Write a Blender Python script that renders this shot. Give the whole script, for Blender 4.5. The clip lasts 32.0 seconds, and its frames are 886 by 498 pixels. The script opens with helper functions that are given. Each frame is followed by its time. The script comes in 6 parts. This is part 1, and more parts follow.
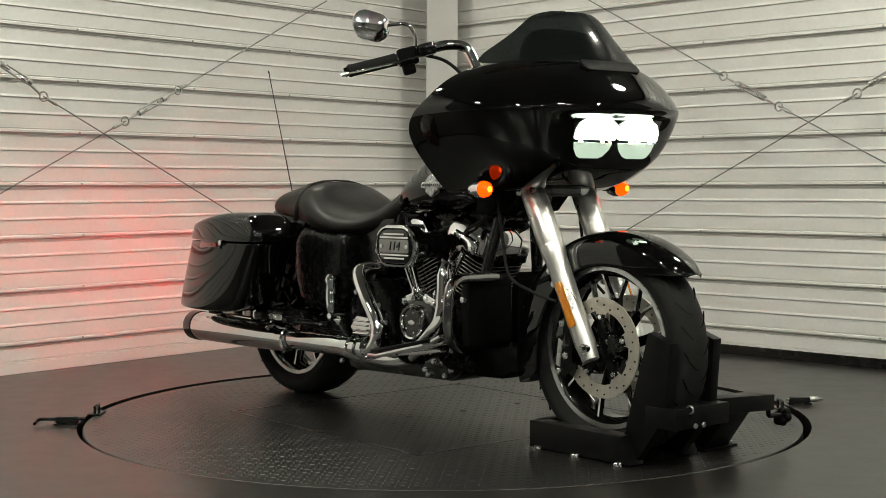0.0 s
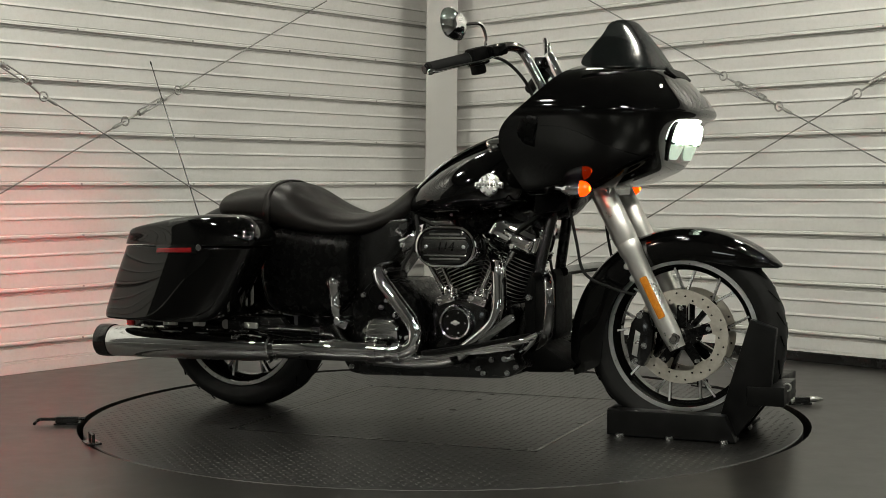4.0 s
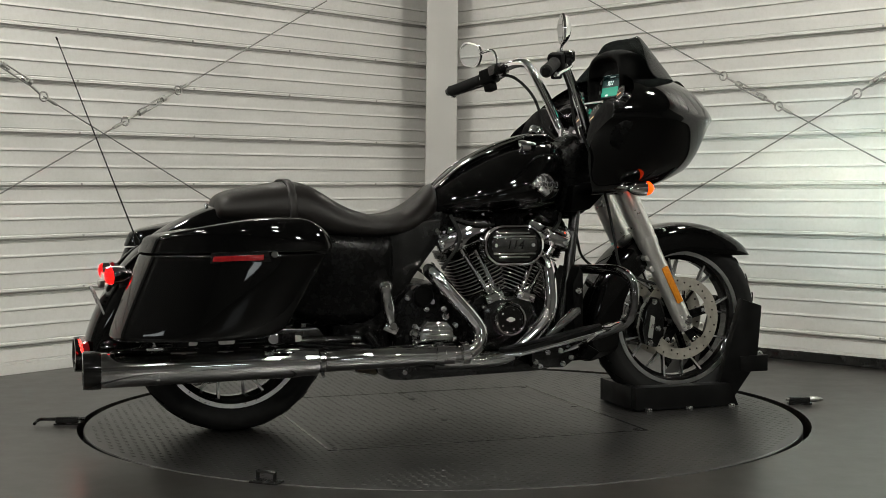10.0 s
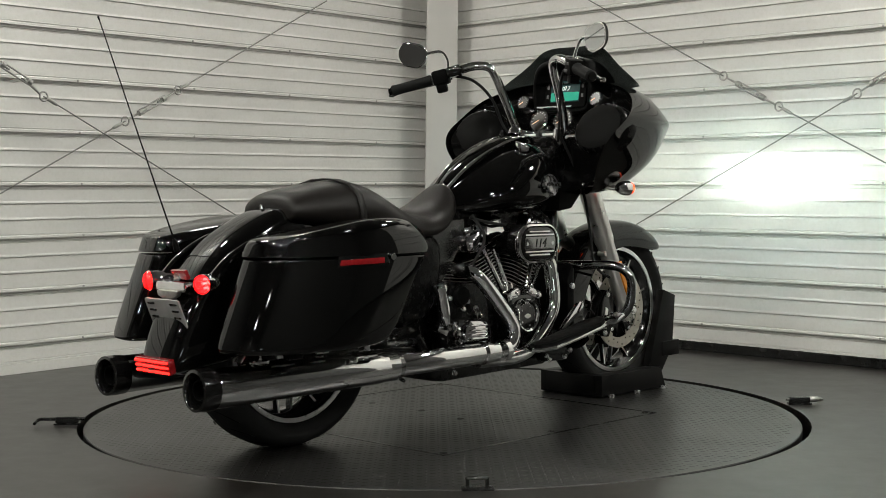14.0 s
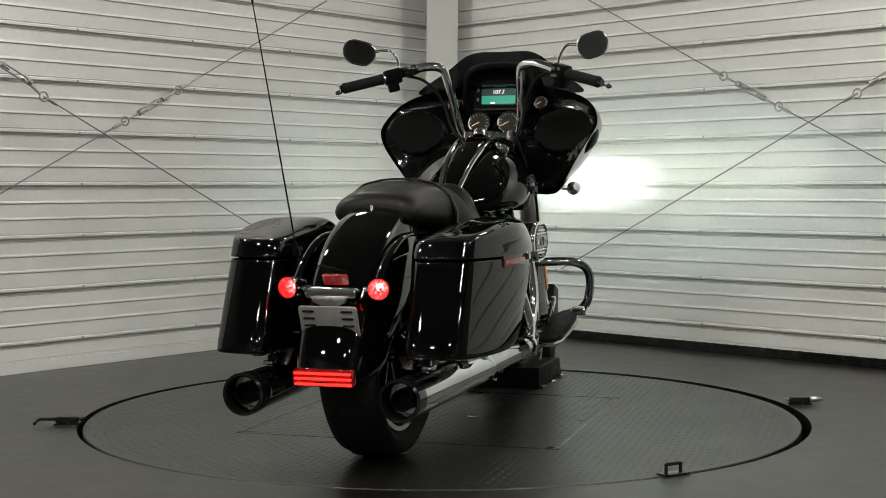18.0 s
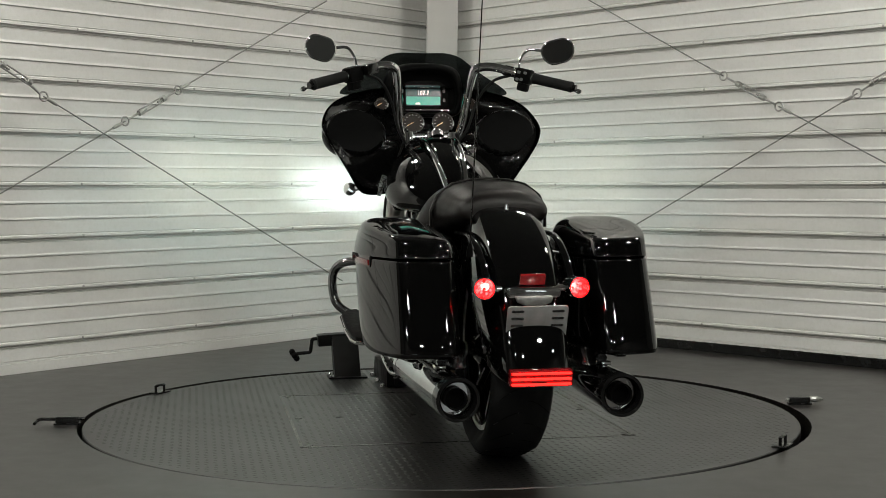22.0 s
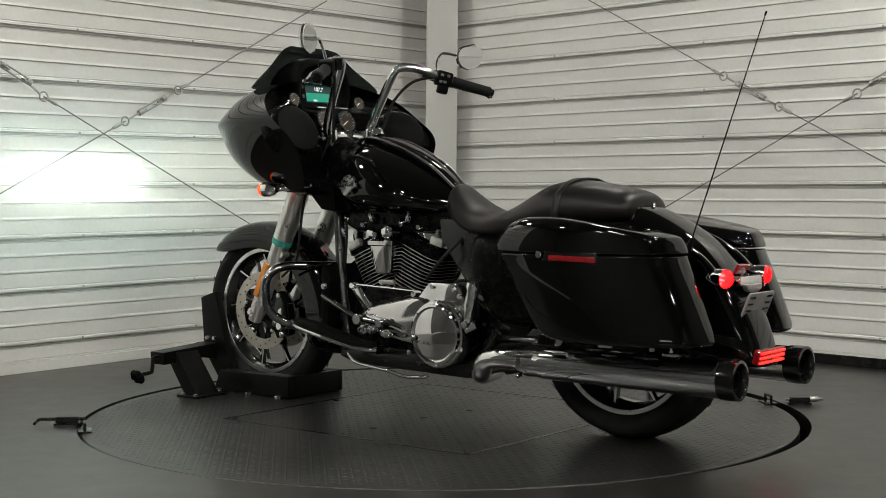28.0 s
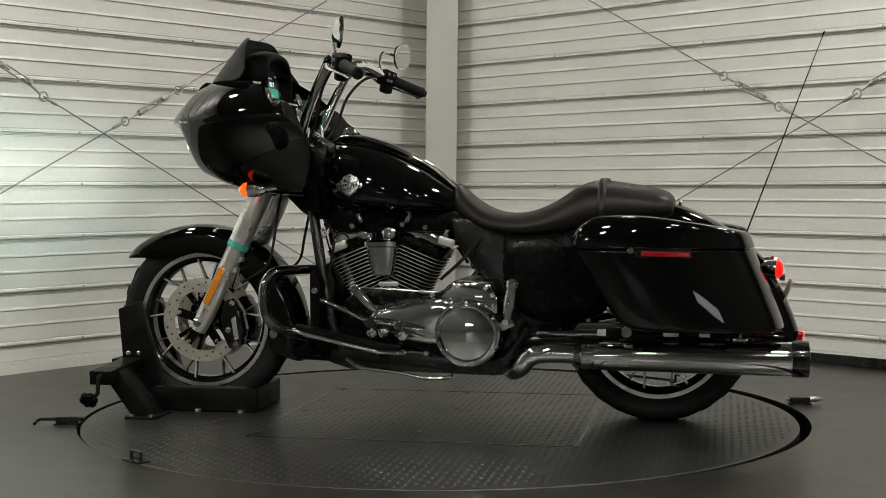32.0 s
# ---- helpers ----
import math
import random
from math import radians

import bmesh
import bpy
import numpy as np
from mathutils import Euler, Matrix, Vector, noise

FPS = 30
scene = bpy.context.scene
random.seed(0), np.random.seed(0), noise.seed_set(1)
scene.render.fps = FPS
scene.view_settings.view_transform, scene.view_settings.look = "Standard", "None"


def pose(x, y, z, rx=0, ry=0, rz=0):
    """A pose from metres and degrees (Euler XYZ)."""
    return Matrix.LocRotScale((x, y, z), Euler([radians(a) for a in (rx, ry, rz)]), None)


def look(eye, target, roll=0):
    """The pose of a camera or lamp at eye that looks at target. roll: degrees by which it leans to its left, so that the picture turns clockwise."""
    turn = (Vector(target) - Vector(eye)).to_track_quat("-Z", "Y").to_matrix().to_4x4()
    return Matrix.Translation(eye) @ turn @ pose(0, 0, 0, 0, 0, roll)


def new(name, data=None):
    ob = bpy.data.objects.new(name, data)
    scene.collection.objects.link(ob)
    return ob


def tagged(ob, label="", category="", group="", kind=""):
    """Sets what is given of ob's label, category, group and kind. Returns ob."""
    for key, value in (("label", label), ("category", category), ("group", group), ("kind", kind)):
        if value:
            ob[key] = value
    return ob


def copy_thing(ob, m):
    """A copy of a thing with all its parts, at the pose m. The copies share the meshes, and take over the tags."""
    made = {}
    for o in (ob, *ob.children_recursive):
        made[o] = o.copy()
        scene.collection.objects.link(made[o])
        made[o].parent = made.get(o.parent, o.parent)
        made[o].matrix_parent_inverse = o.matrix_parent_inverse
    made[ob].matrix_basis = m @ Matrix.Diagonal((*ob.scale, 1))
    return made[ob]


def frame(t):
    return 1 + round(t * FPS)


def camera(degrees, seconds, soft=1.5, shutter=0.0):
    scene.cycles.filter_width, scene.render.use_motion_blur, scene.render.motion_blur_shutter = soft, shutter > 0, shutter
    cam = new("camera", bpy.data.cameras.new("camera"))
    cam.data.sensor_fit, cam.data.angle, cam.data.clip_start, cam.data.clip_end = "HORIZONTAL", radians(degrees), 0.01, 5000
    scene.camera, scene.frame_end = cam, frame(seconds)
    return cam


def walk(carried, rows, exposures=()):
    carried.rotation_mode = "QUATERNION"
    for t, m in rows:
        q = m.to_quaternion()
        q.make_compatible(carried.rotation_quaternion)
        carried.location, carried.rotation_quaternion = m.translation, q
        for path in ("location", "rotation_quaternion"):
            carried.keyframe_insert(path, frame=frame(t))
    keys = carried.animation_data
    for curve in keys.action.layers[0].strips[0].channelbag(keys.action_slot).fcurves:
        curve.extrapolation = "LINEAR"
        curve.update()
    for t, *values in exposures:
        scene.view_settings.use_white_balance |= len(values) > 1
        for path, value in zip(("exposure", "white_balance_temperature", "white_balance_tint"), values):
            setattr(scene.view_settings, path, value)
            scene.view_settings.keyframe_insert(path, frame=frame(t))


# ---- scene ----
# camera: fixed on a stand, looking level into the corner over the turntable
cam = camera(35.513, 32.0, soft=0.55)
VIEW = look((0.0, -4.819, 0.796), (0.007, -0.005, 0.579), -0.20)
walk(cam, [(0.0, VIEW), (32.0, VIEW)], exposures=[(0.0, -0.36, 6700, 4), (3.5, -0.50, 6650, 6), (7.0, -0.46, 6550, 8), (10.0, -0.42, 6500, 9), (13.0, -0.44, 6450, 9), (17.0, -0.58, 6350, 9), (20.0, -0.62, 6450, 9), (24.0, -0.60, 6350, 9), (28.0, -0.54, 6400, 9), (32.0, -0.52, 6550, 8)])

# ---- light: LED lamps under the ceiling of a closed hall ----
world = bpy.data.worlds.new("world")
scene.world = world
world.use_nodes = True
world.node_tree.nodes["Background"].inputs[0].default_value = (0.9, 0.95, 1.0, 1)
world.node_tree.nodes["Background"].inputs[1].default_value = 0.02

# last pair, by the corner, is unseen fill added for the wall tops
LAMP_PLACES = [(-1.9, 0.3), (1.9, 0.3), (-2.9, -1.9), (2.9, -1.9), (-1.1, -2.6), (1.1, -2.6), (-1.9, -4.0), (1.9, -4.0), (-0.9, -5.6), (0.9, -5.6), (-3.4, -4.4), (3.4, -4.4), (-0.8, 1.8), (0.8, 1.8)]
LAMP_POWER = [32, 32, 44, 44, 44, 44, 38, 38, 34, 34, 34, 34, 3.5, 3.5]
CEIL = 2.9
for (lx, ly), power in zip(LAMP_PLACES, LAMP_POWER):
    data = bpy.data.lights.new("ceiling_lamp_light", "AREA")
    data.shape, data.size, data.energy, data.color = "DISK", 0.22, power, (1.0, 0.985, 0.885)
    new("ceiling_lamp_light", data).matrix_world = pose(lx, ly, CEIL - 0.075)


# ---- materials ----
def mat(name):
    m = bpy.data.materials.new(name)
    m.use_nodes = True
    n, l = m.node_tree.nodes, m.node_tree.links
    return m, n, l, n["Principled BSDF"]


def ramp(n, l, src, a, b, lo=0.3, hi=0.7):
    r = n.new("ShaderNodeValToRGB")
    r.color_ramp.elements[0].position, r.color_ramp.elements[1].position = lo, hi
    r.color_ramp.elements[0].color = (*a, 1) if len(a) == 3 else a
    r.color_ramp.elements[1].color = (*b, 1) if len(b) == 3 else b
    l.new(src, r.inputs[0])
    return r.outputs[0]


def noise_tex(n, l, scale, detail=4, rough=0.55, stretch=None, world_space=False):
    tc = n.new("ShaderNodeTexCoord")
    t = n.new("ShaderNodeTexNoise")
    t.inputs["Scale"].default_value, t.inputs["Detail"].default_value, t.inputs["Roughness"].default_value = scale, detail, rough
    src = tc.outputs["Object"]
    if stretch:
        mp = n.new("ShaderNodeMapping")
        mp.inputs["Scale"].default_value = stretch
        l.new(src, mp.inputs[0])
        src = mp.outputs[0]
    l.new(src, t.inputs["Vector"])
    return t.outputs["Fac"]


def bump(n, l, b, src, strength=0.2, dist=0.002):
    bp = n.new("ShaderNodeBump")
    bp.inputs["Strength"].default_value, bp.inputs["Distance"].default_value = strength, dist
    l.new(src, bp.inputs["Height"])
    l.new(bp.outputs[0], b.inputs["Normal"])
    return bp


def grey(v):
    return (v, v, v)


def surface(name, a, b, rough=(0.4, 0.6), metal=0.0, scale=30, fine=300, bump_s=0.1, coat=0.0, dist=0.001, stretch=None, spec=0.5):
    """Two tones of one colour, two scales of noise, uneven gloss and fine relief."""
    m, n, l, p = mat(name)
    big, small = noise_tex(n, l, scale, stretch=stretch), noise_tex(n, l, fine, 3)
    l.new(ramp(n, l, big, a, b), p.inputs["Base Color"])
    l.new(ramp(n, l, big, grey(rough[0]), grey(rough[1])), p.inputs["Roughness"])
    p.inputs["Metallic"].default_value, p.inputs["Specular IOR Level"].default_value = metal, spec
    if coat:
        p.inputs["Coat Weight"].default_value, p.inputs["Coat Roughness"].default_value = coat, 0.02
    if bump_s:
        bump(n, l, p, small, bump_s, dist)
    return m


def glow(name, colour, strength, base=None):
    m, n, l, p = mat(name)
    p.inputs["Base Color"].default_value = (*(base or colour), 1)
    p.inputs["Emission Color"].default_value = (*colour, 1)
    p.inputs["Emission Strength"].default_value = strength
    p.inputs["Roughness"].default_value = 0.2
    return m


PAINT = surface("black_paint", grey(0.0012), grey(0.002), (0.02, 0.04), scale=8, fine=500, bump_s=0.003, spec=0.48)
CHROME = surface("chrome", grey(0.74), grey(0.82), (0.03, 0.07), 1.0, scale=25, fine=200, bump_s=0.01)
DARK_CHROME = surface("smoked_chrome", grey(0.22), grey(0.30), (0.08, 0.16), 1.0, scale=25, fine=200, bump_s=0.01)
SATIN = surface("satin_aluminium", (0.72, 0.71, 0.68), (0.78, 0.77, 0.74), (0.26, 0.34), 0.85, scale=12, fine=600, bump_s=0.005)
STEEL = surface("rotor_steel", (0.46, 0.43, 0.37), (0.58, 0.55, 0.49), (0.35, 0.50), 0.75, scale=60, fine=900, bump_s=0.05)
BLACK_METAL = surface("black_engine_enamel", grey(0.002), grey(0.004), (0.20, 0.32), scale=40, fine=800, bump_s=0.10, spec=0.11)
GLOSS_METAL = surface("gloss_black_metal", grey(0.0025), grey(0.004), (0.08, 0.15), scale=30, fine=500, bump_s=0.02, coat=0.3)
FRAME = surface("frame_black", grey(0.003), grey(0.006), (0.18, 0.30), scale=20, fine=500, bump_s=0.03)
PLASTIC = surface("black_plastic", grey(0.0015), grey(0.0028), (0.45, 0.6), scale=50, fine=900, bump_s=0.15, spec=0.06)
RUBBER = surface("tyre_rubber", grey(0.008), grey(0.015), (0.6, 0.78), scale=25, fine=500, bump_s=0.2, spec=0.14)
LEATHER = surface("seat_leather", (0.0060, 0.0050, 0.0046), (0.010, 0.0085, 0.0078), (0.34, 0.48), scale=18, fine=420, bump_s=0.25, dist=0.0012, spec=0.22)
CHOCK = surface("chock_paint", grey(0.002), grey(0.005), (0.30, 0.50), scale=14, fine=350, bump_s=0.12, spec=0.14)
MACHINED = surface("machined_rim", grey(0.82), grey(0.90), (0.26, 0.36), 1.0, scale=60, fine=900, bump_s=0.03)
GREY_PLATE = surface("plate_plastic", (0.10, 0.10, 0.10), (0.14, 0.14, 0.14), (0.4, 0.55), scale=30, bump_s=0.05)
BOLT = surface("zinc_bolt", grey(0.55), grey(0.7), (0.2, 0.35), 1.0, scale=80, bump_s=0.05)
GALV = surface("galvanised", (0.36, 0.36, 0.35), (0.52, 0.51, 0.49), (0.3, 0.5), 1.0, scale=70, bump_s=0.1)
CABLE = surface("steel_cable", (0.16, 0.16, 0.16), (0.28, 0.28, 0.27), (0.4, 0.6), 0.8, scale=200, bump_s=0.3)
EMBLEM = surface("pewter_emblem", grey(0.30), grey(0.45), (0.2, 0.35), 1.0, scale=90, bump_s=0.2)
TEAL = surface("teal_tape", (0.03, 0.26, 0.21), (0.05, 0.34, 0.28), (0.5, 0.6), scale=40, bump_s=0.05)
BRASS = surface("tarnished_metal", (0.20, 0.16, 0.11), (0.30, 0.25, 0.18), (0.3, 0.5), 1.0, scale=40, bump_s=0.1)
RED_LENS = surface("red_reflector", (0.16, 0.005, 0.007), (0.24, 0.009, 0.011), (0.08, 0.14), scale=120, bump_s=0.1, coat=0.8)
AMBER_LENS = surface("amber_reflector", (0.50, 0.16, 0.01), (0.65, 0.24, 0.02), (0.1, 0.2), scale=120, bump_s=0.1, coat=0.8)
PLATE_GREY = surface("plate_holder_plastic", grey(0.19), grey(0.25), (0.4, 0.55), scale=30, bump_s=0.05)
WHITE_MARK = surface("white_print", grey(0.65), grey(0.75), (0.4, 0.5), scale=90, bump_s=0.02)
CEILING_PAINT = surface("ceiling_paint", (0.12, 0.12, 0.117), (0.15, 0.15, 0.146), (0.7, 0.85), scale=3, fine=60, bump_s=0.1)
PLAIN_WALL = surface("plain_wall_paint", (0.045, 0.045, 0.044), (0.065, 0.065, 0.063), (0.6, 0.75), scale=3, fine=60, bump_s=0.1)
COLUMN_PAINT = surface("column_paint", (0.50, 0.49, 0.47), (0.56, 0.55, 0.53), (0.45, 0.6), scale=2.5, fine=120, bump_s=0.03)
HEAD_GLOW = glow("headlight_beam", (0.85, 1.0, 0.95), 5600000.0)
HEAD_WIDE = glow("headlight_wide_beam", (0.94, 1.0, 0.80), 110000.0)
HEAD_SPILL = glow("headlight_side_spill", (0.66, 1.0, 0.98), 100000.0)
HEAD_FACE = glow("headlight_reflector_glow", (0.82, 1.0, 0.80), 16.0, (0.6, 0.6, 0.6))
HEAD_LOW = glow("headlight_lower_bowl", (0.80, 1.0, 0.80), 0.8, (0.2, 0.22, 0.2))
TAIL_GLOW = glow("tail_lamp_glow", (1.0, 0.010, 0.018), 4.0)


def dome_material():
    """Red lens that glows and lets the lamp behind it shine through."""
    m, n, l, p = mat("tail_lamp_dome")
    p.inputs["Base Color"].default_value = (0.25, 0.004, 0.006, 1)
    p.inputs["Emission Color"].default_value, p.inputs["Emission Strength"].default_value = (1.0, 0.012, 0.016, 1), 2.2
    l.new(ramp(n, l, noise_tex(n, l, 90), grey(0.08), grey(0.16)), p.inputs["Roughness"])
    tr, mx = n.new("ShaderNodeBsdfTransparent"), n.new("ShaderNodeMixShader")
    tr.inputs[0].default_value, mx.inputs[0].default_value = (1.0, 0.10, 0.10, 1), 0.62
    l.new(p.outputs[0], mx.inputs[1])
    l.new(tr.outputs[0], mx.inputs[2])
    l.new(mx.outputs[0], n["Material Output"].inputs[0])
    return m


TAIL_DOME = dome_material()
TAIL_CORE = glow("tail_lamp_core", (1.0, 0.0010, 0.0008), 8500.0)
TAIL_DOT = glow("tail_lamp_point", (1.0, 0.12, 0.12), 55.0)
BAR_GLOW = glow("brake_bar_glow", (1.0, 0.010, 0.007), 9.0)
AMBER_GLOW = glow("turn_lamp_glow", (1.0, 0.045, 0.001), 4.0)
AMBER_CORE = glow("turn_lamp_core", (1.0, 0.060, 0.004), 22.0)
SCREEN_TOP = glow("screen_dark", (0.02, 0.06, 0.06), 0.25)
SCREEN_GREEN = glow("screen_green", (0.03, 0.36, 0.24), 0.55)
SCREEN_WHITE = glow("screen_white", (0.8, 0.95, 0.9), 1.2)
GAUGE_GLOW = glow("gauge_needle_glow", (1.0, 0.55, 0.30), 1.6)
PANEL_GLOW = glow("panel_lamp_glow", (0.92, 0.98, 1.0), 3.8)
LAMP_GLOW = glow("ceiling_lamp_glow", (1.0, 0.95, 0.86), 60.0)


def gauge_material():
    m, n, l, p = mat("gauge_face")
    l.new(ramp(n, l, noise_tex(n, l, 160, 3), (0.004, 0.003, 0.0025), (0.012, 0.008, 0.005)), p.inputs["Base Color"])
    p.inputs["Roughness"].default_value = 0.3
    p.inputs["Emission Color"].default_value = (0.5, 0.28, 0.14, 1)
    p.inputs["Emission Strength"].default_value = 0.012
    return m


GAUGE = gauge_material()


def smoke_material():
    m, n, l, p = mat("smoked_windshield")
    p.inputs["Base Color"].default_value = (0.012, 0.014, 0.014, 1)
    l.new(ramp(n, l, noise_tex(n, l, 6), grey(0.10), grey(0.16)), p.inputs["Roughness"])
    p.inputs["Specular IOR Level"].default_value = 0.25
    tr = n.new("ShaderNodeBsdfTransparent")
    tr.inputs[0].default_value = (0.30, 0.32, 0.32, 1)
    mx = n.new("ShaderNodeMixShader")
    mx.inputs[0].default_value = 0.55
    l.new(p.outputs[0], mx.inputs[1])
    l.new(tr.outputs[0], mx.inputs[2])
    l.new(mx.outputs[0], n["Material Output"].inputs[0])
    return m


SMOKE = smoke_material()


def mirror_material():
    m, n, l, p = mat("mirror_glass")
    p.inputs["Base Color"].default_value = (0.55, 0.56, 0.56, 1)
    p.inputs["Metallic"].default_value, p.inputs["Roughness"].default_value = 1.0, 0.02
    return m


MIRROR = mirror_material()


def wall_material():
    """White-painted sheet steel with faint streaks and dust."""
    m, n, l, p = mat("wall_sheet_paint")
    streak = noise_tex(n, l, 1.6, 5, 0.6, (1.0, 1.0, 0.25))
    fine = noise_tex(n, l, 70, 3)
    c1 = ramp(n, l, streak, (0.72, 0.71, 0.69), (0.80, 0.79, 0.77), 0.25, 0.75)
    mx = n.new("ShaderNodeMixRGB")
    mx.blend_type, mx.inputs[0].default_value = "MULTIPLY", 1.0
    l.new(c1, mx.inputs[1])
    l.new(ramp(n, l, fine, (0.95, 0.95, 0.94), (1, 1, 1), 0.3, 0.55), mx.inputs[2])
    info = n.new("ShaderNodeObjectInfo")
    mx2 = n.new("ShaderNodeMixRGB")
    mx2.blend_type, mx2.inputs[0].default_value = "MULTIPLY", 1.0
    l.new(mx.outputs[0], mx2.inputs[1])
    l.new(ramp(n, l, info.outputs["Random"], grey(0.965), grey(1.0), 0, 1), mx2.inputs[2])
    l.new(mx2.outputs[0], p.inputs["Base Color"])
    l.new(ramp(n, l, streak, grey(0.36), grey(0.5)), p.inputs["Roughness"])
    bump(n, l, p, noise_tex(n, l, 5, 3, 0.5, (0.4, 0.4, 2.5)), 0.035, 0.004)
    return m


WALL = wall_material()


def floor_material():
    """Dark sealed concrete: stains, scuffs and chalky scratches, uneven gloss."""
    m, n, l, p = mat("floor_concrete")
    big, mid = noise_tex(n, l, 1.3, 6, 0.6), noise_tex(n, l, 9, 6, 0.65)
    c = ramp(n, l, big, (0.0048, 0.0040, 0.0032), (0.0125, 0.0104, 0.0084), 0.3, 0.7)
    mx = n.new("ShaderNodeMixRGB")
    mx.blend_type, mx.inputs[0].default_value = "MULTIPLY", 1.0
    l.new(c, mx.inputs[1])
    l.new(ramp(n, l, mid, grey(0.62), grey(1.1), 0.25, 0.7), mx.inputs[2])
    scuff = ramp(n, l, noise_tex(n, l, 26, 8, 0.75, (0.5, 1.6, 1.0)), grey(0.0), grey(0.30), 0.58, 0.78)
    mx2 = n.new("ShaderNodeMixRGB")
    l.new(scuff, mx2.inputs[0])
    l.new(mx.outputs[0], mx2.inputs[1])
    mx2.inputs[2].default_value = (0.050, 0.048, 0.045, 1)
    l.new(mx2.outputs[0], p.inputs["Base Color"])
    l.new(ramp(n, l, mid, grey(0.27), grey(0.35), 0.2, 0.8), p.inputs["Roughness"])
    p.inputs["Specular IOR Level"].default_value = 0.72
    bump(n, l, p, noise_tex(n, l, 180, 4, 0.7), 0.05, 0.0006)
    return m


FLOOR = floor_material()


def tread_material():
    """Worn dark steel plate with stains and rubbed streaks."""
    m, n, l, p = mat("tread_plate_steel")
    big, mid = noise_tex(n, l, 2.2, 6, 0.6), noise_tex(n, l, 14, 6, 0.65)
    c = ramp(n, l, big, (0.0030, 0.0028, 0.0026), (0.0068, 0.0064, 0.006), 0.3, 0.7)
    mx = n.new("ShaderNodeMixRGB")
    l.new(ramp(n, l, mid, grey(0.0), grey(0.35), 0.35, 0.85), mx.inputs[0])
    l.new(c, mx.inputs[1])
    mx.inputs[2].default_value = (0.020, 0.019, 0.018, 1)
    l.new(mx.outputs[0], p.inputs["Base Color"])
    l.new(ramp(n, l, big, grey(0.31), grey(0.38)), p.inputs["Roughness"])
    p.inputs["Specular IOR Level"].default_value = 0.80
    bump(n, l, p, noise_tex(n, l, 240, 4), 0.06, 0.0006)
    return m


TREAD = tread_material()


# ---- mesh helpers ----
def part(name, bm, material, parent=None, label="", smooth=True, subsurf=0, angle=38, matrix=None, bevel=0.0):
    """Link a bmesh as one mesh object under a thing or a part."""
    bm.normal_update()
    if smooth:
        for f in bm.faces:
            f.smooth = True
        for e in bm.edges:
            if len(e.link_faces) == 2 and e.calc_face_angle(0) > radians(angle):
                e.smooth = False
    me = bpy.data.meshes.new(name)
    bm.to_mesh(me)
    bm.free()
    me.materials.append(material)
    ob = new(name, me)
    if matrix is not None:
        ob.matrix_basis = matrix
    if parent is not None:
        ob.parent = parent
    if label:
        ob["label"] = label
    if bevel:
        md = ob.modifiers.new("bevel", "BEVEL")
        md.width, md.segments, md.limit_method, md.angle_limit = bevel, 2, "ANGLE", radians(40)
    if subsurf:
        md = ob.modifiers.new("subsurf", "SUBSURF")
        md.levels = md.render_levels = subsurf
    return ob


def twin(ob, matrix, parent=None, name=None):
    """Another object on the same mesh."""
    o = new(name or ob.name.split(".")[0], ob.data)
    o.matrix_basis = matrix
    o.parent = parent if parent is not None else ob.parent
    if "label" in ob:
        o["label"] = ob["label"]
    return o


def thing(name, label, category, group="", kind="", at=None):
    e = new(name)
    e.empty_display_size = 0.1
    if at is not None:
        e.matrix_basis = at
    return tagged(e, label, category, group, kind)


def B():
    return bmesh.new()


def add_ring_faces(bm, rings, closed=True, cap=(True, True)):
    vs = [[bm.verts.new(p) for p in r] for r in rings]
    for a, b in zip(vs, vs[1:]):
        k = len(a)
        for i in range(k if closed else k - 1):
            j = (i + 1) % k
            bm.faces.new((a[i], a[j], b[j], b[i]))
    if closed and cap[0]:
        bm.faces.new(vs[0][::-1])
    if closed and cap[1]:
        bm.faces.new(vs[-1])
    return vs


def fix(bm):
    bmesh.ops.recalc_face_normals(bm, faces=bm.faces[:])
    return bm


def crease_runs(bm, rings_n, count, marks):
    """Sharpen the lengthwise runs of a loft: marks maps a place in the ring to a crease weight."""
    layer = bm.edges.layers.float.get("crease_edge") or bm.edges.layers.float.new("crease_edge")
    bm.verts.ensure_lookup_table()
    for k in range(rings_n - 1):
        for i, wgt in marks.items():
            e = bm.edges.get((bm.verts[k * count + i], bm.verts[(k + 1) * count + i]))
            if e:
                e[layer] = wgt
    return bm


def loft(rings, closed=True, cap=(True, True), bm=None):
    bm = bm or B()
    add_ring_faces(bm, [[Vector(p) for p in r] for r in rings], closed, cap)
    return fix(bm)


def box(bm, c, s, rot=None, bev=0.004):
    """A box of size s about c, with rounded edges; rot: degrees about x, y, z."""
    t = bmesh.new()
    bmesh.ops.create_cube(t, size=1.0)
    for v in t.verts:
        v.co = Vector((v.co.x * s[0], v.co.y * s[1], v.co.z * s[2]))
    if bev:
        bmesh.ops.bevel(t, geom=t.edges[:], offset=min(bev, 0.45 * min(s)), segments=2, profile=0.6, affect="EDGES")
    m = Matrix.Translation(c) @ (Euler([radians(a) for a in rot]).to_matrix().to_4x4() if rot else Matrix())
    bmesh.ops.transform(t, matrix=m, verts=t.verts[:])
    return merge(bm, t)


def merge(bm, t):
    me = bpy.data.meshes.new("tmp")
    t.to_mesh(me)
    t.free()
    bm.from_mesh(me)
    bpy.data.meshes.remove(me)
    return bm


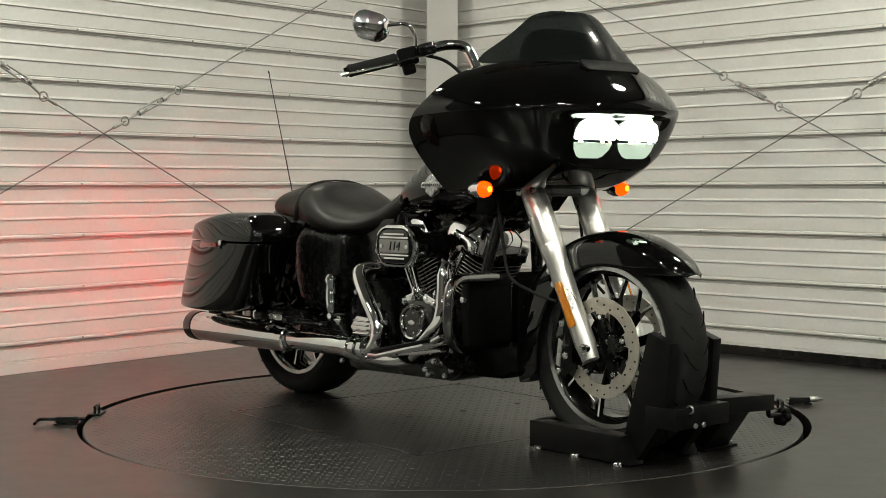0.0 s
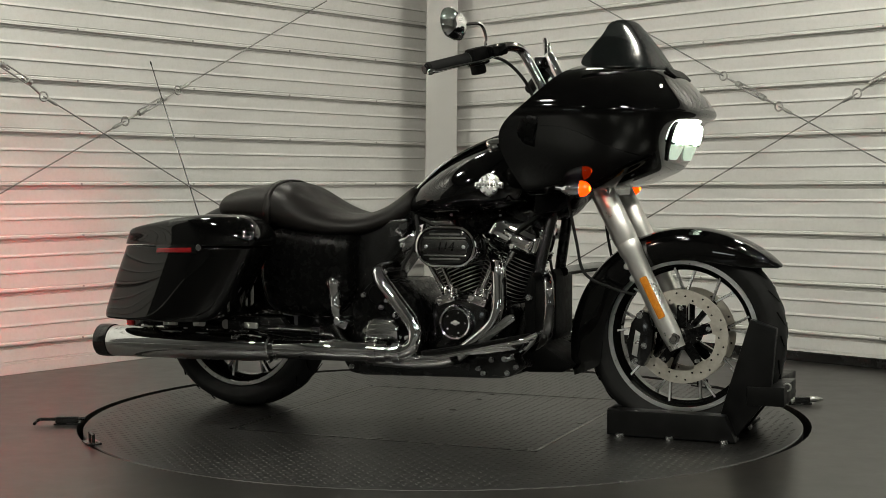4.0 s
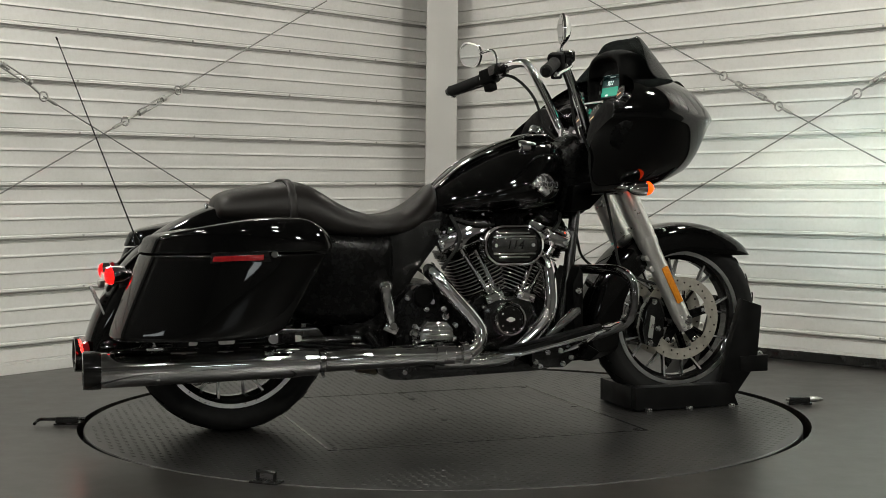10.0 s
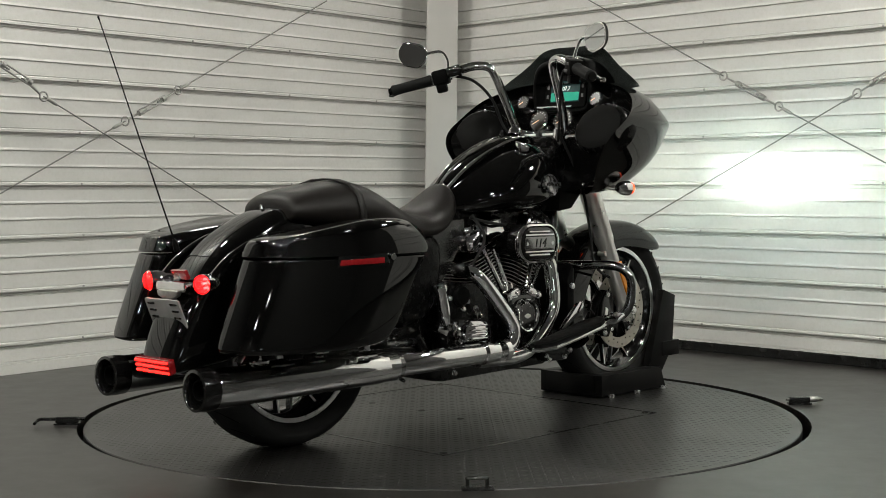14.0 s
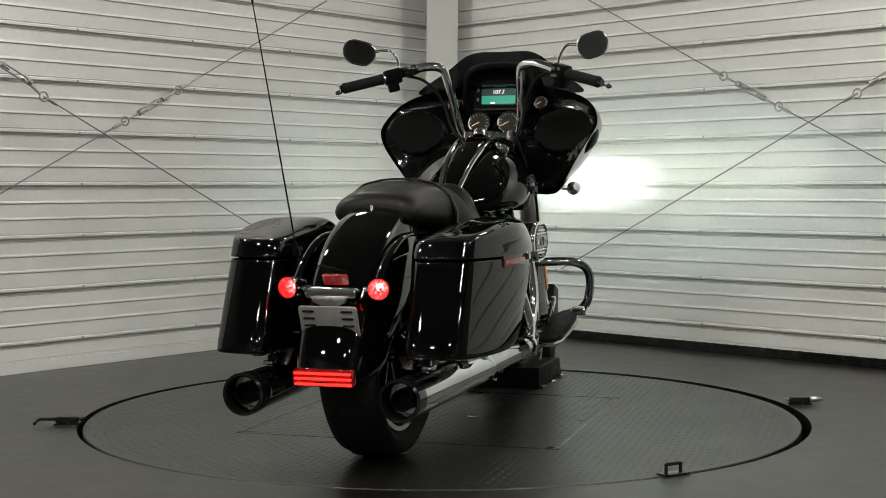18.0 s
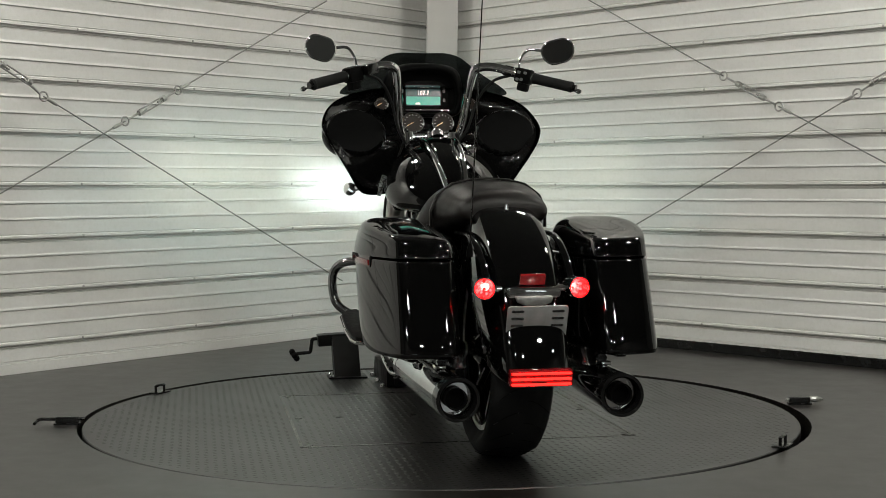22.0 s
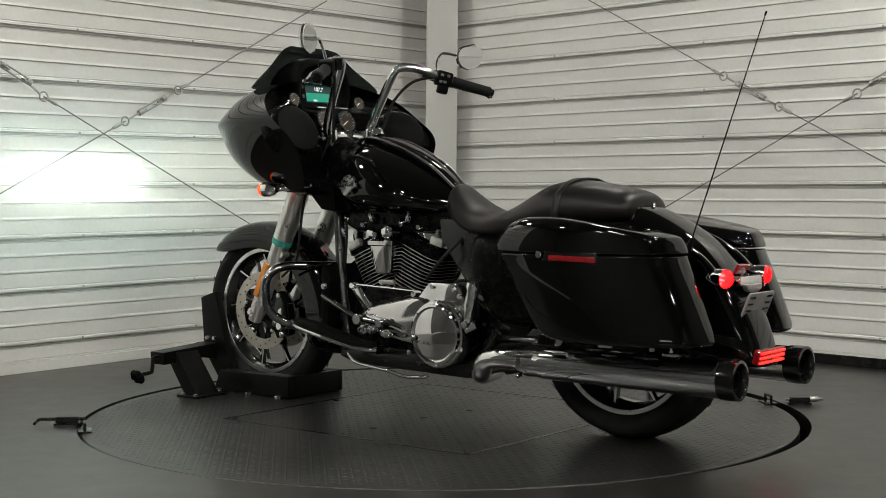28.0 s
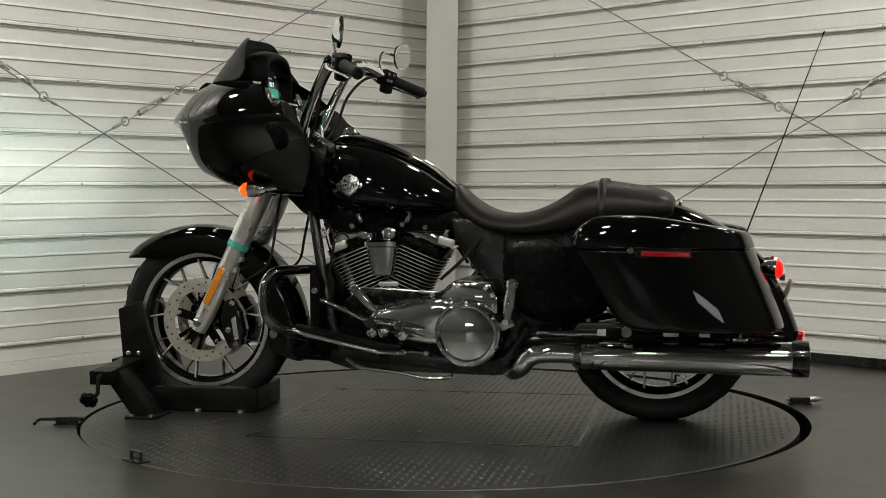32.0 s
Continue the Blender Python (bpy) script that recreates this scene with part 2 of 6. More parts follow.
def axis_matrix(p0, p1):
    d = Vector(p1) - Vector(p0)
    return Matrix.Translation(p0) @ d.to_track_quat("Z", "Y").to_matrix().to_4x4(), d.length


def lathe(bm, p0, p1, profile, seg=24, cap=(True, True)):
    """Turn a profile of (radius, share of the way from p0 to p1) about the line p0 p1."""
    m, ln = axis_matrix(p0, p1)
    t = bmesh.new()
    rings = []
    for r, k in profile:
        rings.append([m @ Vector((max(r, 1e-4) * math.cos(2 * math.pi * i / seg), max(r, 1e-4) * math.sin(2 * math.pi * i / seg), k * ln)) for i in range(seg)])
    add_ring_faces(t, rings, cap=cap)
    return merge(bm, fix(t))


def cyl(bm, p0, p1, r, r1=None, seg=20, bev=0.0015):
    r1 = r if r1 is None else r1
    ln = (Vector(p1) - Vector(p0)).length
    k = min(0.3, bev / max(ln, 1e-6))
    return lathe(bm, p0, p1, [(r - bev, 0), (r, k), (r1, 1 - k), (r1 - bev, 1)], seg)


def curve_points(pts, n):
    """A smooth line through pts."""
    pts = [Vector(p) for p in pts]
    pts = [2 * pts[0] - pts[1]] + pts + [2 * pts[-1] - pts[-2]]
    out = []
    for i in range(1, len(pts) - 2):
        p0, p1, p2, p3 = pts[i - 1:i + 3]
        for k in range(n):
            t = k / n
            out.append(0.5 * (2 * p1 + (p2 - p0) * t + (2 * p0 - 5 * p1 + 4 * p2 - p3) * t * t + (3 * p1 - p0 - 3 * p2 + p3) * t ** 3))
    return out + [pts[-2]]


def tube(bm, pts, r, seg=12, n=6, r1=None, flat=1.0):
    """A pipe along a smooth line through pts; r may run to r1."""
    path = curve_points(pts, n) if len(pts) > 2 else [Vector(p) for p in pts]
    t = bmesh.new()
    rings, up = [], None
    for i, p in enumerate(path):
        d = (path[min(i + 1, len(path) - 1)] - path[max(i - 1, 0)]).normalized()
        if up is None:
            up = Vector((0, 0, 1)) if abs(d.z) < 0.9 else Vector((1, 0, 0))
        a = d.cross(up).normalized()
        up = a.cross(d).normalized()
        rr = r if r1 is None else r + (r1 - r) * i / (len(path) - 1)
        rings.append([p + rr * (math.cos(2 * math.pi * k / seg) * a + flat * math.sin(2 * math.pi * k / seg) * up) for k in range(seg)])
    add_ring_faces(t, rings)
    return merge(bm, fix(t))


def slab(bm, outline, lo, hi, axis="y", bev=0.003):
    """A plate of the outline (two coordinates), from lo to hi along axis."""
    t = bmesh.new()

    def put(a, b, c):
        return {"y": (a, c, b), "z": (a, b, c), "x": (c, a, b)}[axis]
    v0 = [t.verts.new(put(a, b, lo)) for a, b in outline]
    v1 = [t.verts.new(put(a, b, hi)) for a, b in outline]
    k = len(outline)
    t.faces.new(v0), t.faces.new(v1[::-1])
    for i in range(k):
        t.faces.new((v0[i], v1[i], v1[(i + 1) % k], v0[(i + 1) % k]))
    fix(t)
    if bev:
        bmesh.ops.bevel(t, geom=t.edges[:], offset=bev, segments=2, profile=0.6, affect="EDGES")
    return merge(bm, t)


def rounded(w, h, r, n=5, cx=0.0, cy=0.0):
    """Outline of a rounded rectangle."""
    out = []
    for sx, sy, a0 in ((1, 1, 0), (-1, 1, 90), (-1, -1, 180), (1, -1, 270)):
        for i in range(n + 1):
            a = radians(a0 + 90 * i / n)
            out.append((cx + sx * (w / 2 - r) + r * math.cos(a), cy + sy * (h / 2 - r) + r * math.sin(a)))
    return out


def ring_plate(bm, c, r0, r1, th, axis="y", seg=48):
    """A flat ring."""
    t = bmesh.new()
    d = {"y": (0, 1, 0), "z": (0, 0, 1), "x": (1, 0, 0)}[axis]
    d = Vector(d)
    m, _ = axis_matrix(c, Vector(c) + d)
    rings = []
    for r, z in ((r0, -th / 2), (r1, -th / 2), (r1, th / 2), (r0, th / 2)):
        rings.append([m @ Vector((r * math.cos(2 * math.pi * i / seg), r * math.sin(2 * math.pi * i / seg), z)) for i in range(seg)])
    add_ring_faces(t, rings + [rings[0]], cap=(False, False))
    bmesh.ops.remove_doubles(t, verts=t.verts[:], dist=1e-5)
    return merge(bm, fix(t))


def text_part(name, body, size, material, parent, matrix, depth=0.0012, slant=0.0):
    """Raised lettering in the built-in font."""
    cu = bpy.data.curves.new(name, "FONT")
    cu.body, cu.size, cu.extrude, cu.align_x, cu.align_y, cu.shear = body, size, depth, "CENTER", "CENTER", slant
    tmp = bpy.data.objects.new("tmp_text", cu)
    scene.collection.objects.link(tmp)
    me = bpy.data.meshes.new_from_object(tmp.evaluated_get(bpy.context.evaluated_depsgraph_get()))
    bpy.data.objects.remove(tmp)
    me.materials.clear()
    me.materials.append(material)
    ob = new(name, me)
    ob.parent = parent
    ob.matrix_basis = matrix
    return ob


# ---- the hall ----
CORNER = Vector((-0.0768, 3.2003, 0))
ALONG = {"left": Vector((-0.6385, -0.7696, 0)).normalized(), "right": Vector((0.6952, -0.7188, 0)).normalized()}
IN = {"left": Vector((0.7696, -0.6385, 0)).normalized(), "right": Vector((-0.7188, -0.6952, 0)).normalized()}
SIDE = 8.4
SHEETS = 5.2
ROWS = {"left": (0.1075, 0.2278), "right": (0.1095, 0.2244)}
HOLE = (0.009, 0.024, 1.252)
DISC_R = 1.222


def wall_frame(side):
    """Matrix of a wall: x along it from the corner, y into the hall, z up."""
    a, i = ALONG[side], IN[side]
    return Matrix(((a.x, i.x, 0, CORNER.x), (a.y, i.y, 0, CORNER.y), (0, 0, 1, 0), (0, 0, 0, 1)))


def sheet_profile(pitch):
    """Section of one sheet (out from the wall, height): two grooves and a stepped lap at its top edge."""
    out = [(0.006, -0.0010), (-0.013, 0.0), (-0.013, 0.0058), (-0.001, 0.0066), (-0.001, 0.0082), (-0.013, 0.0090), (-0.013, 0.0152), (0.0085, 0.0162), (0.0105, 0.0180), (0.0105, 0.0275), (0.0075, 0.0300), (0.0010, 0.0308), (0.0010, 0.0335), (0.006, 0.0350)]
    for z in (0.0955, 0.1650):
        out += [(0.006, z - 0.0023), (-0.005, z - 0.0018), (-0.005, z + 0.0012), (0.0080, z + 0.0019), (0.0080, z + 0.0048), (0.006, z + 0.0130)]
    out += [(0.006, pitch - 0.0015)]
    return out


def build_sheet_wall(side):
    m = wall_frame(side)
    bm = B()
    box(bm, (SIDE / 2, -0.10, CEIL / 2), (SIDE, 0.15, CEIL), bev=0)
    wall = part("wall_" + side, bm, PLAIN_WALL, smooth=False, matrix=m)
    tagged(wall, "white ribbed sheet-steel wall with horizontal laps, lined near the turntable", "wall", kind="structure")
    z0, pitch = ROWS[side]
    first = -1
    bm = B()
    prof = sheet_profile(pitch)
    rings = [[Vector((x, d, z)) for d, z in prof] for x in (0.0, SHEETS)]
    add_ring_faces(bm, rings, closed=False)
    # close the back and the ends
    fix(bm)
    sheet = None
    for k in range(0, 12):
        z = z0 + pitch * k
        if z + pitch > CEIL:
            break
        mm = Matrix.Translation((0, 0, z))
        if sheet is None:
            sheet = part("sheet", bm, WALL, wall, smooth=False, matrix=mm)
        else:
            twin(sheet, mm, wall)
    # the cut lowest sheet, standing just off the floor
    bm = B()
    low = [(0.010, 0.0), (0.010, 0.008), (0.0, 0.009), (0.0, 0.012), (0.006, 0.013), (0.006, z0 - 0.0455)]
    add_ring_faces(bm, [[Vector((x, d, z + 0.045)) for d, z in low] for x in (0.0, SHEETS)], closed=False)
    part("bottom_sheet", fix(bm), WALL, wall, smooth=False)
    bm = B()
    box(bm, (SIDE / 2, 0.004, 0.022), (SIDE, 0.016, 0.044), bev=0.002)
    part("base_strip", bm, WALL if side == "left" else FRAME, wall, smooth=False)
    # screw heads along the laps
    bm = B()
    cyl(bm, (0, 0, 0), (0, 0.004, 0), 0.0055, seg=8, bev=0.001)
    screw = None
    for k in range(0, 7):
        for j in range(5):
            x = {"left": 0.455, "right": 0.990}[side] + {"left": 0.648, "right": 0.933}[side] * j + 0.008 * math.sin(3 * j + k)
            mm = Matrix.Translation((x, 0.0098, z0 + pitch * k + 0.0225))
            if screw is None:
                screw = part("screw", bm, GALV, wall, matrix=mm)
            else:
                twin(screw, mm, wall)
    return wall


for side in ("left", "right"):
    build_sheet_wall(side)

# plain walls close the hall behind the camera
far = CORNER + SIDE * ALONG["left"]
far2 = CORNER + SIDE * ALONG["right"]
back = CORNER + SIDE * (ALONG["left"] + ALONG["right"])
for k, (p, q) in enumerate(((far, back), (far2, back))):
    d = (q - p)
    mid, ang = (p + q) / 2, math.atan2(d.y, d.x)
    out = Vector((mid.x, mid.y + 2.0, 0)).normalized()
    bm = B()
    box(bm, (0, 0, 0), (d.length + 0.3, 0.15, CEIL), bev=0)
    w = part("wall_back_" + str(k + 1), bm, PLAIN_WALL, smooth=False, matrix=Matrix.Translation((mid.x, mid.y, CEIL / 2)) @ Matrix.Rotation(ang, 4, "Z") @ Matrix.Translation((0, 0.09 * (-1 if k == 0 else 1), 0)))
    tagged(w, "plain dark wall behind the camera", "wall", kind="structure")

bm = B()
cmid = (CORNER + back) / 2
box(bm, (0, 0, 0), (14, 14, 0.2), bev=0)
tagged(part("ceiling", bm, CEILING_PAINT, smooth=False, matrix=Matrix.Translation((cmid.x, cmid.y, CEIL + 0.1))), "dark grey ceiling", "ceiling", kind="structure")

# corner column: a painted steel box set across the corner
bm = B()
box(bm, (0, 0, CEIL / 2), (0.170, 0.13, CEIL), bev=0.006)
tagged(part("column", bm, COLUMN_PAINT, matrix=Matrix.Translation((-0.012, 2.90, 0)) @ Matrix.Rotation(radians(0.75), 4, "Y") @ Matrix.Rotation(radians(1.5), 4, "Z")), "pale grey steel corner column", "column", kind="structure")

# floor with a round pit for the turntable
bm = B()
N = 96
inner = [bm.verts.new((HOLE[0] + HOLE[2] * math.cos(2 * math.pi * i / N), HOLE[1] + HOLE[2] * math.sin(2 * math.pi * i / N), 0)) for i in range(N)]
outer = []
for i in range(N):
    c, s = math.cos(2 * math.pi * i / N), math.sin(2 * math.pi * i / N)
    k = 9.0 / max(abs(c), abs(s))
    outer.append(bm.verts.new((k * c, k * s - 2.0, 0)))
pit = [bm.verts.new((v.co.x, v.co.y, -0.30)) for v in inner]
for i in range(N):
    j = (i + 1) % N
    bm.faces.new((inner[i], outer[i], outer[j], inner[j]))
    bm.faces.new((pit[i], inner[i], inner[j], pit[j]))
bm.faces.new(pit)
fix(bm)
tagged(part("floor", bm, FLOOR, smooth=False), "dark grey stained concrete floor with a round pit", "floor", kind="structure")

# ceiling lamps, with the added fill pair by the corner
for i, (lx, ly) in enumerate(LAMP_PLACES):
    if i == 0:
        lamp0 = thing("ceiling_lamp", "round white ceiling lamp, lit; the corner pair is added fill", "lamp", "ceiling lamps", at=pose(lx, ly, CEIL))
        bm = B()
        lathe(bm, (0, 0, 0), (0, 0, -0.055), [(0.13, 0), (0.14, 0.2), (0.14, 0.9), (0.125, 1.0)], 32)
        part("housing", bm, COLUMN_PAINT, lamp0)
        bm = B()
        cyl(bm, (0, 0, -0.052), (0, 0, -0.062), 0.118, seg=32)
        part("diffuser", bm, LAMP_GLOW, lamp0, "glowing white diffuser")
    else:
        copy_thing(lamp0, pose(lx, ly, CEIL))


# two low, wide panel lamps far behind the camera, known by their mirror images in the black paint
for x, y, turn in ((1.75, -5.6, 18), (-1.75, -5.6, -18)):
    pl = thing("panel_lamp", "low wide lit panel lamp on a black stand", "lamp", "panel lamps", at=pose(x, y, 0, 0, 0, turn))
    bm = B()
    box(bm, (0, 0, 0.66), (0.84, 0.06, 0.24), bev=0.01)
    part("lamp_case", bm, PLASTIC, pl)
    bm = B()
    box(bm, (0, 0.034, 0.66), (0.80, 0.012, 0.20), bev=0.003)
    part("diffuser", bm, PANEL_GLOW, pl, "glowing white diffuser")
    bm = B()
    cyl(bm, (0, 0, 0.02), (0, 0, 0.55), 0.018)
    part("stand_pole", bm, FRAME, pl)
    for k in range(3):
        a = 2 * math.pi * k / 3
        bm = B()
        tube(bm, [(0, 0, 0.22), (0.34 * math.cos(a), 0.34 * math.sin(a), 0.012)], 0.011, 8)
        part("stand_leg", bm, FRAME, pl)


# bracing cables with turnbuckles, a hand's width off the walls
def wall_point(side, x, z, off=0.075):
    return CORNER + ALONG[side] * x + IN[side] * off + Vector((0, 0, z))


def torus(bm, c, d, r, t, seg=20, start=0.0, sweep=360.0):
    d = Vector(d).normalized()
    a = d.orthogonal().normalized()
    b = d.cross(a)
    pts = [Vector(c) + r * (math.cos(radians(start + sweep * i / seg)) * a + math.sin(radians(start + sweep * i / seg)) * b) for i in range(seg + 1)]
    return tube(bm, pts, t, 8, 1)


def cable_run(side, p, q, buckle=None, label=""):
    """A thin cable from p to q on a wall (place along it, height); buckle: the stretch with a turnbuckle."""
    run = thing("brace_cable", label, "cable", "wall bracing cables")
    P, Q = wall_point(side, *p), wall_point(side, *q)
    u = (Q - P).normalized()
    segs = [(P, Q)]
    if buckle:
        A, C = wall_point(side, *buckle[0]), wall_point(side, *buckle[1])
        segs = [(P, A), (C, Q)]
    for a, c in segs:
        bm = B()
        tube(bm, [a, c], 0.0030, 8)
        part("cable", bm, CABLE, run)
    if buckle:
        nrm = IN[side]
        for e, s in ((A, 1), (C, -1)):
            bm = B()
            torus(bm, e, nrm, 0.020, 0.004)
            part("eye_ring", bm, GALV, run)
            bm = B()
            lathe(bm, e - u * s * 0.075, e - u * s * 0.02, [(0.006, 0), (0.0075, 0.2), (0.0075, 0.9), (0.005, 1)], 10)
            part("cable_clamp", bm, GALV, run)
        ln = (C - A).length
        w = u.cross(nrm).normalized()
        bm = B()
        for s in (-1, 1):
            tube(bm, [A + u * ln * 0.28 + w * s * 0.011, A + u * ln * 0.72 + w * s * 0.011], 0.004, 8)
        for k in (0.28, 0.72):
            cyl(bm, A + u * (ln * k - 0.012), A + u * (ln * k + 0.012), 0.014, seg=10)
        part("turnbuckle_body", bm, GALV, run)
        for e0, e1 in ((A + u * 0.02, A + u * ln * 0.40), (A + u * ln * 0.60, C - u * 0.02)):
            bm = B()
            cyl(bm, e0, e1, 0.005, seg=8)
            part("threaded_rod", bm, GALV, run)
    return run


# ---- the motorcycle: x forward, y to its left, z up, on its centre plane ----
bike = thing("motorcycle", "gloss black touring motorcycle with chrome engine and saddlebags, lamps lit", "motorcycle")
FA, RA = (0.874, 0.0, 0.318), (-0.748, 0.0, 0.318)


def mirrored(pts, s):
    return [(p[0], p[1] * s, p[2]) for p in pts]


def half_ring(pts, x=None):
    """A closed ring from one half, (y, z) or (x, y, z), top to bottom; mirrored over the centre plane."""
    p = [(x, *q) if x is not None else q for q in pts]
    left = [q for q in p]
    right = [(q[0], -q[1], q[2]) for q in p[::-1] if q[1] > 1e-6]
    return left + right


# -- wheels --
def build_wheel(axle, tyre_w, rim_r, tyre_r, spokes, spoke_w):
    w = thing_part("wheel", bike, pose(*axle))
    hw = tyre_w / 2
    prof = [(rim_r - 0.004, -hw * 0.62), (rim_r + 0.012, -hw * 0.80), (rim_r + 0.035, -hw * 0.98), (tyre_r - 0.040, -hw), (tyre_r - 0.018, -hw * 0.86), (tyre_r - 0.005, -hw * 0.5), (tyre_r, 0)]
    prof = prof + [(r, -y) for r, y in prof[-2::-1]]
    bm = B()
    rings = []
    seg = 72
    for i in range(seg):
        a = 2 * math.pi * i / seg
        rings.append([(r * math.cos(a), y, r * math.sin(a)) for r, y in prof])
    add_ring_faces(bm, [[Vector(p) for p in r] for r in rings + [rings[0]]], closed=True, cap=(False, False))
    bmesh.ops.remove_doubles(bm, verts=bm.verts[:], dist=1e-5)
    part("tyre", fix(bm), RUBBER, w, "black rubber tyre with sweeping tread grooves", angle=60)
    # tread grooves, cut dark into the crown
    bm = B()
    for i in range(26):
        for s in (1, -1):
            a0 = 2 * math.pi * (i + (0.5 if s < 0 else 0)) / 26
            pts = []
            for k in range(5):
                f = k / 4
                a, y = a0 + 0.16 * f * f, s * hw * (0.05 + 0.80 * f)
                rr = tyre_r - 0.0017 - 0.015 * (abs(y) / hw) ** 2.4
                pts.append((rr * math.cos(a), y, rr * math.sin(a)))
            tube(bm, pts, 0.0026, 4, 1, flat=0.25)
    g = part("tread_groove", bm, FRAME, w)
    g["kind"] = "stuff"
    # rim barrel and machined lips
    bm = B()
    rp = [(rim_r + 0.006, -hw * 0.70), (rim_r - 0.002, -hw * 0.72), (rim_r - 0.014, -hw * 0.60), (rim_r - 0.030, -hw * 0.30), (rim_r - 0.030, hw * 0.30), (rim_r - 0.014, hw * 0.60), (rim_r - 0.002, hw * 0.72), (rim_r + 0.006, hw * 0.70), (rim_r + 0.006, 0)]
    rings = []
    for i in range(seg):
        a = 2 * math.pi * i / seg
        rings.append([Vector((r * math.cos(a), y, r * math.sin(a))) for r, y in rp])
    add_ring_faces(bm, rings + [rings[0]], closed=True, cap=(False, False))
    bmesh.ops.remove_doubles(bm, verts=bm.verts[:], dist=1e-5)
    part("rim", fix(bm), GLOSS_METAL, w)
    for s in (-1, 1):
        bm = B()
        ring_plate(bm, (0, s * hw * 0.735, 0), rim_r - 0.011, rim_r + 0.003, 0.005, "y", 72)
        part("rim_lip", bm, MACHINED, w, "bright machined rim lip")
    # hub and forked spokes
    bm = B()
    lathe(bm, (0, -hw * 0.9, 0), (0, hw * 0.9, 0), [(0.030, 0), (0.046, 0.08), (0.046, 0.25), (0.034, 0.4), (0.034, 0.6), (0.046, 0.75), (0.046, 0.92), (0.030, 1)], 28)
    part("hub", bm, GLOSS_METAL, w)
    spoke = edge = None
    da = math.pi / spokes * 0.42
    x1, z1, y1 = (rim_r - 0.012) * math.sin(da), (rim_r - 0.012) * math.cos(da), hw * 0.34
    for i in range(spokes):
        for sx in (-1, 1):
            m = Matrix.Rotation(2 * math.pi * i / spokes, 4, "Y") @ Matrix.Diagonal((sx, sx, 1, 1))
            if spoke is None:
                bm = B()
                slab_bar(bm, (0.003, y1 * 0.4, 0.040), (0.004, y1 * 0.4, rim_r * 0.60), spoke_w * 1.1, spoke_w * 2.4)
                slab_bar(bm, (0.003, y1 * 0.4, rim_r * 0.58), (x1, y1, z1), spoke_w * 0.9, spoke_w * 1.9)
                spoke = part("spoke", bm, GLOSS_METAL, w, matrix=m)
                bm = B()
                for o in (-1.0, 1.0):
                    e = o * spoke_w * 0.97
                    slab_bar(bm, (0.003, y1 * 0.4 + e, rim_r * 0.58), (x1, y1 + e, z1), spoke_w * 0.72, 0.0025)
                edge = part("spoke_face", bm, MACHINED, w, "machined spoke edge", matrix=m)
            else:
                twin(spoke, m, w), twin(edge, m, w)
    return w


def thing_part(name, parent, m):
    e = new(name)
    e.empty_display_size = 0.05
    e.parent = parent
    e.matrix_basis = m
    return e


def slab_bar(bm, a, b, w, t):
    """A straight bar of width w (in the wheel's plane) and depth t across it."""
    a, b = Vector(a), Vector(b)
    d = (b - a).normalized()
    side = d.cross(Vector((0, 1, 0))).normalized() * w / 2
    dep = side.cross(d).normalized() * t / 2
    rings = [[p + side + dep, p - side + dep, p - side - dep, p + side - dep] for p in (a, b)]
    t_ = bmesh.new()
    add_ring_faces(t_, rings)
    return merge(bm, fix(t_))


front_wheel = build_wheel(FA, 0.130, 0.240, 0.322, 9, 0.0085)
rear_wheel = build_wheel(RA, 0.180, 0.238, 0.322, 9, 0.010)
front_wheel["label"], rear_wheel["label"] = "front wheel with thin forked spokes and twin brake rotors", "rear wheel with wide tyre and thin forked spokes"

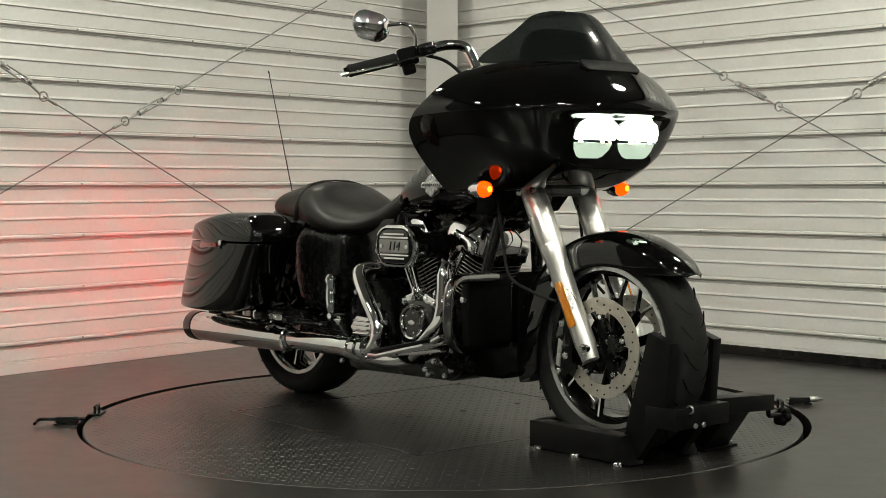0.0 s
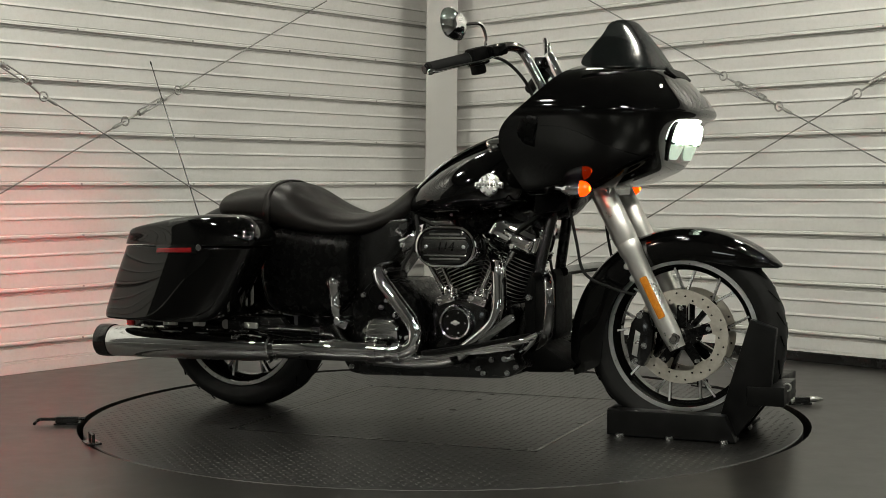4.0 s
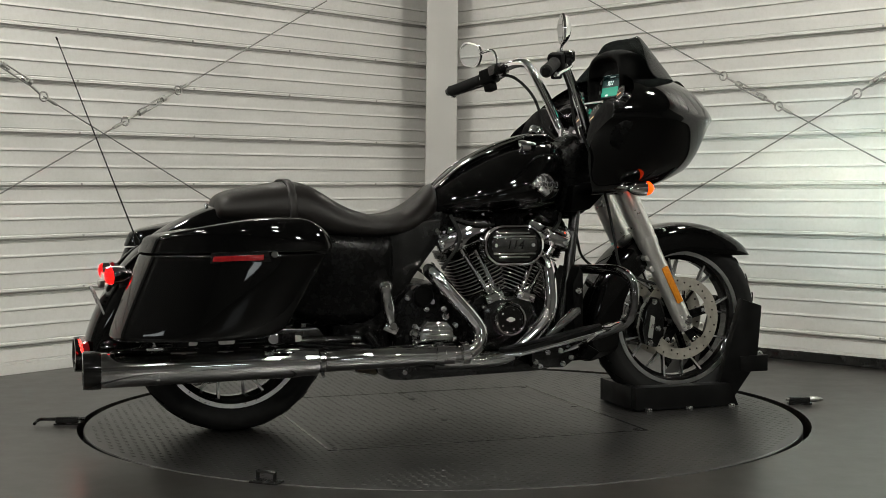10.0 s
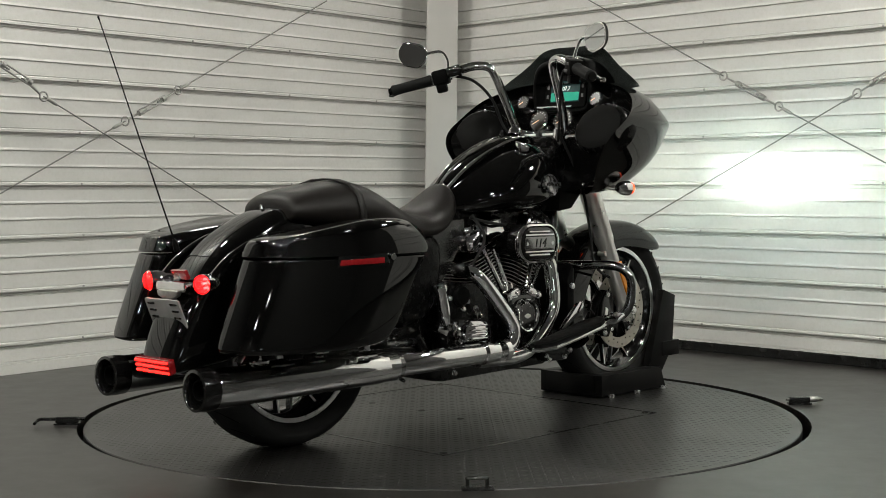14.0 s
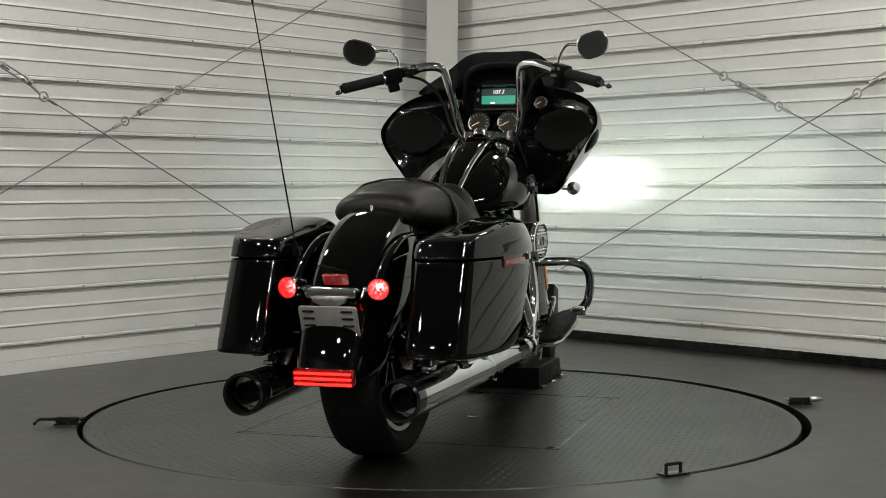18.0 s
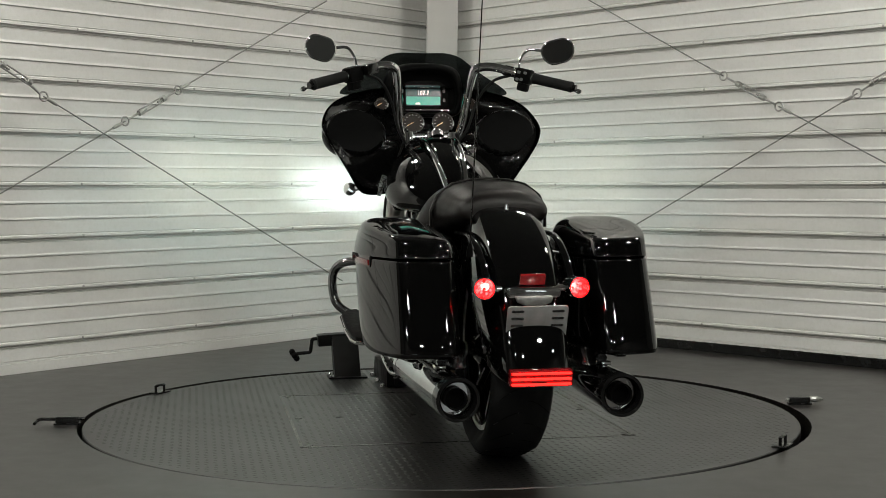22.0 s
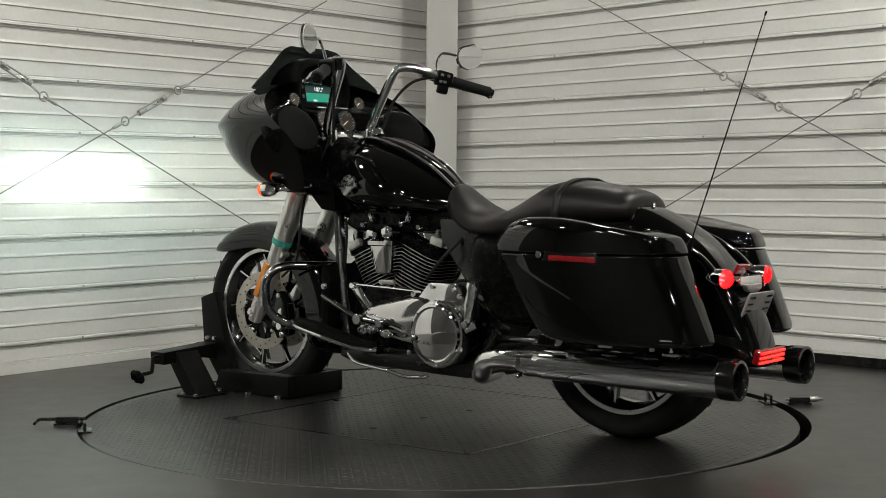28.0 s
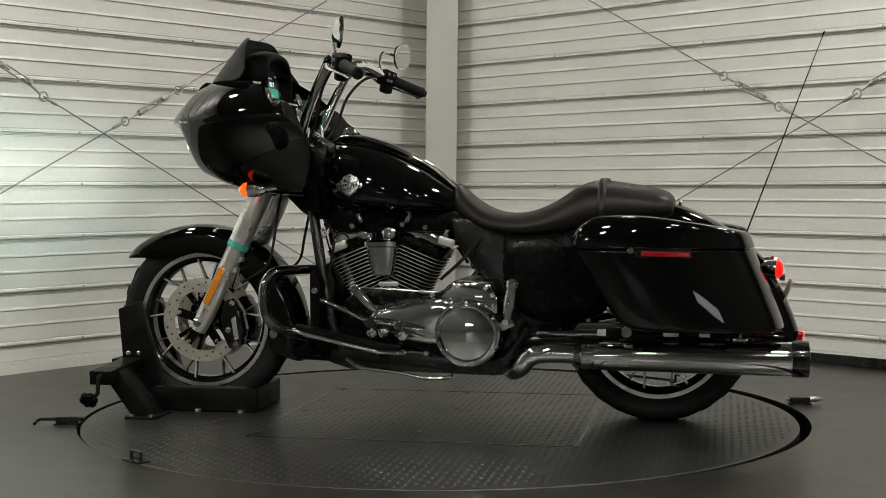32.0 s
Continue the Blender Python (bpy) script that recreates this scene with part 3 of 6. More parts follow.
# brake rotors and calipers on the front wheel
for s in (-1, 1):
    rotor = None
    bm = B()
    ring_plate(bm, (0, s * 0.064, 0), 0.110, 0.150, 0.005, "y", 64)
    for i in range(5):
        a = 2 * math.pi * i / 5 + 0.3
        slab(bm, [(0.112 * math.cos(a + u) * k, 0.112 * math.sin(a + u) * k) for u, k in ((-0.22, 1.02), (-0.13, 0.72), (0.13, 0.72), (0.22, 1.02))], s * 0.064 - 0.0025, s * 0.064 + 0.0025, "y", 0)
    rotor = part("brake_rotor", bm, STEEL, front_wheel, "drilled steel brake rotor")
    bm = B()
    for i in range(30):
        a = 2 * math.pi * i / 30
        r = 0.120 + 0.009 * (i % 3)
        cyl(bm, (r * math.cos(a), s * 0.0605, r * math.sin(a)), (r * math.cos(a), s * 0.0675, r * math.sin(a)), 0.0032, seg=8, bev=0)
    h = part("drilled_hole", bm, FRAME, rotor)
    h["kind"] = "stuff"
    bm = B()
    for i in range(5):
        a = 2 * math.pi * i / 5 + 0.3
        slab_bar(bm, (0.03 * math.cos(a), s * 0.062, 0.03 * math.sin(a)), (0.10 * math.cos(a), s * 0.064, 0.10 * math.sin(a)), 0.030, 0.008)
    part("rotor_carrier", bm, BLACK_METAL, rotor)
    for i in range(5):
        bm = B()
        a = 2 * math.pi * i / 5 + 0.3
        cyl(bm, (0.092 * math.cos(a), s * 0.064, 0.092 * math.sin(a)), (0.092 * math.cos(a), s * 0.075, 0.092 * math.sin(a)), 0.008, seg=10)
        part("rotor_bolt", bm, BOLT, rotor)
    # caliper behind the leg
    cal = None
    bm = B()
    out = [(-0.158, -0.085), (-0.112, -0.100), (-0.085, -0.045), (-0.080, 0.020), (-0.095, 0.075), (-0.125, 0.085), (-0.155, 0.040), (-0.170, -0.030)]
    slab(bm, [(FA[0] + x, FA[2] + z) for x, z in out], s * 0.045, s * 0.103, "y", 0.010)
    cal = part("brake_caliper", bm, GLOSS_METAL, bike, "black front brake caliper")
    bm = B()
    slab(bm, [(FA[0] + x, FA[2] + z) for x, z in ((-0.150, -0.060), (-0.133, -0.066), (-0.122, 0.010), (-0.138, 0.020))], s * 0.102, s * 0.106, "y", 0.001)
    part("caliper_badge", bm, SATIN, cal)
    for x, z in ((-0.110, -0.030), (-0.125, 0.066), (-0.140, -0.080)):
        bm = B()
        cyl(bm, (FA[0] + x, s * 0.101, FA[2] + z), (FA[0] + x, s * 0.109, FA[2] + z), 0.010, seg=12)
        part("caliper_bolt", bm, BOLT, cal)

# -- fork --
for s in (-1, 1):
    y = s * 0.108
    top, bot = Vector((0.560, y, 0.915)), Vector((0.874, y, 0.285))
    at = lambda k: top + (bot - top) * k
    leg = thing_part("fork_leg", bike, Matrix())
    leg["label"] = "chrome fork leg"
    bm = B()
    cyl(bm, at(0.0), at(0.60), 0.0265)
    part("fork_tube", bm, CHROME, leg)
    bm = B()
    lathe(bm, at(0.17), at(0.48), [(0.035, 0), (0.039, 0.04), (0.039, 0.94), (0.036, 1)], 24)
    part("upper_cover", bm, SATIN, leg, "satin aluminium cover")
    bm = B()
    lathe(bm, at(0.46), at(1.0), [(0.036, 0), (0.038, 0.03), (0.038, 0.10), (0.034, 0.14), (0.032, 0.5), (0.032, 0.86), (0.026, 1.0)], 24)
    part("slider", bm, SATIN, leg, "satin aluminium slider")
    bm = B()
    cyl(bm, (0.868, y - 0.030 * s, 0.318), (0.868, y + 0.030 * s, 0.318), 0.017)
    cyl(bm, (0.868, y + 0.026 * s, 0.318), (0.868, y + 0.038 * s, 0.318), 0.011, seg=6)
    part("axle_nut", bm, CHROME, leg)
    bm = B()
    d = (bot - top).normalized()
    c = at(0.745) + Vector((0.006, s * 0.034, 0))
    m = Matrix.Translation(c) @ Matrix(((d.x, 0, d.z, 0), (0, 1, 0, 0), (d.z, 0, -d.x, 0), (0, 0, 0, 1)))
    t_ = bmesh.new()
    slab(t_, rounded(0.142, 0.024, 0.005, 3), -0.004, 0.006, "y", 0.002)
    bmesh.ops.transform(t_, matrix=m, verts=t_.verts[:])
    merge(bm, t_)
    part("reflector", fix(bm), AMBER_LENS, leg, "amber side reflector")
    for k in (0.60, 0.66):
        bm = B()
        cyl(bm, at(k) + Vector((-0.035, -s * 0.02, 0.004)), at(k) + Vector((-0.035, s * 0.018, 0.004)), 0.011)
        part("caliper_mount", bm, SATIN, leg)
    if s > 0:
        bm = B()
        lathe(bm, at(0.497), at(0.528), [(0.0388, 0), (0.0392, 0.5), (0.0388, 1)], 24)
        part("tape_mark", bm, TEAL, leg, "strip of teal tape")
bm = B()
slab(bm, [(0.585, -0.142), (0.585, 0.142), (0.66, 0.142), (0.672, 0.06), (0.672, -0.06), (0.66, -0.142)], 0.765, 0.795, "z", 0.008)
part("fork_clamp", bm, DARK_CHROME, bike)
bm = B()
tube(bm, [(0.50, 0, 1.0), (0.44, 0, 0.70)], 0.032, 16)
part("steering_head", bm, FRAME, bike)


# -- front fender: a shell over the wheel --
def fender(axle, stations, hw, name, label, mat_, sub_=2):
    """stations: angle, outer radius, depth of the side skirt."""
    rings = []
    for ang, r, sk, w in stations:
        a = radians(ang)
        c, s_ = math.cos(a), math.sin(a)
        ring = []
        for y, rr in ((w, r - sk), (w, r - sk * 0.5), (w * 0.93, r - 0.020), (w * 0.62, r - 0.004), (0, r), (-w * 0.62, r - 0.004), (-w * 0.93, r - 0.020), (-w, r - sk * 0.5), (-w, r - sk)):
            ring.append((axle[0] + rr * c, y, axle[2] + rr * s_))
        rings.append(ring)
    bm = loft(rings, closed=False)
    ob = part(name, bm, mat_, bike, label)
    so = ob.modifiers.new("solid", "SOLIDIFY")
    so.thickness, so.offset = 0.004, 0
    md = ob.modifiers.new("subsurf", "SUBSURF")
    md.levels = md.render_levels = sub_
    return ob


fender(FA, [(36.5, 0.383, 0.012, 0.030), (41, 0.380, 0.040, 0.062), (50, 0.373, 0.085, 0.078), (66, 0.362, 0.105, 0.083), (85, 0.353, 0.108, 0.084), (105, 0.350, 0.108, 0.084), (125, 0.352, 0.112, 0.084),
            (145, 0.360, 0.120, 0.084), (165, 0.368, 0.125, 0.084), (182, 0.378, 0.130, 0.084), (196, 0.388, 0.125, 0.084), (202, 0.392, 0.118, 0.082)], 0.08, "front_fender", "gloss black front fender", PAINT)

# -- fairing --
SHELL = [
    # x, then y, z from the top centre over the side crease to the bottom centre
    (0.952, [(0, 1.040), (0.05, 1.038), (0.09, 1.034), (0.115, 1.030), (0.125, 1.026), (0.118, 1.020), (0.09, 1.016), (0.05, 1.014), (0, 1.013)]),
    (0.925, [(0, 1.078), (0.09, 1.074), (0.15, 1.058), (0.185, 1.038), (0.198, 1.026), (0.188, 1.014), (0.15, 1.004), (0.09, 1.0), (0, 1.0)]),
    (0.893, [(0, 1.110), (0.11, 1.105), (0.19, 1.078), (0.238, 1.043), (0.253, 1.026), (0.243, 1.012), (0.215, 1.002), (0.16, 1.0), (0, 1.0)]),
    (0.872, [(0, 1.133), (0.12, 1.127), (0.21, 1.092), (0.268, 1.045), (0.283, 1.024), (0.272, 1.004), (0.240, 0.985), (0.165, 0.980), (0, 0.978)]),
    (0.848, [(0, 1.155), (0.13, 1.148), (0.235, 1.103), (0.298, 1.048), (0.314, 1.023), (0.300, 0.992), (0.255, 0.930), (0.17, 0.888), (0, 0.882)]),
    (0.835, [(0, 1.162), (0.135, 1.155), (0.243, 1.107), (0.308, 1.048), (0.325, 1.023), (0.308, 0.987), (0.262, 0.905), (0.172, 0.848), (0, 0.842)]),
    (0.80, [(0, 1.178), (0.14, 1.172), (0.265, 1.118), (0.335, 1.050), (0.352, 1.022), (0.335, 0.98), (0.28, 0.885), (0.185, 0.835), (0, 0.828)]),
    (0.72, [(0, 1.19), (0.15, 1.186), (0.308, 1.140), (0.374, 1.062), (0.386, 1.021), (0.368, 0.97), (0.31, 0.865), (0.21, 0.80), (0, 0.795)]),
    (0.62, [(0, 1.192), (0.16, 1.190), (0.340, 1.150), (0.404, 1.070), (0.412, 1.020), (0.384, 0.965), (0.320, 0.86), (0.235, 0.775), (0, 0.78)]),
]
EDGE_Z, EDGE_X = (0.745, 0.76, 0.805, 0.87, 0.93, 0.965, 1.01, 1.03, 1.065, 1.13, 1.19), (0.450, 0.435, 0.402, 0.378, 0.366, 0.368, 0.415, 0.455, 0.495, 0.545, 0.600)


def sheared_ring(dx, key):
    return [(float(np.interp(z, EDGE_Z, EDGE_X)) + dx, y, z) for y, z in key]


rear_key = [(0, 1.188), (0.165, 1.186), (0.355, 1.143), (0.412, 1.070), (0.422, 1.018), (0.400, 0.962), (0.338, 0.87), (0.270, 0.755), (0, 0.80)]
rings = [half_ring(k, x) for x, k in SHELL]
rings.append(half_ring(sheared_ring(0.02, rear_key)))
rings.append(half_ring(sheared_ring(0.0, rear_key)))
bm = loft(rings, cap=(True, False))
crease_runs(bm, len(rings), len(rings[0]), {4: 0.30, 12: 0.30, 7: 0.35, 9: 0.35})
fairing = part("fairing", bm, PAINT, bike, "gloss black shark-nose fairing", subsurf=3, angle=180)
# rear face with the dash and the speaker pods
inner = thing_part("inner_fairing", bike, Matrix())
inner["label"] = "black inner fairing with gauges, screen and speakers"
bm = B()
rk = sheared_ring(0.02, [(y * 0.975, z * 0.985 + 0.015) for y, z in rear_key])
ring0 = half_ring(rk)
ctr = [(p[0] + 0.05, p[1] * 0.86, p[2] * 0.9 + 0.098) for p in ring0]
deep = [(p[0] + 0.06, p[1] * 0.45, p[2] * 0.6 + 0.39) for p in ring0]
add_ring_faces(bm, [[Vector(p) for p in r] for r in (ring0, ctr, deep)], cap=(False, True))
part("dash_panel", fix(bm), GLOSS_METAL, inner, subsurf=2, angle=180)
for s in (-1, 1):
    bm = B()
    n_ = Vector((-0.83, -0.10 * s, 0.30)).normalized()
    c = Vector((0.472, s * 0.292, 1.000))
    wide = Matrix.Translation(c) @ Matrix.Diagonal((1, 1.18, 0.92, 1)) @ Matrix.Translation(-c)
    lathe(bm, c + n_ * -0.05, c + n_ * 0.022, [(0.098, 0), (0.104, 0.4), (0.102, 0.75), (0.096, 0.92), (0.090, 1.0)], 40)
    bmesh.ops.transform(bm, matrix=wide, verts=bm.verts[:])
    pod = part("speaker_pod", bm, BLACK_METAL, inner, "oval black speaker pod", angle=60)
    bm = B()
    lathe(bm, c + n_ * 0.018, c + n_ * 0.027, [(0.091, 0), (0.089, 0.5), (0.075, 0.85), (0.05, 1.0)], 40)
    bmesh.ops.transform(bm, matrix=wide, verts=bm.verts[:])
    part("speaker_grille", bm, PLASTIC, pod)
# dash hood with the screen
hood = []
for x, w, zt, zb in ((0.775, 0.160, 1.200, 1.090), (0.700, 0.165, 1.268, 1.075), (0.640, 0.158, 1.288, 1.066), (0.600, 0.146, 1.276, 1.066), (0.594, 0.134, 1.262, 1.074), (0.600, 0.124, 1.250, 1.082), (0.645, 0.118, 1.236, 1.088)):
    hood.append(half_ring([(0, zt), (w * 0.75, zt - 0.008), (w, zt - 0.05), (w, zb + 0.02), (w * 0.8, zb), (0, zb)], x))
part("dash_hood", loft(hood), PLASTIC, inner, "black binnacle round the screen", subsurf=2, angle=180)


def dash_matrix(x, y, z, tilt=18):
    """A frame on the dash: x to the rider's right, y up, z towards the rider."""
    return Matrix.Translation((x, y, z)) @ Matrix.Rotation(radians(tilt), 4, "Y") @ Matrix(((0, 0, -1, 0), (-1, 0, 0, 0), (0, 1, 0, 0), (0, 0, 0, 1)))


DM = dash_matrix(0.632, 0.004, 1.152, 8)


def flat_part(name, w, h, lo, hi, m, material, parent, label="", r=0.004, cx=0.0, cy=0.0):
    bm = B()
    slab(bm, rounded(w, h, r, 3, cx, cy), lo, hi, "z", 0)
    bmesh.ops.transform(bm, matrix=m, verts=bm.verts[:])
    return part(name, fix(bm), material, parent, label)


scr = flat_part("screen_frame", 0.200, 0.120, -0.03, 0.004, DM, PLASTIC, inner, r=0.012)
flat_part("screen", 0.138, 0.080, 0.003, 0.0055, DM, SCREEN_TOP, scr, "lit radio screen, green and black")
flat_part("screen_band", 0.134, 0.032, 0.0055, 0.0065, DM, SCREEN_GREEN, scr, cy=-0.020)
flat_part("screen_line", 0.110, 0.003, 0.0055, 0.0066, DM, SCREEN_WHITE, scr, r=0.001, cy=0.030)
flat_part("screen_mark", 0.018, 0.006, 0.0064, 0.0072, DM, SCREEN_WHITE, scr, r=0.001, cx=-0.022, cy=-0.032)
text_part("screen_text", "107.7", 0.022, SCREEN_WHITE, scr, DM @ Matrix.Translation((0.0, 0.010, 0.0068)), 0.0004)
for sx in (-1, 1):
    for k in (-1, 1):
        flat_part("screen_button", 0.009, 0.013, 0.003, 0.007, DM, GREY_PLATE, scr, r=0.002, cx=sx * 0.083, cy=0.018 * k)
# gauges
for y, z, r in ((0.058, 1.040, 0.041), (-0.058, 1.040, 0.041), (0.175, 1.115, 0.026), (-0.175, 1.115, 0.026)):
    GM = dash_matrix(0.545 if r > 0.03 else 0.590, y, z, 20)
    bm = B()
    lathe(bm, GM @ Vector((0, 0, -0.04)), GM @ Vector((0, 0, 0.012)), [(r, 0), (r * 1.08, 0.7), (r * 1.06, 0.95), (r * 0.93, 1.0), (r * 0.92, 0.88)], 32)
    ga = part("gauge", bm, CHROME, inner, "round gauge with chrome bezel", angle=50)
    bm = B()
    cyl(bm, GM @ Vector((0, 0, 0.004)), GM @ Vector((0, 0, 0.009)), r * 0.93, seg=32)
    part("gauge_face", bm, GAUGE, ga)
    bm = B()
    for i in range(11):
        a = radians(-30 + 24 * i)
        d = Vector((math.cos(a), math.sin(a), 0))
        a_, b_ = d * r * 0.70, d * r * 0.86
        tube(bm, [GM @ Vector((a_.x, a_.y, 0.0095)), GM @ Vector((b_.x, b_.y, 0.0095))], 0.0008, 4)
    part("gauge_ticks", bm, WHITE_MARK, ga)
    bm = B()
    tube(bm, [GM @ Vector((0, 0, 0.0105)), GM @ Vector((-r * 0.6, -r * 0.35, 0.0105))], 0.0010, 5)
    part("needle", bm, GAUGE_GLOW, ga)
bm = B()
slab(bm, rounded(0.20, 0.012, 0.005, 3), -0.004, 0.004, "z")
bmesh.ops.transform(bm, matrix=dash_matrix(0.522, 0, 0.990, 20), verts=bm.verts[:])
part("trim_bar", fix(bm), CHROME, inner)
bm = B()
slab(bm, rounded(0.17, 0.008, 0.0035, 3), -0.004, 0.004, "z")
bmesh.ops.transform(bm, matrix=dash_matrix(0.560, 0, 1.092, 20), verts=bm.verts[:])
part("trim_bar", fix(bm), CHROME, inner)
# windshield
rows = []
for x, z, w, back in ((0.840, 1.160, 0.350, 0.215), (0.818, 1.192, 0.325, 0.205), (0.785, 1.240, 0.245, 0.150), (0.745, 1.285, 0.190, 0.090), (0.718, 1.316, 0.155, 0.060), (0.705, 1.326, 0.120, 0.045)):
    rows.append([(x - back * (abs(k) ** 2.2), w * k, z - (0.010 if abs(k) == 1 else 0)) for k in (-1, -0.75, -0.4, 0, 0.4, 0.75, 1)])
ws = part("windshield", loft(rows, closed=False), SMOKE, bike, "low smoked windshield", angle=180)
so = ws.modifiers.new("solid", "SOLIDIFY")
so.thickness, so.offset = 0.005, 0
md = ws.modifiers.new("subsurf", "SUBSURF")
md.levels = md.render_levels = 2
# air vent under the windshield
bm = B()
slab(bm, rounded(0.24, 0.046, 0.020, 4), -0.005, 0.005, "z", 0.003)
bmesh.ops.transform(bm, matrix=Matrix.Translation((0.846, 0, 1.150)) @ Matrix.Rotation(radians(44), 4, "Y") @ Matrix(((0, -1, 0, 0), (1, 0, 0, 0), (0, 0, 1, 0), (0, 0, 0, 1))), verts=bm.verts[:])
part("vent", fix(bm), PLASTIC, bike)

# headlights: two recessed projector bowls in a black bezel
head = thing_part("headlight", bike, Matrix())
head["label"] = "pair of LED headlights, lit bright white"
HT = Matrix.Translation((0.868, 0, 0.936)) @ Matrix.Rotation(radians(17), 4, "Y")


def head_slab(outline, lo, hi, material, name, parent, label="", bev=0.002):
    bm = B()
    slab(bm, outline, lo, hi, "x", bev)
    bmesh.ops.transform(bm, matrix=HT, verts=bm.verts[:])
    return part(name, fix(bm), material, parent, label)


head_slab([(-0.188, 0.070), (0.188, 0.070), (0.178, -0.02), (0.150, -0.066), (-0.150, -0.066), (-0.178, -0.02)], -0.03, 0.001, GLOSS_METAL, "bezel", head)
for s in (-1, 1):
    up_ = [(s * 0.006, 0.026), (s * 0.012, 0.046), (s * 0.036, 0.059), (s * 0.085, 0.064), (s * 0.134, 0.060), (s * 0.160, 0.048), (s * 0.172, 0.026), (s * 0.174, -0.003), (s * 0.010, -0.003)]
    lo_ = [(s * 0.012, -0.012), (s * 0.172, -0.012), (s * 0.166, -0.034), (s * 0.150, -0.054), (s * 0.136, -0.060), (s * 0.062, -0.060), (s * 0.044, -0.054), (s * 0.022, -0.034)]
    head_slab(up_ if s > 0 else up_[::-1], -0.006, 0.013, HEAD_FACE, "lit_reflector", head, "glowing upper reflector", 0.006)
    head_slab(lo_ if s > 0 else lo_[::-1], -0.006, 0.005, HEAD_LOW, "lower_bowl", head, "dim lower reflector", 0.002)
    # a narrow, a wide and a spilling emitter, each in a short black snout added only to shape its beam
    for y, wide, high, cut, side_cut, deep, glow_mat in ((0.110, 0.0032, 0.0013, 0.0009, 0.0022, 0.0155, HEAD_GLOW), (0.060, 0.0060, 0.0030, 0.0023, 0.0200, 0.0155, HEAD_WIDE), (0.148, 0.0060, 0.0016, 0.0024, 0.0170, 0.0060, HEAD_SPILL)):
        mid, ln = 0.8711 + deep / 2 + 0.0006, deep + 0.0025
        bm = B()
        slab(bm, rounded(wide, high, 0.0002, 1, s * y, 0.9264), 0.8725, 0.8730, "x", 0)
        part("emitter", bm, glow_mat, head, "headlight emitter", smooth=False)
        for k in (-1, 1):
            bm = B()
            box(bm, (mid, s * y, 0.92590 + k * (cut + 0.0004)), (ln, 2 * side_cut + 0.0016, 0.0008), (0, 4, 0), bev=0)
            part("visor", bm, FRAME, head, "thin black plate added to cut the beam's height", smooth=False)
            bm = B()
            box(bm, (mid, s * y + k * (side_cut + 0.0004), 0.92590), (ln, 0.0008, 2 * cut + 0.0016), (0, 4, 0), bev=0)
            part("blinker", bm, FRAME, head, "thin black plate added to cut the beam's width", smooth=False)
        bm = B()
        box(bm, (0.8708, s * y, 0.92650), (0.0010, 2 * side_cut + 0.0016, 2 * cut + 0.0016), (0, 4, 0), bev=0)
        part("snout_back", bm, FRAME, head, smooth=False)

# turn signals
for s in (-1, 1):
    ts = thing_part("turn_signal", bike, Matrix())
    ts["label"] = "round amber turn signal, lit"
    c = Vector((0.598, s * 0.298, 0.788))
    bm = B()
    cyl(bm, c + Vector((-0.10, -s * 0.05, 0.01)), c + Vector((-0.03, -s * 0.012, 0)), 0.010)
    cyl(bm, c + Vector((-0.12, -s * 0.10, 0.01)), c + Vector((-0.09, -s * 0.045, 0.01)), 0.013)
    part("stalk", bm, CHROME, ts)
    bm = B()
    lathe(bm, c + Vector((-0.045, 0, 0)), c + Vector((0.016, 0, 0)), [(0.011, 0), (0.021, 0.25), (0.026, 0.6), (0.0265, 1.0), (0.0235, 1.0)], 24)
    part("housing", bm, CHROME, ts)
    bm = B()
    lathe(bm, c + Vector((0.012, 0, 0)), c + Vector((0.046, 0, 0)), [(0.0245, 0), (0.0245, 0.25), (0.0215, 0.6), (0.014, 0.88), (0.005, 1.0)], 24)
    part("lens", bm, AMBER_GLOW, ts, "glowing amber lens")
    bm = B()
    lathe(bm, c + Vector((0.036, 0, 0)), c + Vector((0.0475, 0, 0)), [(0.016, 0), (0.0125, 0.5), (0.005, 1.0)], 16)
    part("bulb_glow", bm, AMBER_CORE, ts, "bright lens centre")

# -- tank --
TANK = [
    (-0.090, [(0, 0.760), (0.030, 0.757), (0.050, 0.735), (0.050, 0.715), (0.030, 0.705), (0, 0.705)]),
    (-0.050, [(0, 0.790), (0.050, 0.785), (0.090, 0.750), (0.095, 0.720), (0.070, 0.700), (0, 0.700)]),
    (0.040, [(0, 0.860), (0.075, 0.850), (0.160, 0.805), (0.190, 0.745), (0.155, 0.702), (0, 0.698)]),
    (0.150, [(0, 0.915), (0.090, 0.904), (0.185, 0.858), (0.225, 0.770), (0.190, 0.704), (0, 0.695)]),
    (0.260, [(0, 0.955), (0.092, 0.943), (0.188, 0.895), (0.227, 0.795), (0.195, 0.708), (0, 0.698)]),
    (0.350, [(0, 0.968), (0.085, 0.956), (0.165, 0.910), (0.200, 0.810), (0.170, 0.725), (0, 0.715)]),
    (0.405, [(0, 0.955), (0.060, 0.945), (0.110, 0.890), (0.130, 0.810), (0.110, 0.750), (0, 0.745)]),
]
tank = part("fuel_tank", loft([half_ring(k, x) for x, k in TANK]), PAINT, bike, "gloss black teardrop fuel tank", subsurf=3, angle=180)
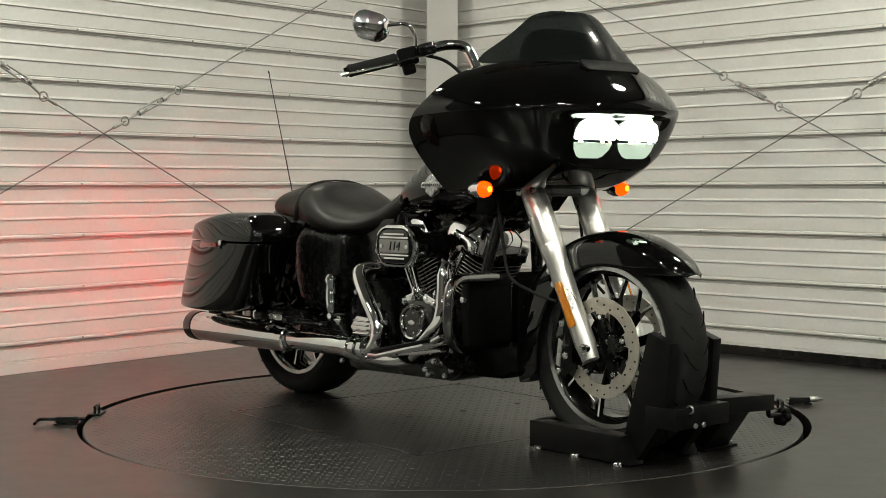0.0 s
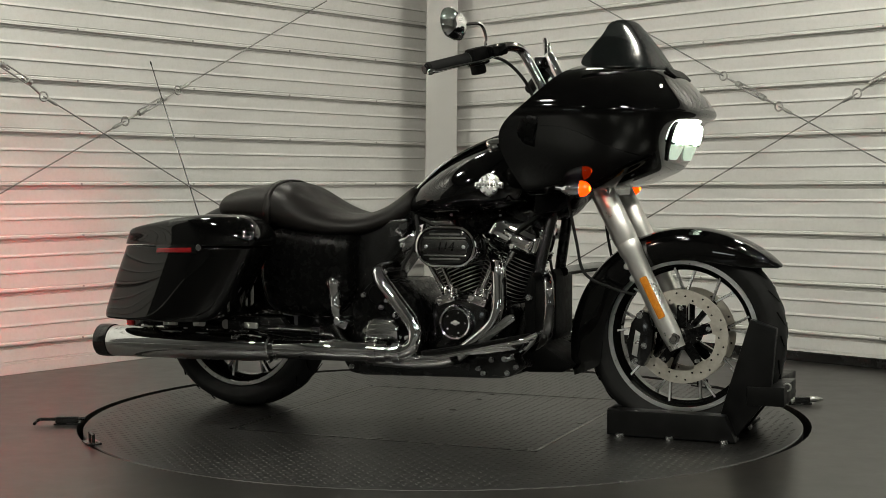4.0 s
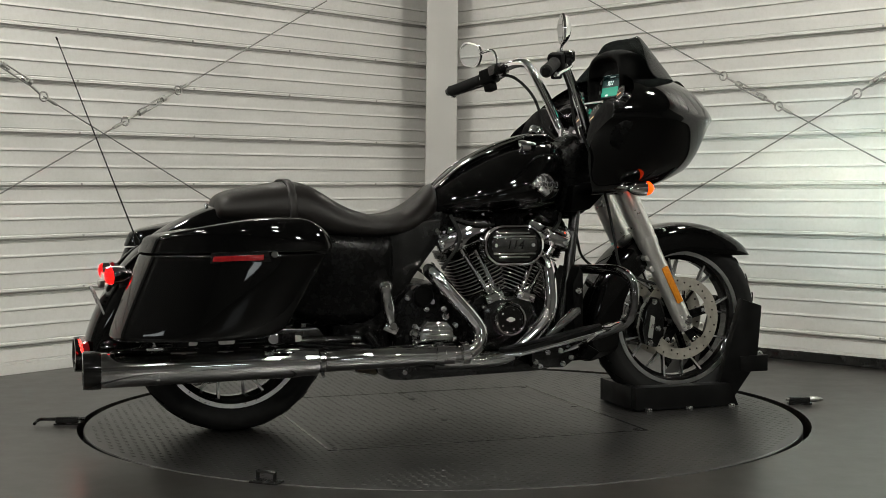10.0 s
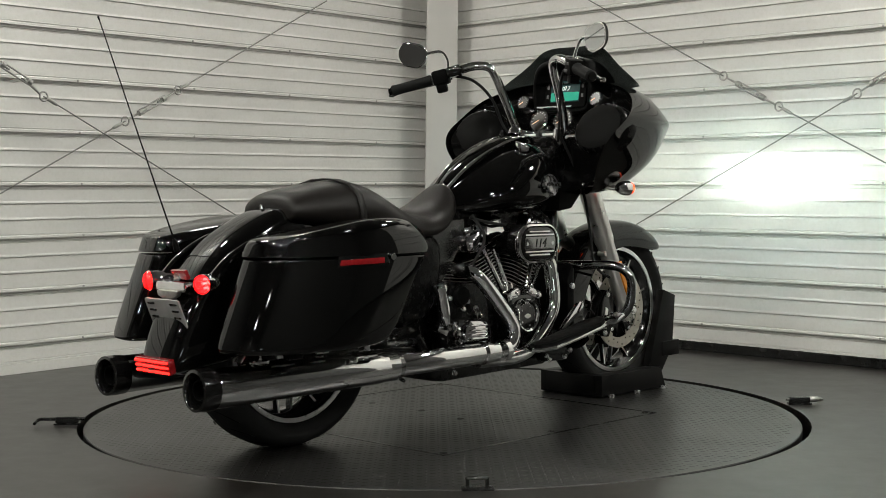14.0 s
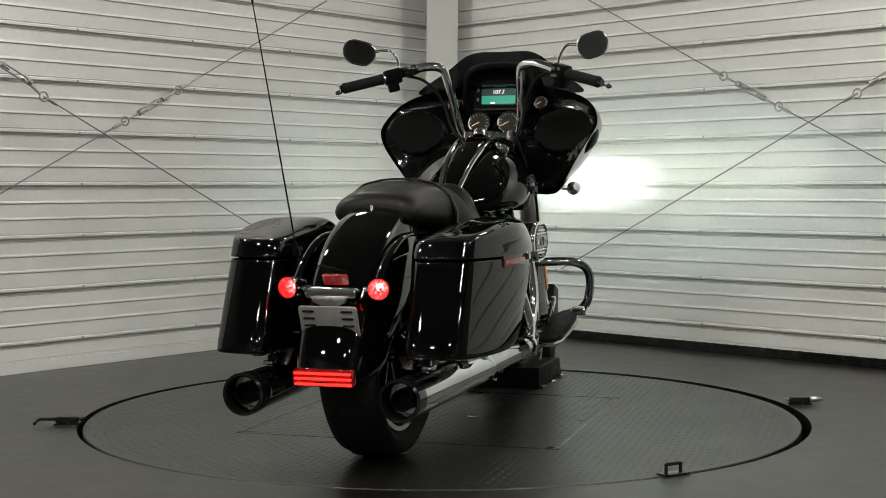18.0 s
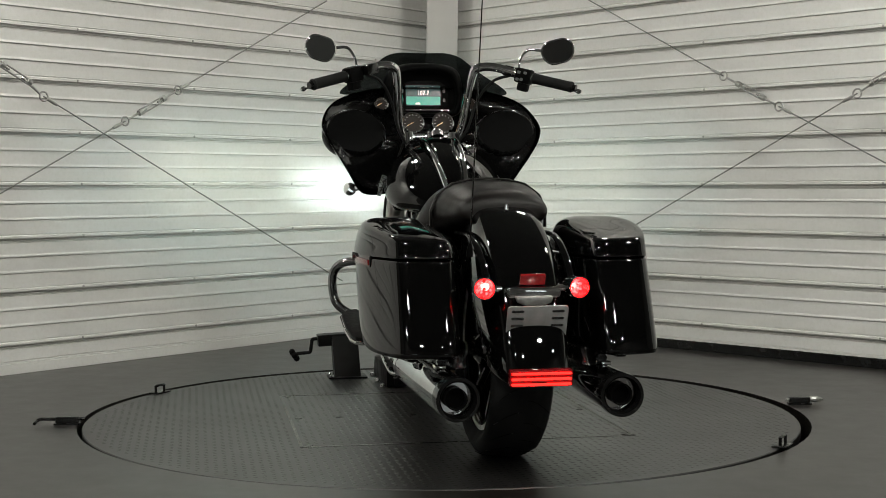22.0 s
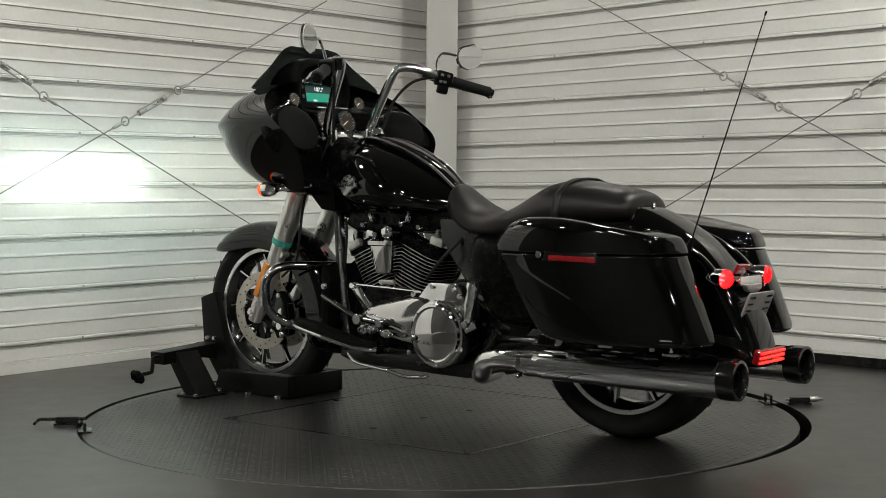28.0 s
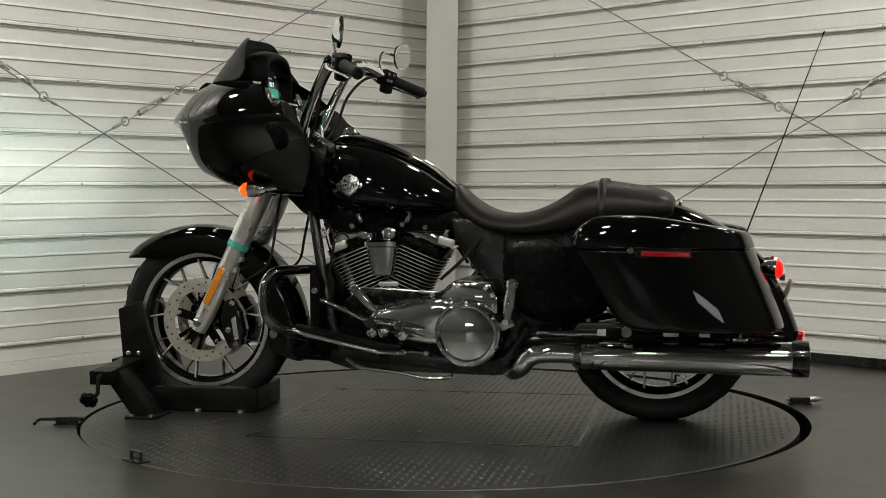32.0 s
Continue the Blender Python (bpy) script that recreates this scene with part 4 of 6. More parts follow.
# console along the tank top, with chrome rails
con = []
for x, z, w in ((-0.055, 0.802, 0.032), (0.04, 0.878, 0.042), (0.15, 0.937, 0.050), (0.26, 0.977, 0.055), (0.335, 0.988, 0.055), (0.375, 0.972, 0.045)):
    con.append(half_ring([(0, z), (w * 0.8, z - 0.004), (w, z - 0.018), (w, z - 0.04), (0, z - 0.05)], x))
console = part("tank_console", loft(con), PAINT, bike, "black tank console with chrome rails", subsurf=2, angle=180)
for s in (-1, 1):
    bm = B()
    tube(bm, [(-0.05, s * 0.034, 0.790), (0.04, s * 0.046, 0.864), (0.15, s * 0.055, 0.922), (0.26, s * 0.060, 0.962), (0.34, s * 0.060, 0.972), (0.385, s * 0.045, 0.955)], 0.009, 10, 5, flat=0.7)
    part("console_rail", bm, CHROME, console, "chrome rail")
bm = B()
lathe(bm, (0.262, -0.098, 0.922), (0.262, -0.108, 0.949), [(0.030, 0), (0.033, 0.5), (0.031, 0.88), (0.022, 1.0)], 24)
part("fuel_cap", bm, CHROME, bike)
bm = B()
lathe(bm, (0.335, 0.0, 0.980), (0.345, 0.0, 1.004), [(0.026, 0), (0.026, 0.7), (0.020, 1)], 20)
part("ignition_switch", bm, CHROME, bike)
# tank badges: a plain shield with a bar
for s in (-1, 1):
    N_ = Vector((0.10, s, 0.25)).normalized()
    X_ = Vector((1, -0.10 * s, 0)).normalized()
    Z_ = N_.cross(X_) if s < 0 else X_.cross(N_)
    Z_ = Z_ if Z_.z > 0 else -Z_
    c = Vector((0.282, s * 0.2215, 0.800))
    M_ = Matrix(((X_.x, Z_.x, N_.x, c.x), (X_.y, Z_.y, N_.y, c.y), (X_.z, Z_.z, N_.z, c.z), (0, 0, 0, 1)))
    bm = B()
    slab(bm, [(-0.034, 0.016), (-0.020, 0.034), (0, 0.040), (0.020, 0.034), (0.034, 0.016), (0.026, -0.020), (0, -0.038), (-0.026, -0.020)], -0.012, 0.003, "z", 0.0015)
    bmesh.ops.transform(bm, matrix=M_, verts=bm.verts[:])
    bd = part("tank_badge", fix(bm), EMBLEM, bike, "pewter shield badge crossed by a bar")
    bm = B()
    slab(bm, rounded(0.092, 0.019, 0.003, 2), -0.010, 0.006, "z", 0.001)
    bmesh.ops.transform(bm, matrix=M_, verts=bm.verts[:])
    part("badge_bar", fix(bm), EMBLEM, bd)
    bm = B()
    for i in range(9):
        slab(bm, rounded(0.006, 0.009, 0.001, 1, -0.038 + 0.0095 * i), 0.004, 0.0068, "z", 0)
    bmesh.ops.transform(bm, matrix=M_, verts=bm.verts[:])
    part("badge_marks", fix(bm), FRAME, bd)

# -- seat --
SEAT = [
    (-0.806, [(0, 0.742), (0.05, 0.740), (0.085, 0.730), (0.095, 0.715), (0.08, 0.700), (0, 0.698)]),
    (-0.798, [(0, 0.766), (0.075, 0.762), (0.118, 0.742), (0.128, 0.712), (0.10, 0.690), (0, 0.686)]),
    (-0.775, [(0, 0.784), (0.085, 0.778), (0.132, 0.752), (0.142, 0.712), (0.115, 0.684), (0, 0.680)]),
    (-0.730, [(0, 0.796), (0.09, 0.788), (0.140, 0.752), (0.150, 0.712), (0.12, 0.680), (0, 0.675)]),
    (-0.630, [(0, 0.812), (0.10, 0.802), (0.152, 0.770), (0.165, 0.715), (0.14, 0.670), (0, 0.665)]),
    (-0.545, [(0, 0.824), (0.11, 0.816), (0.170, 0.776), (0.185, 0.710), (0.16, 0.655), (0, 0.645)]),
    (-0.480, [(0, 0.800), (0.11, 0.800), (0.185, 0.765), (0.205, 0.690), (0.18, 0.640), (0, 0.630)]),
    (-0.400, [(0, 0.728), (0.10, 0.738), (0.185, 0.725), (0.215, 0.668), (0.19, 0.628), (0, 0.620)]),
    (-0.300, [(0, 0.698), (0.10, 0.704), (0.180, 0.690), (0.205, 0.650), (0.18, 0.622), (0, 0.618)]),
    (-0.200, [(0, 0.702), (0.09, 0.704), (0.150, 0.688), (0.170, 0.655), (0.15, 0.632), (0, 0.630)]),
    (-0.120, [(0, 0.755), (0.075, 0.748), (0.120, 0.715), (0.130, 0.680), (0.11, 0.660), (0, 0.660)]),
    (-0.065, [(0, 0.812), (0.055, 0.800), (0.090, 0.760), (0.095, 0.720), (0.08, 0.695), (0, 0.695)]),
    (-0.045, [(0, 0.815), (0.040, 0.803), (0.070, 0.765), (0.075, 0.725), (0.06, 0.705), (0, 0.705)]),
]
seat = part("seat", loft([half_ring(k, x) for x, k in SEAT]), LEATHER, bike, "black leather two-up seat", subsurf=2, angle=180)
bm = B()
strap = []
for x in (-0.580, -0.555):
    strap.append([(x, y, z) for y, z in ((-0.176, 0.67), (-0.177, 0.72), (-0.158, 0.768), (-0.112, 0.802), (-0.055, 0.815), (0, 0.818), (0.055, 0.815), (0.112, 0.802), (0.158, 0.768), (0.177, 0.72), (0.176, 0.67))])
st = part("passenger_strap", loft(strap, closed=False), LEATHER, seat, "leather passenger strap")
so = st.modifiers.new("solid", "SOLIDIFY")
so.thickness, so.offset = 0.006, 1
bm = B()
cyl(bm, (-0.822, 0, 0.720), (-0.822, 0, 0.744), 0.006)
part("seat_screw", bm, CHROME, bike)

# -- rear fender --
RF = []
for x, z, w in ((-0.60, 0.705, 0.098), (-0.71, 0.745, 0.102), (-0.80, 0.742, 0.105), (-0.90, 0.700, 0.106), (-1.01, 0.640, 0.106), (-1.10, 0.550, 0.103), (-1.165, 0.440, 0.100), (-1.205, 0.345, 0.096), (-1.222, 0.270, 0.092)):
    d = Vector((RA[0] - x, 0, RA[2] - z)).normalized()
    RF.append([(x + d.x * k, y * w, z + d.z * k) for y, k in ((1.02, 0.25), (1.03, 0.07), (0.88, 0.015), (0.55, 0.003), (0, 0), (-0.55, 0.003), (-0.88, 0.015), (-1.03, 0.07), (-1.02, 0.25))])
rf = part("rear_fender", loft(RF, closed=False), PAINT, bike, "gloss black stretched rear fender", angle=180)
so = rf.modifiers.new("solid", "SOLIDIFY")
so.thickness, so.offset = 0.005, 0
md = rf.modifiers.new("subsurf", "SUBSURF")
md.levels = md.render_levels = 2

# -- saddlebags --
def bag_ring(z, x0, x1, y_in, bulge, s):
    """Level outline of a bag between its back x0 and its front x1."""
    yr, ym, yf = 0.356, 0.426 + bulge, 0.405 + bulge
    pts = [(x0 - 0.030, y_in + 0.012), (x0 - 0.020, (y_in + yr) / 2), (x0 - 0.002, yr - 0.012), (x0 + 0.024, yr + 0.006), (x0 * 0.66 + x1 * 0.34, (yr + ym) / 2 + 0.018), (x0 * 0.35 + x1 * 0.65, ym),
           (x1 - 0.040, yf), (x1 - 0.008, yf - 0.016), (x1, yf - 0.050), (x1 - 0.004, y_in + 0.05), (x1 - 0.03, y_in), (x0 + 0.05, y_in)]
    return [(x, s * y, z) for x, y in pts]


for s in (-1, 1):
    bag = thing_part("saddlebag", bike, Matrix())
    bag["label"] = "gloss black hard saddlebag"
    rows = [(0.333, -1.110, -0.720, 0.205, -0.020), (0.338, -1.132, -0.690, 0.190, -0.006), (0.352, -1.136, -0.640, 0.186, 0.0), (0.420, -1.110, -0.596, 0.186, 0.004), (0.500, -1.078, -0.556, 0.186, 0.006),
            (0.575, -1.046, -0.510, 0.186, 0.004), (0.593, -1.039, -0.498, 0.186, 0.004), (0.5965, -1.038, -0.496, 0.186, 0.004)]
    body = part("bag_body", loft([bag_ring(z, a, b_, yi, bu, s) for z, a, b_, yi, bu in rows]), PAINT, bag, subsurf=2, angle=180)
    rows = [(0.5985, -1.041, -0.493, 0.184, 0.005), (0.600, -1.042, -0.491, 0.183, 0.006), (0.606, -1.041, -0.488, 0.183, 0.006), (0.622, -1.034, -0.483, 0.183, 0.004)]
    lid_r = [bag_ring(z, a, b_, yi, bu, s) for z, a, b_, yi, bu in rows]
    # the lid's crown slopes down to the back
    def crown(dz, inset, front):
        out = []
        for (x, y, z) in bag_ring(0, -1.030 + inset, front, 0.186 + inset, -inset, s):
            k = (x + 1.030) / 0.575
            out.append((x, y, 0.636 + dz * (0.25 + 0.75 * min(1.0, k * 1.9)) - 0.010 * max(0, k - 0.82) / 0.18))
        return out
    lid_r += [crown(0.030, 0.004, -0.500), crown(0.054, 0.012, -0.535), crown(0.066, 0.030, -0.565), crown(0.073, 0.075, -0.610)]
    lid = part("lid", loft(lid_r), PAINT, bag, "gloss black lid", subsurf=2, angle=180)
    # reflector and lock on the outer side, which runs inwards to the back
    def follow(bm):
        for v in bm.verts:
            v.co.y += s * min(0.0, (v.co.x + 0.700) * 0.125)
        return bm
    bm = B()
    slab(bm, [(-0.866, 0.574), (-0.862, 0.590), (-0.714, 0.594), (-0.714, 0.577)], s * 0.405, s * 0.4325, "y", 0.002)
    part("side_reflector", follow(bm), RED_LENS, bag, "red side reflector")
    bm = B()
    slab(bm, [(-0.872, 0.568), (-0.868, 0.602), (-0.700, 0.606), (-0.690, 0.572)], s * 0.400, s * 0.4285, "y", 0.003)
    part("latch_recess", follow(bm), GLOSS_METAL, bag)
    bm = B()
    cyl(bm, (-0.682, s * 0.40, 0.594), (-0.682, s * 0.436, 0.594), 0.0105)
    part("lock", bm, CHROME, bag, "chrome lock")
    for x in (-0.95, -0.62):
        bm = B()
        box(bm, (x, s * 0.30, 0.325), (0.05, 0.03, 0.03))
        part("bag_bracket", bm, BLACK_METAL, bag)
    # bracket window below the bag
    bm = B()
    cyl(bm, (-0.66, s * 0.25, 0.325), (-0.66, s * 0.30, 0.325), 0.018)
    part("mount_puck", bm, CHROME, bag)
# side covers under the seat
for s in (-1, 1):
    rings = []
    for x, zt, zb, y in ((-0.620, 0.660, 0.345, 0.165), (-0.50, 0.665, 0.325, 0.190), (-0.40, 0.660, 0.320, 0.205), (-0.31, 0.655, 0.330, 0.205), (-0.265, 0.652, 0.37, 0.203), (-0.240, 0.648, 0.42, 0.196), (-0.236, 0.640, 0.44, 0.150)):
        rings.append([(x, s * 0.08, zt), (x, s * y * 0.9, zt - 0.01), (x, s * y, zt - 0.06), (x, s * y, (zt + zb) / 2), (x, s * y * 0.95, zb + 0.02), (x, s * 0.08, zb)])
    part("side_cover", loft(rings), BLACK_METAL, bike, "black side cover", subsurf=2, angle=180)

# -- tail --
for s in (-1, 1):
    tl = thing_part("tail_lamp", bike, Matrix())
    tl["label"] = "round red tail lamp, lit"
    c = Vector((-1.118, s * 0.126, 0.524))
    ax = Vector((-0.965, s * 0.25, -0.06)).normalized()
    bm = B()
    lathe(bm, c - ax * 0.056, c + ax * 0.022, [(0.010, 0), (0.022, 0.3), (0.029, 0.65), (0.0295, 1.0), (0.0275, 1.0), (0.0270, 0.85), (0.024, 0.5), (0.016, 0.36), (0.004, 0.33)], 28)
    part("housing", bm, CHROME, tl, angle=40)
    bm = B()
    lathe(bm, c + ax * 0.020, c - ax * 0.028, [(0.0268, 0), (0.026, 0.25), (0.022, 0.65), (0.013, 0.95), (0.004, 1.0)], 28, cap=(False, True))
    part("lens", bm, TAIL_GLOW, tl, "glowing red lens")
    bm = B()
    cyl(bm, c - ax * 0.0275, c - ax * 0.020, 0.0110, seg=14, bev=0.001)
    part("led", bm, TAIL_CORE, tl, "bright lamp core")
    e1 = Vector((ax.y, -ax.x, 0)).normalized()
    e2 = ax.cross(e1)
    for i in range(7):
        o = 0.0165 * (math.cos(2 * math.pi * i / 7) * e1 + math.sin(2 * math.pi * i / 7) * e2)
        bm = B()
        cyl(bm, c + o - ax * 0.016, c + o + ax * 0.002, 0.0036, seg=10, bev=0.001)
        part("small_led", bm, TAIL_DOT, tl, "small bright lamp point")
    bm = B()
    lathe(bm, c + ax * 0.021, c + ax * 0.039, [(0.0270, 0), (0.0262, 0.35), (0.0215, 0.70), (0.0125, 0.93), (0.003, 1.0)], 28, cap=(False, True))
    part("lens_dome", bm, TAIL_DOME, tl, "domed red outer lens")
    bm = B()
    cyl(bm, c + Vector((0.030, 0, -0.004)), (-1.10, s * 0.030, 0.515), 0.010)
    part("stalk", bm, CHROME, tl)
bm = B()
box(bm, (-1.122, -0.004, 0.546), (0.012, 0.070, 0.030), (0, -28, 0), 0.003)
part("rear_reflector", bm, RED_LENS, bike, "red rear reflector")
bm = B()
slab(bm, rounded(0.150, 0.030, 0.012, 4), -0.02, 0.02, "z", 0.006)
bmesh.ops.transform(bm, matrix=Matrix.Translation((-1.135, 0, 0.512)) @ Matrix.Rotation(radians(90), 4, "Y") @ Matrix.Rotation(radians(90), 4, "Z"), verts=bm.verts[:])
part("plate_lamp", fix(bm), CHROME, bike, "chrome plate lamp")
bm = B()
slab(bm, [(-0.052, 0.008), (0.052, 0.008), (0.046, -0.008), (0.025, -0.016), (-0.025, -0.016), (-0.046, -0.008)], -0.010, 0.008, "x", 0.005)
bmesh.ops.transform(bm, matrix=Matrix.Translation((-1.158, 0, 0.494)), verts=bm.verts[:])
part("plate_lamp_lens", fix(bm), GALV, bike, "clear plate lamp lens")
PM = Matrix.Translation((-1.172, -0.004, 0.436)) @ Matrix.Rotation(radians(-22), 4, "Y")
bm = B()
slab(bm, rounded(0.166, 0.092, 0.008, 3), -0.003, 0.003, "x", 0.001)
bmesh.ops.transform(bm, matrix=PM, verts=bm.verts[:])
plate = part("plate_holder", fix(bm), PLATE_GREY, bike, "empty grey plate holder with slots")
for s in (-1, 1):
    for k in range(4):
        bm = B()
        slab(bm, rounded(0.034, 0.006, 0.0028, 3, s * 0.055, 0.032 - 0.021 * k), -0.0045, 0.0040, "x", 0)
        bmesh.ops.transform(bm, matrix=PM, verts=bm.verts[:])
        part("slot", fix(bm), FRAME, plate)
brake = thing_part("brake_light", bike, Matrix())
brake["label"] = "red brake light of three lit bars"
BM_ = Matrix.Translation((-1.218, -0.004, 0.290)) @ Matrix.Rotation(radians(-12), 4, "Y")
bm = B()
slab(bm, rounded(0.172, 0.046, 0.008, 3), -0.004, 0.016, "x", 0.003)
bmesh.ops.transform(bm, matrix=BM_, verts=bm.verts[:])
part("lens", fix(bm), RED_LENS, brake)
for k in (-1, 0, 1):
    bm = B()
    slab(bm, rounded(0.162, 0.0060, 0.0025, 2, 0, 0.0150 * k), -0.008, 0.0, "x", 0.001)
    bmesh.ops.transform(bm, matrix=BM_, verts=bm.verts[:])
    part("lit_bar", fix(bm), BAR_GLOW, brake, "glowing red bar")
bm = B()
tube(bm, [(-1.032, 0.150, 0.625), (-1.154, 0.157, 0.954), (-1.276, 0.164, 1.283)], 0.0026, 8, r1=0.0016)
ant = part("antenna", bm, FRAME, bike, "thin black whip antenna")
bm = B()
lathe(bm, (-1.026, 0.150, 0.605), (-1.038, 0.150, 0.642), [(0.010, 0), (0.009, 0.5), (0.004, 1)], 12)
part("antenna_base", bm, PLASTIC, ant)
bm = B()
lathe(bm, (-1.272, 0.164, 1.275), (-1.278, 0.164, 1.288), [(0.002, 0), (0.0035, 0.5), (0.002, 1)], 10)
part("antenna_tip", bm, PLASTIC, ant)
# fender struts between the bags
for s in (-1, 1):
    bm = B()
    tube(bm, [(-0.70, s * 0.120, 0.66), (-0.90, s * 0.122, 0.655), (-1.03, s * 0.120, 0.60), (-1.10, s * 0.118, 0.54)], 0.012, 10, 5, flat=0.6)
    part("fender_strut", bm, PAINT, bike)

# -- exhaust --
for s in (-1, 1):
    ex = thing_part("exhaust", bike, Matrix())
    ex["label"] = "chrome slip-on exhaust with black tip"
    y0, y1 = s * 0.246, s * 0.224
    P0, P1 = Vector((-0.530, y0, 0.243)), Vector((-1.185, y1, 0.241))
    bm = B()
    lathe(bm, P0, P1, [(0.036, 0), (0.044, 0.01), (0.047, 0.06), (0.049, 0.08), (0.053, 0.5), (0.0565, 0.97), (0.055, 1)], 40)
    part("muffler", bm, CHROME, ex)
    bm = B()
    lathe(bm, P1 + Vector((0.006, 0, 0)), P1 + Vector((-0.050, -s * 0.002, 0)), [(0.052, 0), (0.0585, 0.03), (0.0600, 0.5), (0.0585, 0.97), (0.050, 1.0), (0.046, 0.9), (0.044, 0.1), (0.0, 0.05)], 40)
    part("tip", bm, GLOSS_METAL, ex, "gloss black exhaust tip")
    bm = B()
    lathe(bm, P1 + Vector((-0.004, 0, 0)), P1 + Vector((-0.034, 0, 0)), [(0.030, 0), (0.030, 1.0), (0.027, 1.0), (0.027, 0.1), (0.0, 0.08)], 24)
    part("inner_pipe", bm, PLASTIC, ex)
    bm = B()
    lathe(bm, P0 + Vector((0.022, 0, 0)), P0 + Vector((-0.030, 0, 0)), [(0.040, 0), (0.045, 0.1), (0.045, 0.9), (0.040, 1)], 28)
    part("muffler_clamp", bm, CHROME, ex)
    bm = B()
    lathe(bm, P0 + Vector((0.042, 0, 0)), P0 + Vector((0.020, 0, 0)), [(0.036, 0), (0.0395, 0.15), (0.0395, 0.85), (0.036, 1)], 28)
    cyl(bm, P0 + Vector((0.031, s * 0.020, -0.038)), P0 + Vector((0.031, s * 0.040, -0.044)), 0.006, seg=8)
    part("clamp_band", bm, DARK_CHROME, ex, "smoked clamp band")
    if s < 0:
        bm = B()
        lathe(bm, (-0.498, y0, 0.245), (-0.06, -0.262, 0.250), [(0.034, 0), (0.0365, 0.02), (0.0365, 0.70), (0.034, 0.72), (0.034, 1)], 28)
        part("heat_shield", bm, CHROME, ex)
        bm = B()
        tube(bm, [(-0.10, -0.262, 0.250), (-0.02, -0.262, 0.252), (0.024, -0.260, 0.272), (0.037, -0.258, 0.312), (0.020, -0.253, 0.352), (-0.050, -0.246, 0.434), (-0.104, -0.232, 0.496), (-0.116, -0.195, 0.516), (-0.095, -0.120, 0.520)], 0.0245, 16, 6)
        part("rear_header", bm, CHROME, ex)
        bm = B()
        tube(bm, [(-0.12, -0.235, 0.222), (0.06, -0.235, 0.220), (0.15, -0.228, 0.236), (0.215, -0.218, 0.278), (0.282, -0.210, 0.338), (0.307, -0.205, 0.395), (0.308, -0.198, 0.470), (0.298, -0.185, 0.535), (0.270, -0.130, 0.570)], 0.025, 16, 6)
        part("front_header", bm, CHROME, ex)
        for p, q in (((-0.125, -0.262, 0.250), (-0.095, -0.262, 0.250)), ((-0.035, -0.263, 0.250), (-0.010, -0.263, 0.252))):
            bm = B()
            cyl(bm, p, q, 0.039, seg=24)
            part("pipe_clamp", bm, CHROME, ex)
        bm = B()
        slab(bm, [(0.06, 0.245), (0.16, 0.270), (0.30, 0.285), (0.38, 0.290), (0.40, 0.280), (0.30, 0.262), (0.16, 0.245)], -0.285, -0.255, "y", 0.006)
        part("lower_shield", bm, CHROME, ex)
    else:
        bm = B()
        tube(bm, [(-0.515, y0, 0.245), (-0.40, 0.244, 0.247), (-0.34, 0.236, 0.232), (-0.305, 0.215, 0.195), (-0.27, 0.16, 0.175), (-0.24, 0.05, 0.175)], 0.033, 18, 6)
        part("crossover_pipe", bm, CHROME, ex)
    bm = B()
    tube(bm, [(-1.02, s * 0.235, 0.295), (-1.02, s * 0.235, 0.340)], 0.008, 8)
    box(bm, (-1.02, s * 0.235, 0.302), (0.05, 0.03, 0.012))
    part("hanger", bm, CHROME, ex)

